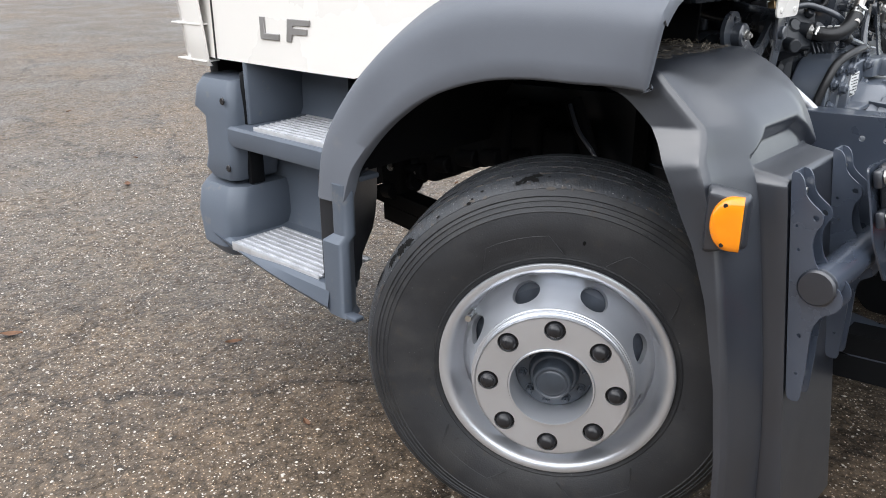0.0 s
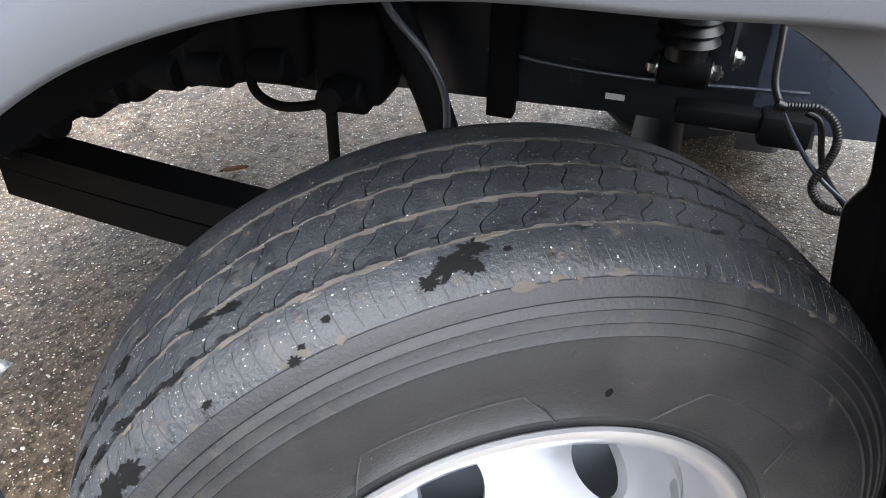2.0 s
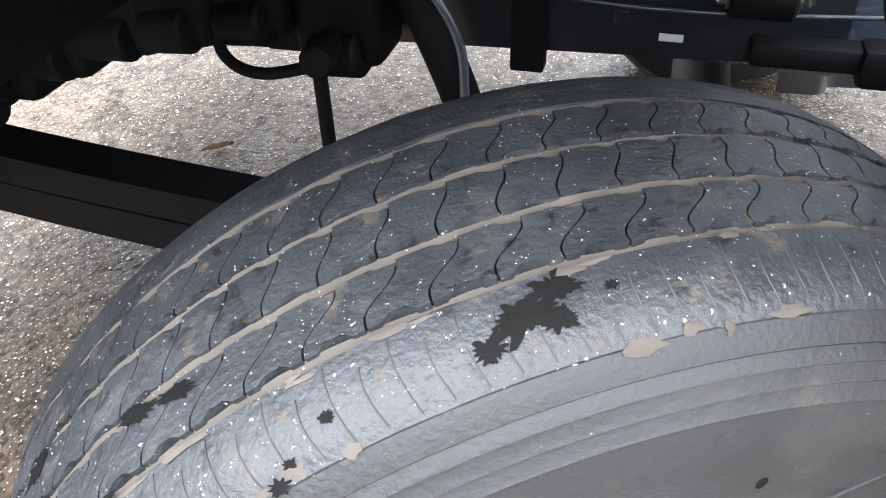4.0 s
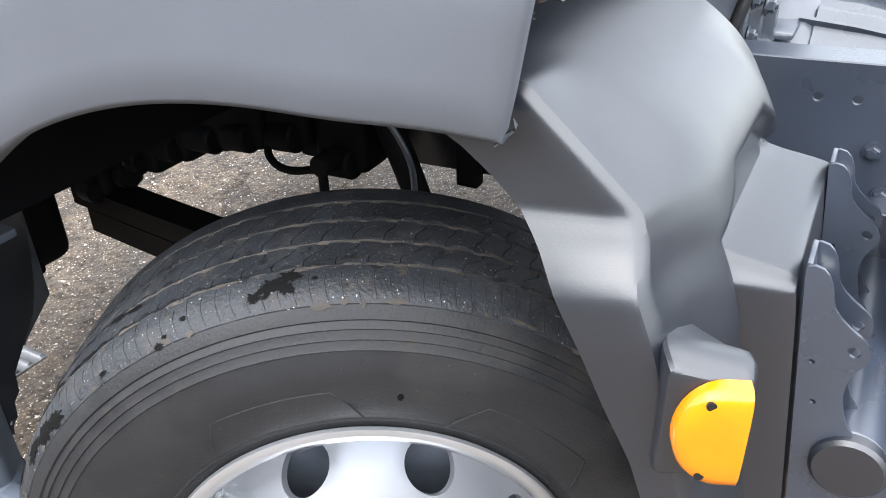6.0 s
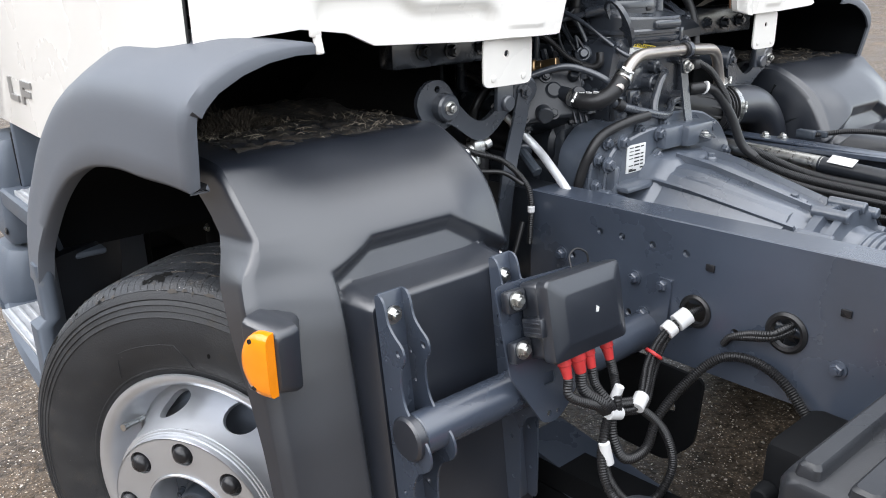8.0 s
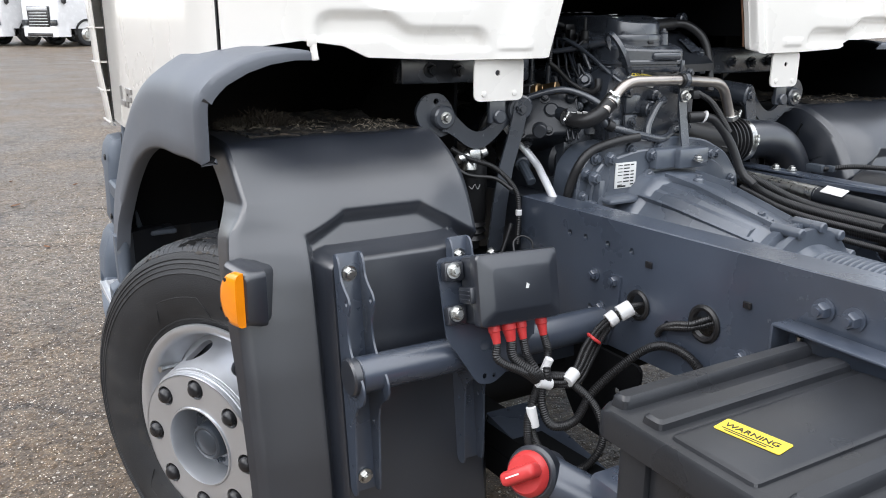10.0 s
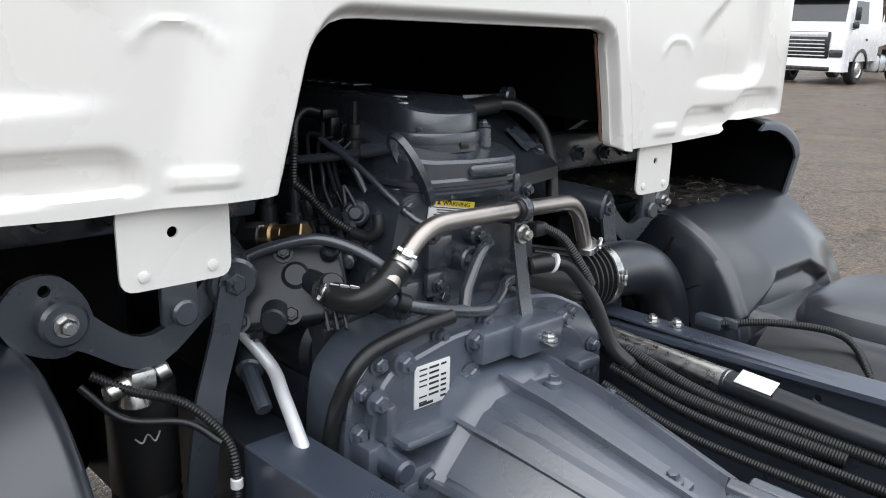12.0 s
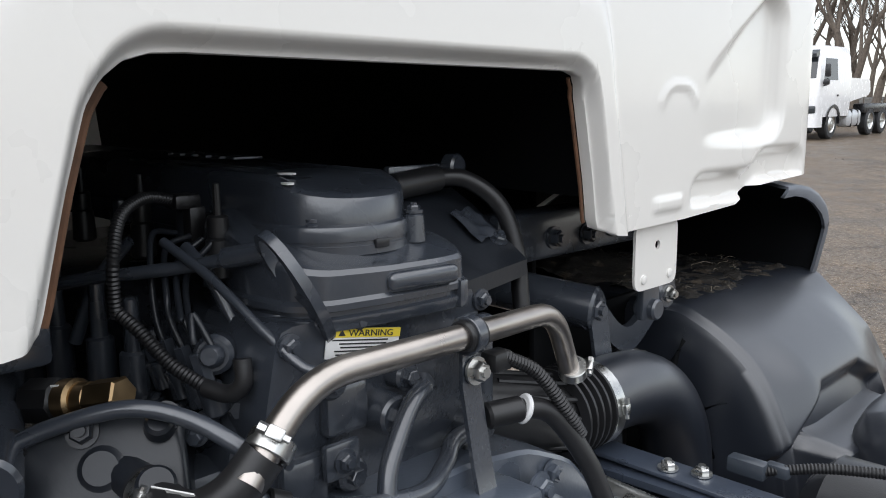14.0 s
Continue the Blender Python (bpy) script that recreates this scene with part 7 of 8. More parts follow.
# ---- cab suspension ----
def suspension(sg, oy):
    def P(x, y, z):
        return Vector((x - 0.016, sg * y + oy, z))
    bm = mesh()
    mm = Matrix(((0, 0, 1, 0.044), (sg, 0, 0, oy), (0, 1, 0, 0), (0, 0, 0, 1)))
    plate(bm, rounded([(0.640, 1.125), (0.655, 1.165), (0.63, 1.20), (0.585, 1.205), (0.555, 1.17), (0.545, 1.12), (0.59, 1.10)], 0.02, 3), [circle(0.60, 1.185, 0.007, 10)], mm, 0.010)
    arm = part("tilt_plate", bm, M_ENGINE, truck, "black painted cab tilt bracket", angle=40)
    bm = mesh()
    top, low = [], []
    for i in range(17):
        t = i / 16
        y = 0.590 - 0.205 * t
        z = 1.148 + 0.012 * t - 0.062 * math.sin(math.pi * min(1, t * 1.05)) ** 1.5
        w = 0.030 - 0.010 * math.sin(math.pi * t)
        top.append((y, z + w))
        low.append((y, z - w))
    plate(bm, top + low[::-1], [], Matrix(((0, 0, 1, 0.056), (sg, 0, 0, oy), (0, 1, 0, 0), (0, 0, 0, 1))), 0.012)
    part("tilt_arm", bm, M_ENGINE, arm, angle=50)
    for y, z, r in ((0.588, 1.150, 0.027), (0.386, 1.160, 0.032)):
        bm = mesh()
        cyl(bm, P(0.05, y, z), P(0.094, y, z), r, r, 28, 0.004)
        part("bush", bm, M_ENGINE, arm)
    bolts(arm, M_ZINC, [(P(0.094, 0.588, 1.150), (1, 0, 0))], 0.010, 0.012)
    bolts(arm, M_ENGINE, [(P(0.094, 0.386, 1.160), (1, 0, 0))], 0.015, 0.012)
    bm = mesh()
    pts = [(0.386, 1.160), (0.400, 1.10), (0.425, 1.02), (0.440, 0.93), (0.452, 0.82)]
    loft(bm, [[P(0.094, y - 0.020, z), P(0.094, y + 0.020, z), P(0.100, y + 0.020, z), P(0.100, y - 0.020, z)] for y, z in pts])
    part("link_bar", bm, M_ENGINE, arm, "dark flat steel link", angle=50)
    bolts(arm, M_ZINC, [(P(0.100, 0.462, 0.815), (1, 0, 0))], 0.012, 0.011)
    bm = mesh()
    lathe(bm, [(0.0, 0.0), (0.0, 0.030), (0.01, 0.044), (0.15, 0.044), (0.155, 0.040), (0.165, 0.044), (0.172, 0.037), (0.182, 0.044), (0.189, 0.037), (0.199, 0.044), (0.206, 0.030), (0.225, 0.028), (0.225, 0)], axes(P(0.035, 0.490, 1.045), (1, 0, 0), (0, 0, 1)), 36)
    sp = part("air_spring", bm, M_RUBBER, truck, "black cab air spring with a bellows foot", angle=40)
    bm = mesh()
    cyl(bm, P(0.066, 0.508, 1.020), P(0.066, 0.508, 1.052), 0.020, 0.017, 20, 0.003)
    box(bm, P(0.076, 0.505, 1.058), (0.032, 0.034, 0.030), 0.008)
    cyl(bm, P(0.078, 0.485, 1.060), P(0.082, 0.47, 1.066), 0.013, 0.012, 16, 0.002)
    cyl(bm, P(0.076, 0.52, 1.055), P(0.08, 0.548, 1.050), 0.013, 0.011, 16, 0.002)
    part("valve", bm, M_ZINC, sp, "bright zinc levelling valve", angle=40)
    if sg < 0:
        for k in range(1):
            bm = mesh()
            tube(bm, smooth_path([P(0.085, 0.52 + 0.006 * k, 0.985 - 0.06 * k), P(0.087, 0.512, 0.978 - 0.06 * k), P(0.088, 0.505, 0.988 - 0.06 * k), P(0.087, 0.496, 0.976 - 0.06 * k), P(0.084, 0.488, 0.986 - 0.06 * k)], 4), 0.0012, 6)
            part("chalk_mark", bm, M_CHALK, sp, "white chalk mark")
        pipe("air_line", [P(0.07, 0.56, 1.075), P(0.09, 0.52, 1.05), P(0.12, 0.47, 1.03), P(0.15, 0.435, 0.985), P(0.165, 0.430, 0.94), P(0.16, 0.428, 0.85)], 0.0055, M_RUBBER, truck, "black corrugated air line", ribs=0.001)
        pipe("air_line", [P(0.06, 0.57, 1.06), P(0.085, 0.53, 1.015), P(0.12, 0.47, 1.005), P(0.15, 0.44, 0.98)], 0.005, M_RUBBER, truck, "thin black air line")
        sleeve("tape_wrap", P(0.165, 0.430, 0.935), P(0.165, 0.430, 0.92), 0.0078, M_TIE, truck)
    bm = mesh()
    box(bm, P(-0.03, 0.47, 1.255), (0.05, 0.36, 0.075), 0.008)
    cyl(bm, P(-0.14, 0.31, 1.19), P(0.098, 0.386, 1.162), 0.031, 0.031, 28, 0.004)
    part("cab_beam", bm, M_ENGINE, truck, "black cab cross beam", angle=40)
    bolts(arm, M_ENGINE, [(P(-0.004, 0.415, 1.250), (1, 0, 0)), (P(-0.004, 0.50, 1.247), (1, 0, 0)), (P(-0.004, 0.575, 1.25), (1, 0, 0))], 0.013, 0.016)


suspension(-1, -0.012)
suspension(1, 0.006)
pipe("silver_rod", [(-0.035, -0.375, 1.118), (0.016, -0.364, 1.080), (0.066, -0.340, 1.028), (0.112, -0.350, 1.003), (0.185, -0.366, 0.955), (0.245, -0.378, 0.90)], 0.0095, M_ROD, truck, "bright bare metal rod")
bm = mesh()
cyl(bm, (0.04, -0.36, 1.02), (0.10, -0.372, 0.985), 0.012, 0.012, 10, 0.002)
cyl(bm, (0.0, -0.33, 1.035), (0.045, -0.36, 1.018), 0.020, 0.020, 14, 0.003)
part("pipe_union", bm, M_HUB, truck, "dull metal pipe union")


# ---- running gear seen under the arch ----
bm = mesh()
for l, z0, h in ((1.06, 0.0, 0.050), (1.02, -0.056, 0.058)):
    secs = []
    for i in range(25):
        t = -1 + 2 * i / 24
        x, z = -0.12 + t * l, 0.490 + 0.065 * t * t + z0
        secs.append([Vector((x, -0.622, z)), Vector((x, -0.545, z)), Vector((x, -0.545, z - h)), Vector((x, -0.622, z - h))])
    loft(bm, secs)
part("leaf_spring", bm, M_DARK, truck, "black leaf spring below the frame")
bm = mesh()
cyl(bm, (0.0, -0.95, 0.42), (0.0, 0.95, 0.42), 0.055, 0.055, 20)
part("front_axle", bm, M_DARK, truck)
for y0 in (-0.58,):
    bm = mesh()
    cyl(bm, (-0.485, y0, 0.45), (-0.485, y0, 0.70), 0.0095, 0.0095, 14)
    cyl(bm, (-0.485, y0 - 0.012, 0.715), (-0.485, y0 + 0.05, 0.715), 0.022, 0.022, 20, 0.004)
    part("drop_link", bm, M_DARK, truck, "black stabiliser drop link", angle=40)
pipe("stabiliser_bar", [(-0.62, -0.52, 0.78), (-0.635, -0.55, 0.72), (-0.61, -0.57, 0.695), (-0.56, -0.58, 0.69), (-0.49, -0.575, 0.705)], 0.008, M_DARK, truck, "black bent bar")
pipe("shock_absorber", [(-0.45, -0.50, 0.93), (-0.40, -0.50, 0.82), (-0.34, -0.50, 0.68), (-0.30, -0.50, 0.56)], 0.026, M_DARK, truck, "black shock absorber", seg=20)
pipe("brake_line", [(-0.44, -0.53, 0.92), (-0.40, -0.54, 0.85), (-0.345, -0.54, 0.79), (-0.315, -0.54, 0.73), (-0.31, -0.54, 0.66)], 0.006, M_CHASSIS, truck, "dark brake line")
bm = mesh()
cyl(bm, (-0.015, -0.465, 0.788), (0.058, -0.465, 0.788), 0.026, 0.026, 24, 0.004)
box(bm, (0.02, -0.44, 0.788), (0.05, 0.05, 0.045), 0.006)
bush = part("spring_bush", bm, M_DARK, truck, "black bushing on the frame")
bolts(bush, M_ZINC, [((0.058, -0.465, 0.788), (1, 0, 0)), ((-0.015, -0.465, 0.788), (-1, 0, 0))], 0.012, 0.014)
bm = mesh()
box(bm, (-0.072, -0.4245, 0.713), (0.030, 0.002, 0.010), 0.0005)
part("rail_label", bm, M_LABEL, truck, "small white label on the frame")
pipe("rail_wire", [(-0.28, -0.426, 0.765), (-0.15, -0.427, 0.752), (0.0, -0.427, 0.750), (0.12, -0.43, 0.757), (0.20, -0.44, 0.765)], 0.003, M_CHASSIS, truck)
for x, z in ((-0.135, 0.758), (-0.135, 0.735)):
    bm = mesh()
    box(bm, (x, -0.423, z), (0.020, 0.004, 0.016), 0.001)
    part("clip", bm, M_NUT, left_rail)
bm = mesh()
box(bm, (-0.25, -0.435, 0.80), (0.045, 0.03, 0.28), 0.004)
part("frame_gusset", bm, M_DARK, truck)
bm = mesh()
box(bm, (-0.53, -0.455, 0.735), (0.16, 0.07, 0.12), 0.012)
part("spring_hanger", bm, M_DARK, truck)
bm = mesh()
plate(bm, rounded([(0.345, 0.70), (0.585, 0.70), (0.575, 0.56), (0.52, 0.50), (0.40, 0.50), (0.35, 0.56)], 0.02, 3), [circle(0.40, 0.60, 0.012, 12), circle(0.52, 0.62, 0.012, 12)], Matrix(((1, 0, 0, 0), (0, 0, -1, -0.436), (0, 1, 0, 0), (0, 0, 0, 1))), 0.008)
part("hanger_plate", bm, M_DARK, left_rail)
pipe("brake_hose", [(0.138, -0.455, 0.900), (0.140, -0.475, 0.850), (0.143, -0.500, 0.800), (0.155, -0.520, 0.775)], 0.0055, M_RUBBER, truck, "black brake hose")
pipe("brake_hose", [(0.155, -0.520, 0.775), (0.184, -0.525, 0.780), (0.204, -0.529, 0.782), (0.226, -0.534, 0.766), (0.235, -0.538, 0.738), (0.228, -0.542, 0.705), (0.219, -0.547, 0.679), (0.231, -0.551, 0.658), (0.249, -0.556, 0.649), (0.270, -0.560, 0.651)], 0.0055, M_RUBBER, truck, "black ribbed brake hose", ribs=0.001)
pipe("brake_hose", [(0.190, -0.515, 0.769), (0.210, -0.521, 0.759), (0.223, -0.528, 0.714), (0.237, -0.534, 0.684), (0.271, -0.540, 0.650)], 0.0045, M_RUBBER, truck, "black brake hose")
pipe("brake_hose", [(0.155, -0.520, 0.775), (0.188, -0.530, 0.729), (0.224, -0.540, 0.690), (0.268, -0.550, 0.660)], 0.0036, M_CHASSIS, truck, "dark thin brake line")
bm = mesh()
cyl(bm, (0.148, -0.521, 0.778), (0.163, -0.521, 0.774), 0.009, 0.008, 12, 0.002)
part("hose_clip", bm, M_NUT, truck, "bright hose clip")
bm = mesh()
box(bm, (0.085, -0.445, 0.716), (0.13, 0.04, 0.03), 0.006)
box(bm, (0.178, -0.450, 0.712), (0.075, 0.05, 0.05), 0.010)
part("rail_bracket", bm, M_DARK, truck)
# plain lumps for engine bottom, steering gear and front mounts, arch shade in their colour
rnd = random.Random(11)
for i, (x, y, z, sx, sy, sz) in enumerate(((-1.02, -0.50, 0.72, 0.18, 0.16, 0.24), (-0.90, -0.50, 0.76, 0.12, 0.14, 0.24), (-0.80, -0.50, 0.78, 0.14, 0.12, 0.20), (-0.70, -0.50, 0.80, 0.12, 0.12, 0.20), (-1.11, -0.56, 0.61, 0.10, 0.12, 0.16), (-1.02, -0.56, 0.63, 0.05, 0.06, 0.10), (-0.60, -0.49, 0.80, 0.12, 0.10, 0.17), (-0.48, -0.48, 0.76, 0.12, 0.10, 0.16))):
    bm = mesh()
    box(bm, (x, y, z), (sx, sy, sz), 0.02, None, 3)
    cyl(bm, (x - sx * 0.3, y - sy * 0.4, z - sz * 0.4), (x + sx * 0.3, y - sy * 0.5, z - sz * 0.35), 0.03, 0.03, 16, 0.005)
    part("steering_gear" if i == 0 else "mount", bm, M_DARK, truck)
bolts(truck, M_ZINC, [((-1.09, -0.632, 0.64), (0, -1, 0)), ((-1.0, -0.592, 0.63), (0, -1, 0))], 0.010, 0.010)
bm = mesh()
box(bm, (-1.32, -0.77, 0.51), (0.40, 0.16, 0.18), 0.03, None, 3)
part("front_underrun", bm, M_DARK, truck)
# silencer and axle parts further back below the frame
bm = mesh()
cyl(bm, (0.80, -0.25, 0.50), (0.80, 0.40, 0.50), 0.15, 0.15, 32, 0.02)
part("silencer", bm, M_DARK, truck)
bm = mesh()
loft(bm, [[Vector((x, -0.62, z + 0.02)), Vector((x, -0.50, z + 0.02)), Vector((x, -0.50, z - 0.03)), Vector((x, -0.62, z - 0.03))] for x, z in ((0.30, 0.50), (0.60, 0.46), (0.90, 0.44), (1.00, 0.44))])
part("leaf_end", bm, M_CHASSIS, truck, "dark painted spring end")
bm = mesh()
box(bm, (0.88, -0.52, 0.66), (0.20, 0.16, 0.16), 0.02)
for k in range(4):
    cyl(bm, (0.80 + 0.05 * k, -0.60, 0.66), (0.80 + 0.05 * k, -0.63, 0.66), 0.018, 0.015, 12, 0.003)
part("valve_block", bm, M_DARK, truck, "black valve block below the frame")

# ---- leaf litter on the mudguards ----
M_LITTER = material("dry_leaf_litter", (0.135, 0.115, 0.088), 0.9, vary=0.6, vscale=40)
M_MOSS = material("dark_wet_dirt", (0.020, 0.017, 0.014), 0.85, vary=0.5, vscale=30, grain=0.004, scale=110, bump=1.0, spots=[((0.11, 0.085, 0.06), 26, 0.54, 0.70, 0.95), ((0.25, 0.21, 0.16), 150, 0.64, 0.70, 0.9)])
def mud_top(x, sg):
    """Height of the mudguard's top surface."""
    return lerp_table([(a, z) for _, a, z in MUD_IN], x + (0.014 if sg > 0 else 0.0))[0] - (0.006 if sg > 0 else 0.0)


for sg, oy, n in ((-1, 0.0, 760), (1, 0.01, 380)):
    bm = mesh()
    rows = []
    for i in range(80):
        x = -0.42 + 0.515 * i / 79
        row = []
        for j in range(80):
            y = 0.665 + 0.385 * j / 79
            thin = step(0.095, 0.06, x + 0.02 * noise.noise(Vector((y * 14, 2, 0))))
            z = mud_top(x, sg) - 0.004 + thin * (0.005 + 0.008 * noise.noise(Vector((x * 22, y * 22, 3))) + 0.005 * noise.noise(Vector((x * 60, y * 60, 7)))) + 0.02 * step(-0.12, -0.26, x) * step(1.0, 0.85, y) 
            row.append(Vector((x, sg * y + oy, z)))
        rows.append(row)
    grid(bm, rows)
    tagged(part("dirt_layer", bm, M_MOSS, None, "thin dark wet dirt on the mudguard top", angle=80), category="dirt", kind="stuff")
    bm = mesh()
    rnd = random.Random(21 + sg)
    for i in range(n):
        x, y = rnd.uniform(-0.40, 0.095), rnd.uniform(0.66, 1.06)
        if noise.noise(Vector((x * 9, y * 9, 1))) < -0.15 + 0.5 * rnd.random():
            continue
        a, l = rnd.uniform(0, math.tau), rnd.uniform(0.004, 0.022) if rnd.random() < 0.97 else rnd.uniform(0.03, 0.045)
        z = mud_top(x, sg) + 0.003 + rnd.uniform(0, 0.005)
        p = Vector((x, sg * y + oy, z))
        q = Vector((math.cos(a), math.sin(a), 0)) * l
        w = Vector((-math.sin(a), math.cos(a), 0)) * (0.00038 if rnd.random() < 0.97 else 0.0016)
        bend = Vector((0, 0, rnd.uniform(0.001, 0.008))) + w.normalized() * rnd.uniform(-0.006, 0.006)
        pts = [p - q / 2, p + bend, p + q / 2]
        va = [bm.verts.new(c + w) for c in pts]
        vb = [bm.verts.new(c - w + Vector((0, 0, 0.0012))) for c in pts]
        stitch(bm, [va, vb], False)
    tagged(part("leaf_litter", bm, M_LITTER, None, "dry straw and leaf bits on the mudguard", angle=80), category="leaf litter", kind="stuff")

# clump of brown moss and fibres at the back of the near mudguard
bm = mesh()
rnd = random.Random(77)
for i in range(2600):
    v = rnd.random()
    y = -0.855 - 0.215 * v
    top = 0.052 * (1 - (2 * v - 1) ** 2 * 0.55) * (0.75 + 0.5 * noise.noise(Vector((v * 9, 3, 0))))
    p = Vector((-0.150 + 0.04 * (v - 0.5) + rnd.gauss(0, 0.022), y, 1.122))
    d = Vector((rnd.uniform(-0.6, 0.8), rnd.uniform(-0.8, 0.8), 1.0)).normalized() * top * rnd.uniform(0.6, 1.2)
    b = Vector((rnd.uniform(-1, 1), rnd.uniform(-1, 1), -0.4)) * 0.012
    w = Vector((rnd.uniform(-1, 1), rnd.uniform(-1, 1), 0)).normalized() * 0.0006
    pts = [p, p + d * 0.6 + b * 0.3, p + d + b]
    stitch(bm, [[bm.verts.new(c + w) for c in pts], [bm.verts.new(c - w) for c in pts]], False)
M_FIBRE = material("brown_moss_fibre", (0.050, 0.040, 0.030), 0.95, vary=0.7, vscale=60, spots=[((0.14, 0.115, 0.085), 70, 0.56, 0.66, 0.95)])
tagged(part("moss_clump", bm, M_FIBRE, None, "fuzzy clump of brown moss on the mudguard", angle=80), category="moss", kind="stuff")

# loose leaves on the ground
rnd = random.Random(5)
M_LEAF = material("brown_dead_leaf", (0.17, 0.085, 0.045), 0.8, vary=0.4, vscale=30)
for i in range(46):
    x, y = (rnd.uniform(-6, -0.9), rnd.uniform(-2.2, 1.5)) if i < 26 else (rnd.uniform(-8, 4), rnd.uniform(3, 22))
    if i == 0:
        x, y = -3.6, -0.39
    if i == 1:
        x, y = -0.84, -1.24
    bm = mesh()
    l = rnd.uniform(0.02, 0.045)
    rows = []
    for u in (-1, -0.5, 0, 0.5, 1):
        w = 0.45 * (1 - u * u) + 0.03
        rows.append([Vector((u * l, v * w * l, 0.004 + 0.006 * abs(v) + 0.004 * u * u)) for v in (-1, 0, 1)])
    grid(bm, rows)
    tagged(part("fallen_leaf", bm, M_LEAF, None, "brown dead leaf lying on the asphalt", m=YARD @ pose(x, y, 0.002, 0, 0, rnd.uniform(0, 360))), category="leaf", group="leaves on the yard")

# ---- white trucks across the yard ----
M_TRUCKW = material("white_truck_paint", (0.82, 0.82, 0.83), 0.25, coat=0.5, vary=0.03)


def far_truck():
    """A tractor unit facing -y, its front axle over the origin."""
    t = thing("parked_truck", "white tractor unit parked across the yard", "truck", "trucks parked across the yard")
    bm = mesh()
    secs = []
    for z, y0, y1, w in ((0.75, -1.32, 1.60, 1.22), (1.1, -1.38, 1.60, 1.24), (1.85, -1.36, 1.60, 1.24), (2.0, -1.32, 1.60, 1.23), (2.75, -1.08, 1.60, 1.15), (3.0, -0.85, 1.60, 1.05), (3.08, -0.5, 1.5, 0.95)):
        secs.append([Vector((x, y, z)) for x, y in rounded([(-w, y0), (w, y0), (w, y1), (-w, y1)], 0.14, 4)])
    loft(bm, secs)
    cab = part("cab", bm, M_TRUCKW, t, angle=40)
    bm = mesh()
    loft(bm, [[Vector((x, y, z)) for x, y in ((-1.12 * k, y0), (1.12 * k, y0), (1.12 * k, y0 + 0.05), (-1.12 * k, y0 + 0.05))] for z, y0, k in ((2.0, -1.335, 1.0), (2.72, -1.115, 0.95))])
    part("windscreen", bm, M_GLASS, cab, "dark windscreen")
    bm = mesh()
    loft(bm, [[Vector((x, y, z)) for y, z in ((-1.12, 2.74), (-1.36, 2.66), (-1.38, 2.78), (-1.08, 2.92))] for x in (-1.10, -1.04, 1.04, 1.10)])
    part("sun_visor", bm, M_GLASS, cab, "smoked sun visor")
    for sg in (-1, 1):
        bm = mesh()
        loft(bm, [[Vector((sg * (w - 0.03), y0, z)), Vector((sg * (w + 0.008), y0, z)), Vector((sg * (w + 0.008), 0.25, z)), Vector((sg * (w - 0.03), 0.25, z))] for z, w, y0 in ((1.95, 1.235, -0.95), (2.65, 1.165, -0.72))])
        part("side_window", bm, M_GLASS, cab)
        bm = mesh()
        box(bm, (sg * 1.38, -1.05, 2.25), (0.16, 0.14, 0.42), 0.04)
        box(bm, (sg * 1.36, -1.08, 1.88), (0.20, 0.14, 0.20), 0.05)
        tube(bm, [Vector((sg * 1.2, -1.0, 1.75)), Vector((sg * 1.36, -1.05, 1.78)), Vector((sg * 1.38, -1.05, 2.0))], 0.02, 8)
        part("mirror", bm, M_NUT, cab, "black wing mirror")
        bm = mesh()
        box(bm, (sg * 0.98, -1.40, 1.0), (0.42, 0.08, 0.24), 0.05)
        part("headlight", bm, M_GLASS, cab, "grey headlight")
        bm = mesh()
        box(bm, (sg * 1.255, 0.30, 1.45), (0.02, 0.16, 0.06), 0.01)
        part("door_handle", bm, M_NUT, cab)
        bm = mesh()
        rows = []
        for i in range(13):
            a = math.pi * i / 12
            rows.append([Vector((sg * 1.27, 0.66 * math.cos(a), 0.5 + 0.66 * math.sin(a))), Vector((sg * 1.27, 0.56 * math.cos(a), 0.5 + 0.56 * math.sin(a))), Vector((sg * 0.9, 0.56 * math.cos(a), 0.5 + 0.56 * math.sin(a)))])
        grid(bm, rows)
        part("wheel_arch", bm, M_NUT, cab)
    bm = mesh()
    loft(bm, [[Vector((x, y, z)) for x, y in rounded([(-1.22, -1.42), (1.22, -1.42), (1.24, -0.75), (-1.24, -0.75)], 0.16, 4)] for z in (0.42, 0.50, 0.86)])
    part("bumper", bm, M_TRUCKW, t, angle=40)
    bm = mesh()
    box(bm, (0, -1.40, 1.25), (1.50, 0.06, 0.86), 0.04)
    gr = part("grille", bm, M_NUT, cab, "black grille with chrome slats")
    for i in range(5):
        bm = mesh()
        box(bm, (0, -1.435, 0.92 + 0.12 * i), (1.30 - 0.03 * i, 0.02, 0.035), 0.006)
        part("slat", bm, M_ALU, gr)
    bm = mesh()
    box(bm, (0, -1.44, 1.58), (1.36, 0.03, 0.16), 0.02)
    part("name_bar", bm, M_ALU, gr, "plain bright bar")
    bm = mesh()
    box(bm, (0, -1.42, 0.50), (1.7, 0.05, 0.14), 0.02)
    part("lower_intake", bm, M_NUT, cab)
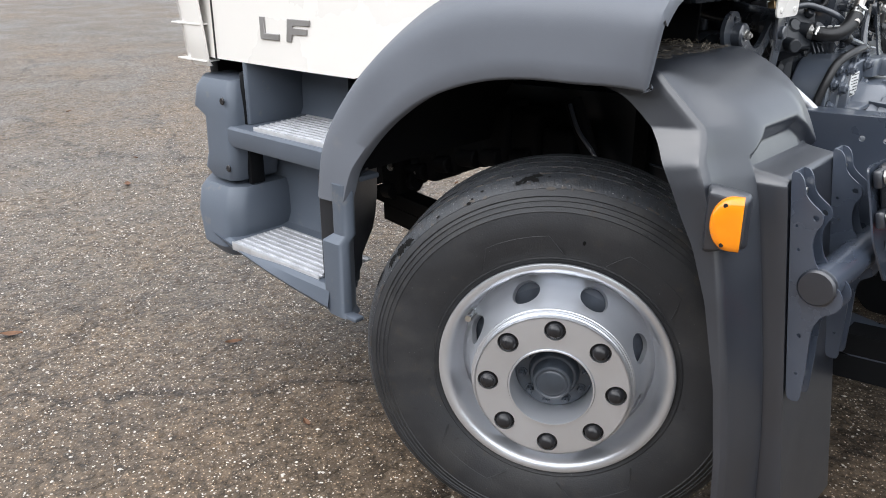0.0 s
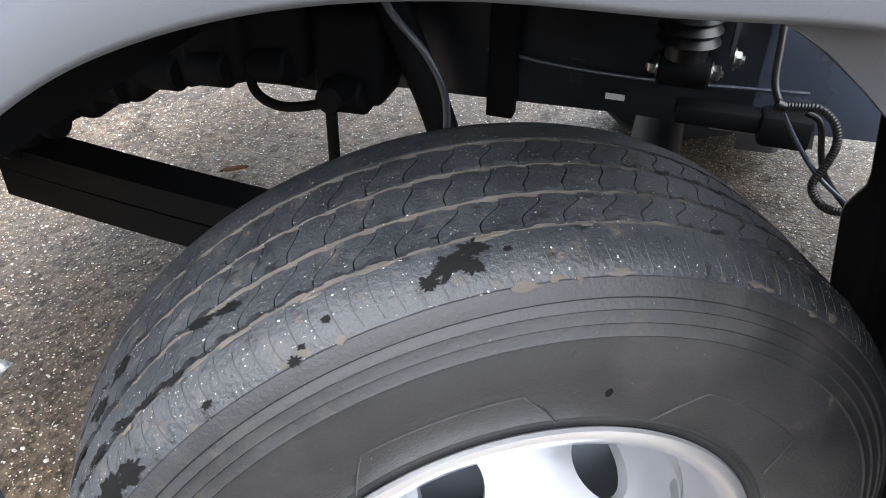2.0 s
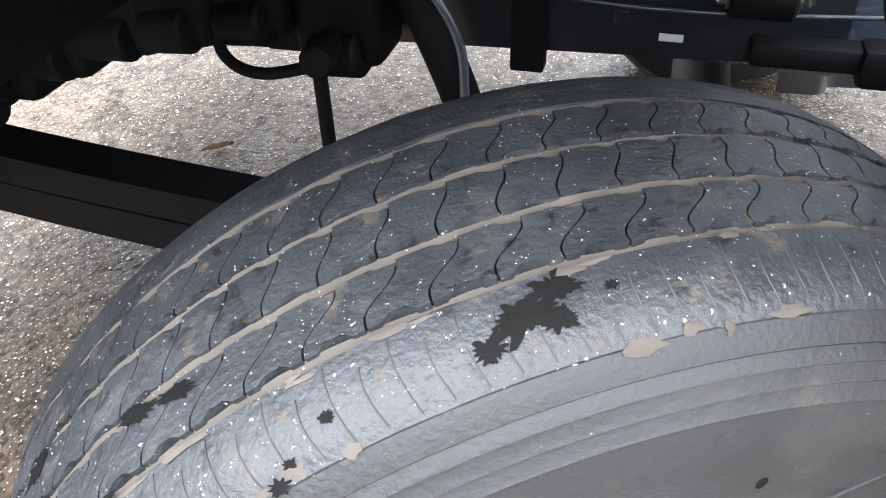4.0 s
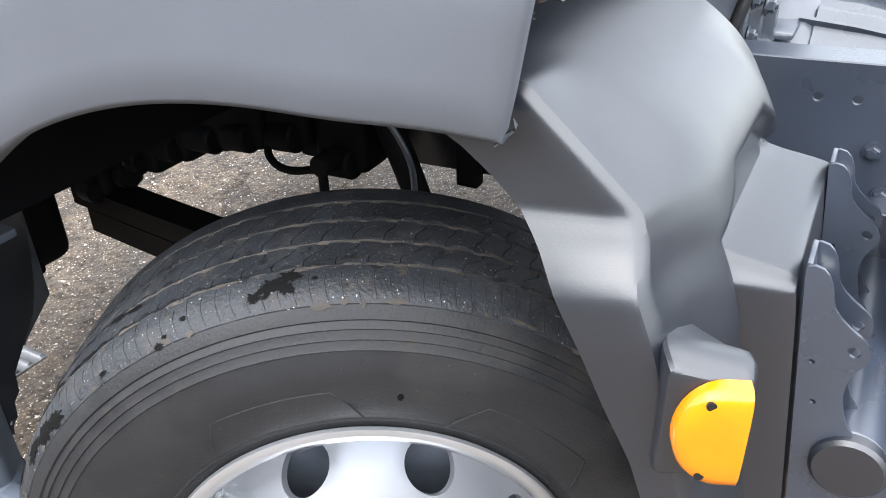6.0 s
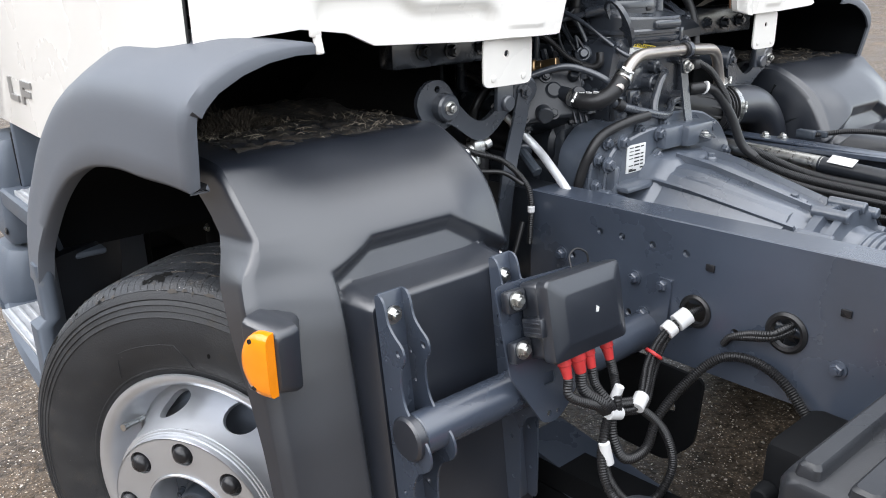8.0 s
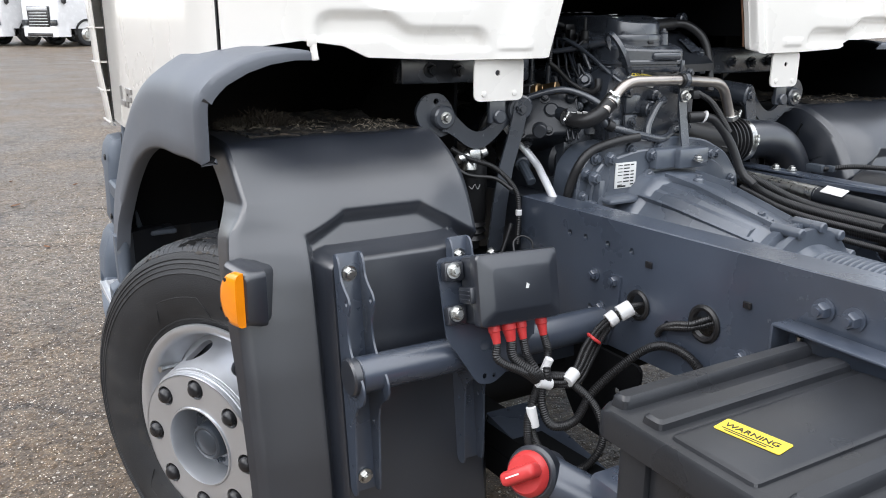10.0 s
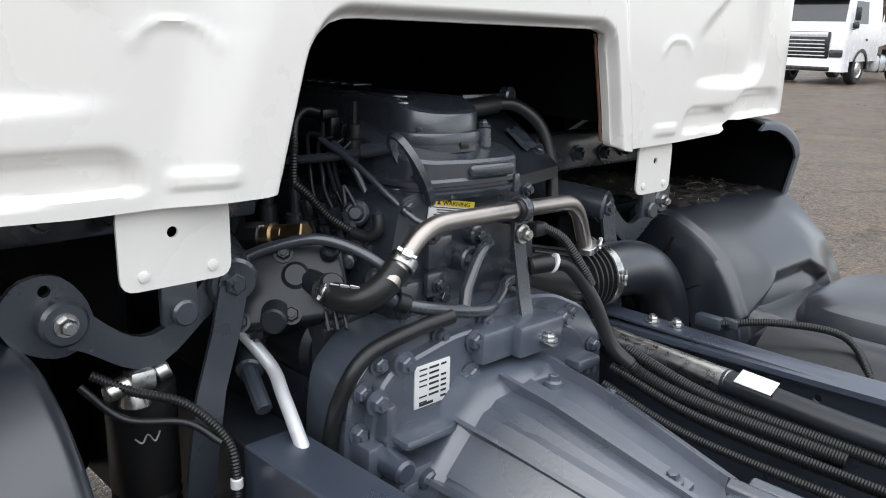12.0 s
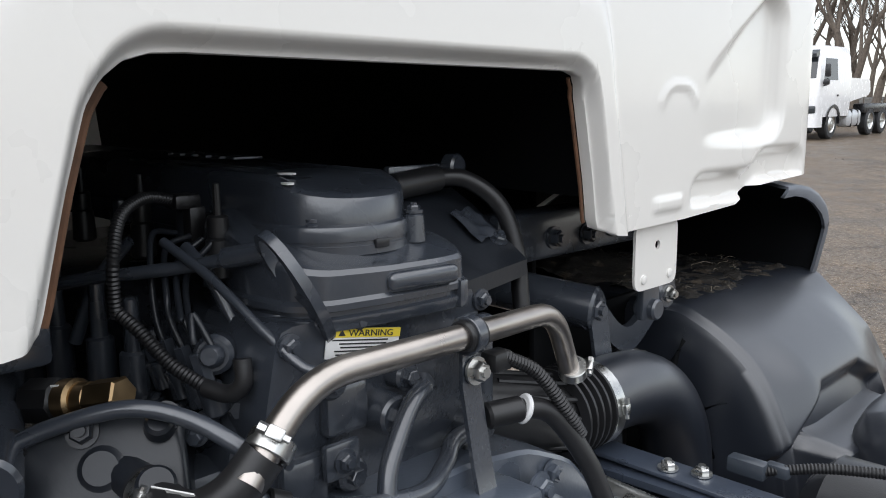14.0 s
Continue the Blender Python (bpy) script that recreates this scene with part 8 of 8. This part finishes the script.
    for sg in (-1, 1):
        bm = mesh()
        box(bm, (sg * 0.4, 2.6, 0.80), (0.09, 5.2, 0.26), 0.01)
        part("frame_rail", bm, M_DARK, t)
        bm = mesh()
        box(bm, (sg * 1.0, 2.15, 0.66), (0.45, 1.40, 0.60), 0.14)
        ftank = part("fuel_tank", bm, M_ALU, t, "bright fuel tank")
        for y in (1.85, 2.45):
            bm = mesh()
            box(bm, (sg * 1.0, y, 0.66), (0.465, 0.07, 0.615), 0.14)
            part("tank_strap", bm, M_NUT, ftank)
        bm = mesh()
        box(bm, (sg * 1.00, 4.48, 0.98), (0.42, 2.75, 0.34), 0.06)
        part("rear_mudguard", bm, M_NUT, t)
    bm = mesh()
    loft(bm, [[Vector((x, y, z)) for y, z in ((1.62, 1.22), (3.45, 1.45), (3.65, 1.60), (3.55, 1.95), (3.40, 2.02), (1.62, 2.05))] for x in (-1.18, -1.10, 1.10, 1.18)])
    part("side_fairing", bm, M_TRUCKW, t, "white side fairing", angle=30)
    for y, sgs in ((0.0, (-1, 1)), (3.80, (-1, 1)), (5.15, (-1, 1))):
        for sg in sgs:
            bm = mesh()
            lathe(bm, [(-0.30, 0.30), (-0.32, 0.42), (-0.28, 0.49), (-0.04, 0.49), (0.0, 0.44), (0.0, 0.31)], pose(sg * 1.22, y, 0.5, 0, 0, 90 if sg > 0 else -90), 40)
            w = part("wheel", bm, M_TYRE, t)
            bm = mesh()
            lathe(bm, [(-0.02, 0.31), (0.0, 0.29), (-0.05, 0.26), (-0.09 if y else 0.02, 0.17), (-0.09 if y else 0.02, 0.08), (0.03, 0.07), (0.03, 0)], pose(sg * 1.22, y, 0.5, 0, 0, 90 if sg > 0 else -90), 40)
            part("rim", bm, M_ZINC, w, "bright wheel rim")
    return t


ft = far_truck()
ft.matrix_basis = YARD @ pose(-10.77, 27.85, 0, 0, 0, 0)
copy_thing(ft, YARD @ pose(-40.65, 0.11, 0, 0, 0, 30.5))
copy_thing(ft, YARD @ pose(-38.5, 2.18, 0, 0, 0, 30.5))
copy_thing(ft, YARD @ pose(-42.8, -1.96, 0, 0, 0, 30.5))


# ---- bare trees and the brown bank behind ----
M_BARK = material("grey_brown_bark", (0.105, 0.085, 0.068), 0.9, vary=0.3, vscale=8, grain=0.01, scale=30, bump=0.6)
M_BANK = material("brown_undergrowth", (0.095, 0.092, 0.085), 0.95, vary=0.45, vscale=3, grain=0.02, scale=20, bump=0.7)


def tree(seed, h):
    rnd = random.Random(seed)
    t = thing("bare_tree", "leafless winter tree behind the yard", "tree", "trees behind the yard")
    bmt, bmc = mesh(), mesh()

    def limb(bm, p, d, l, r, depth):
        pts = [p]
        q = p.copy()
        for i in range(4):
            d = (d + Vector((rnd.uniform(-1, 1), rnd.uniform(-1, 1), rnd.uniform(-0.3, 0.6))) * 0.16).normalized()
            q = q + d * l / 4
            pts.append(q.copy())
        seg = 8 if depth < 2 else 4
        rings = []
        for i, c in enumerate(pts):
            x, y, _ = frame_of(d)
            rr = r * (1 - 0.5 * i / 4)
            rings.append([bm.verts.new(c + (x * math.cos(k * math.tau / seg) + y * math.sin(k * math.tau / seg)) * rr) for k in range(seg)])
        stitch(bm, rings, True)
        if depth < 5:
            for k in range(3 if depth < 4 else 2):
                a = pts[rnd.choice((2, 3, 4))] if k else pts[-1]
                nd = (d + Vector((rnd.uniform(-1, 1), rnd.uniform(-1, 1), rnd.uniform(-0.2, 0.7))) * (0.75 if k else 0.35)).normalized()
                limb(bmc if depth >= 0 else bm, a, nd, l * rnd.uniform(0.55, 0.8), r * rnd.uniform(0.42, 0.58), depth + 1)

    limb(bmt, Vector((0, 0, -0.1)), Vector((0, 0, 1)), h * 0.34, 0.22, 0)
    part("trunk", bmt, M_BARK, t, angle=80)
    part("crown", bmc, M_BARK, t, angle=80)
    return t


TREES = [(-14.6, 42.4, 14), (-15.5, 45.7, 14), (-13.8, 41.8, 14), (-15.7, 48.5, 11), (-11.9, 39.5, 13), (-12.6, 43.1, 14), (-17.3, 52.5, 12), (-16.6, 53.2, 12), (-14.3, 49.8, 12), (-15.6, 44.2, 13), (-17.2, 46.9, 13), (-17.1, 44.2, 13), (-12.4, 46.1, 13), (-12.4, 50.4, 13)]
for i, (x, y, h) in enumerate(TREES):
    o = tree(40 + i, h)
    o.matrix_basis = YARD @ pose(x, y, 0, 0, 0, 37 * i)
bm = mesh()
rows = []
rnd = random.Random(8)
for i in range(120):
    x = -90 + 130 * i / 119
    hgt = 1.3 + 0.5 * noise.noise(Vector((x * 0.4, 1, 0))) + 0.3 * noise.noise(Vector((x * 2.1, 5, 0)))
    rows.append([Vector((x, 48.0 - 0.02 * x, 0)), Vector((x, 49.0, hgt * 0.6)), Vector((x, 50.0, hgt)), Vector((x, 56, hgt * 0.8)), Vector((x, 57, 0))])
grid(bm, rows)
tagged(part("undergrowth", bm, M_BANK, None, "brown winter undergrowth along the yard", m=YARD, angle=80), category="undergrowth", kind="stuff")
# added out of view: a tall bank that cuts low sky light and reflections
bm = mesh()
rows = []
for i in range(90):
    x = -32 + 70 * i / 89
    hgt = 5.6 + 0.9 * noise.noise(Vector((x * 0.5, 9, 0))) + 0.5 * noise.noise(Vector((x * 2.3, 4, 0)))
    rows.append([Vector((x, -13.0, 0)), Vector((x, -13.4, hgt * 0.5)), Vector((x, -14.2, hgt)), Vector((x, -16.5, hgt * 0.8)), Vector((x, -17.5, 0))])
grid(bm, rows)
tagged(part("hedge", bm, M_BANK, None, "unseen brown bank added to block low sky light", m=YARD, angle=80), category="hedge", kind="stuff")
bm = mesh()
for i in range(40):
    x = -60 + 2.5 * i
    cyl(bm, (x, 47.4, 0), (x, 47.4, 2.0), 0.03, 0.03, 6)
for z in (0.4, 1.2, 1.95):
    cyl(bm, (-60, 47.4, z), (40, 47.4, z), 0.012, 0.012, 5)
tagged(part("wire_fence", bm, M_BARK, None, "thin wire fence along the yard", m=YARD), category="fence", kind="stuff")

# ---- pale stones standing out of the worn asphalt ----
M_STONE = material("pale_aggregate", (0.56, 0.52, 0.465), 0.38, vary=0.45, vscale=70)
rs = np.random.default_rng(11)
N = 68000
sx, sy = rs.uniform(-5.4, 3.0, N), rs.uniform(-2.7, 2.6, N)
clump = np.array([noise.noise(Vector((x * 3.0, y * 3.0, 0.0))) for x, y in zip(sx, sy)])
edge = np.clip((sx + 5.4) / 1.6, 0, 1) * np.clip((3.0 - sx) / 1.0, 0, 1) * np.clip((2.6 - sy) / 1.4, 0, 1)
keep = (rs.uniform(-0.75, 0.55, N) < clump + 0.25) & (rs.random(N) < edge)
sx, sy = sx[keep], sy[keep]
N = len(sx)
size = rs.uniform(0.0022, 0.0048, N) * (1 + 0.7 * (rs.random(N) > 0.88))
turn, flat = rs.uniform(0, math.pi, N), rs.uniform(0.55, 0.95, N)
verts = np.zeros((N, 6, 3))
for k in range(5):
    r = size * rs.uniform(0.75, 1.2, N)
    ux, uy = r * np.cos(k * math.tau / 5), r * flat * np.sin(k * math.tau / 5)
    verts[:, k, 0] = sx + ux * np.cos(turn) - uy * np.sin(turn)
    verts[:, k, 1] = sy + ux * np.sin(turn) + uy * np.cos(turn)
    verts[:, k, 2] = -0.0005
verts[:, 5, 0], verts[:, 5, 1], verts[:, 5, 2] = sx + size * rs.uniform(-0.2, 0.2, N), sy + size * rs.uniform(-0.2, 0.2, N), size * rs.uniform(0.35, 0.7, N)
faces = (np.arange(N)[:, None, None] * 6 + np.array([(0, 1, 5), (1, 2, 5), (2, 3, 5), (3, 4, 5), (4, 0, 5)])[None]).reshape(-1, 3)
me = bpy.data.meshes.new("pale_stones")
me.from_pydata(verts.reshape(-1, 3).tolist(), [], faces.tolist())
me.materials.append(M_STONE)
me.polygons.foreach_set("use_smooth", [True] * len(me.polygons))
stones = new("pale_stones", me)
stones.matrix_world = YARD
tagged(stones, "pale stones standing out of the worn asphalt", "stones", kind="stuff")
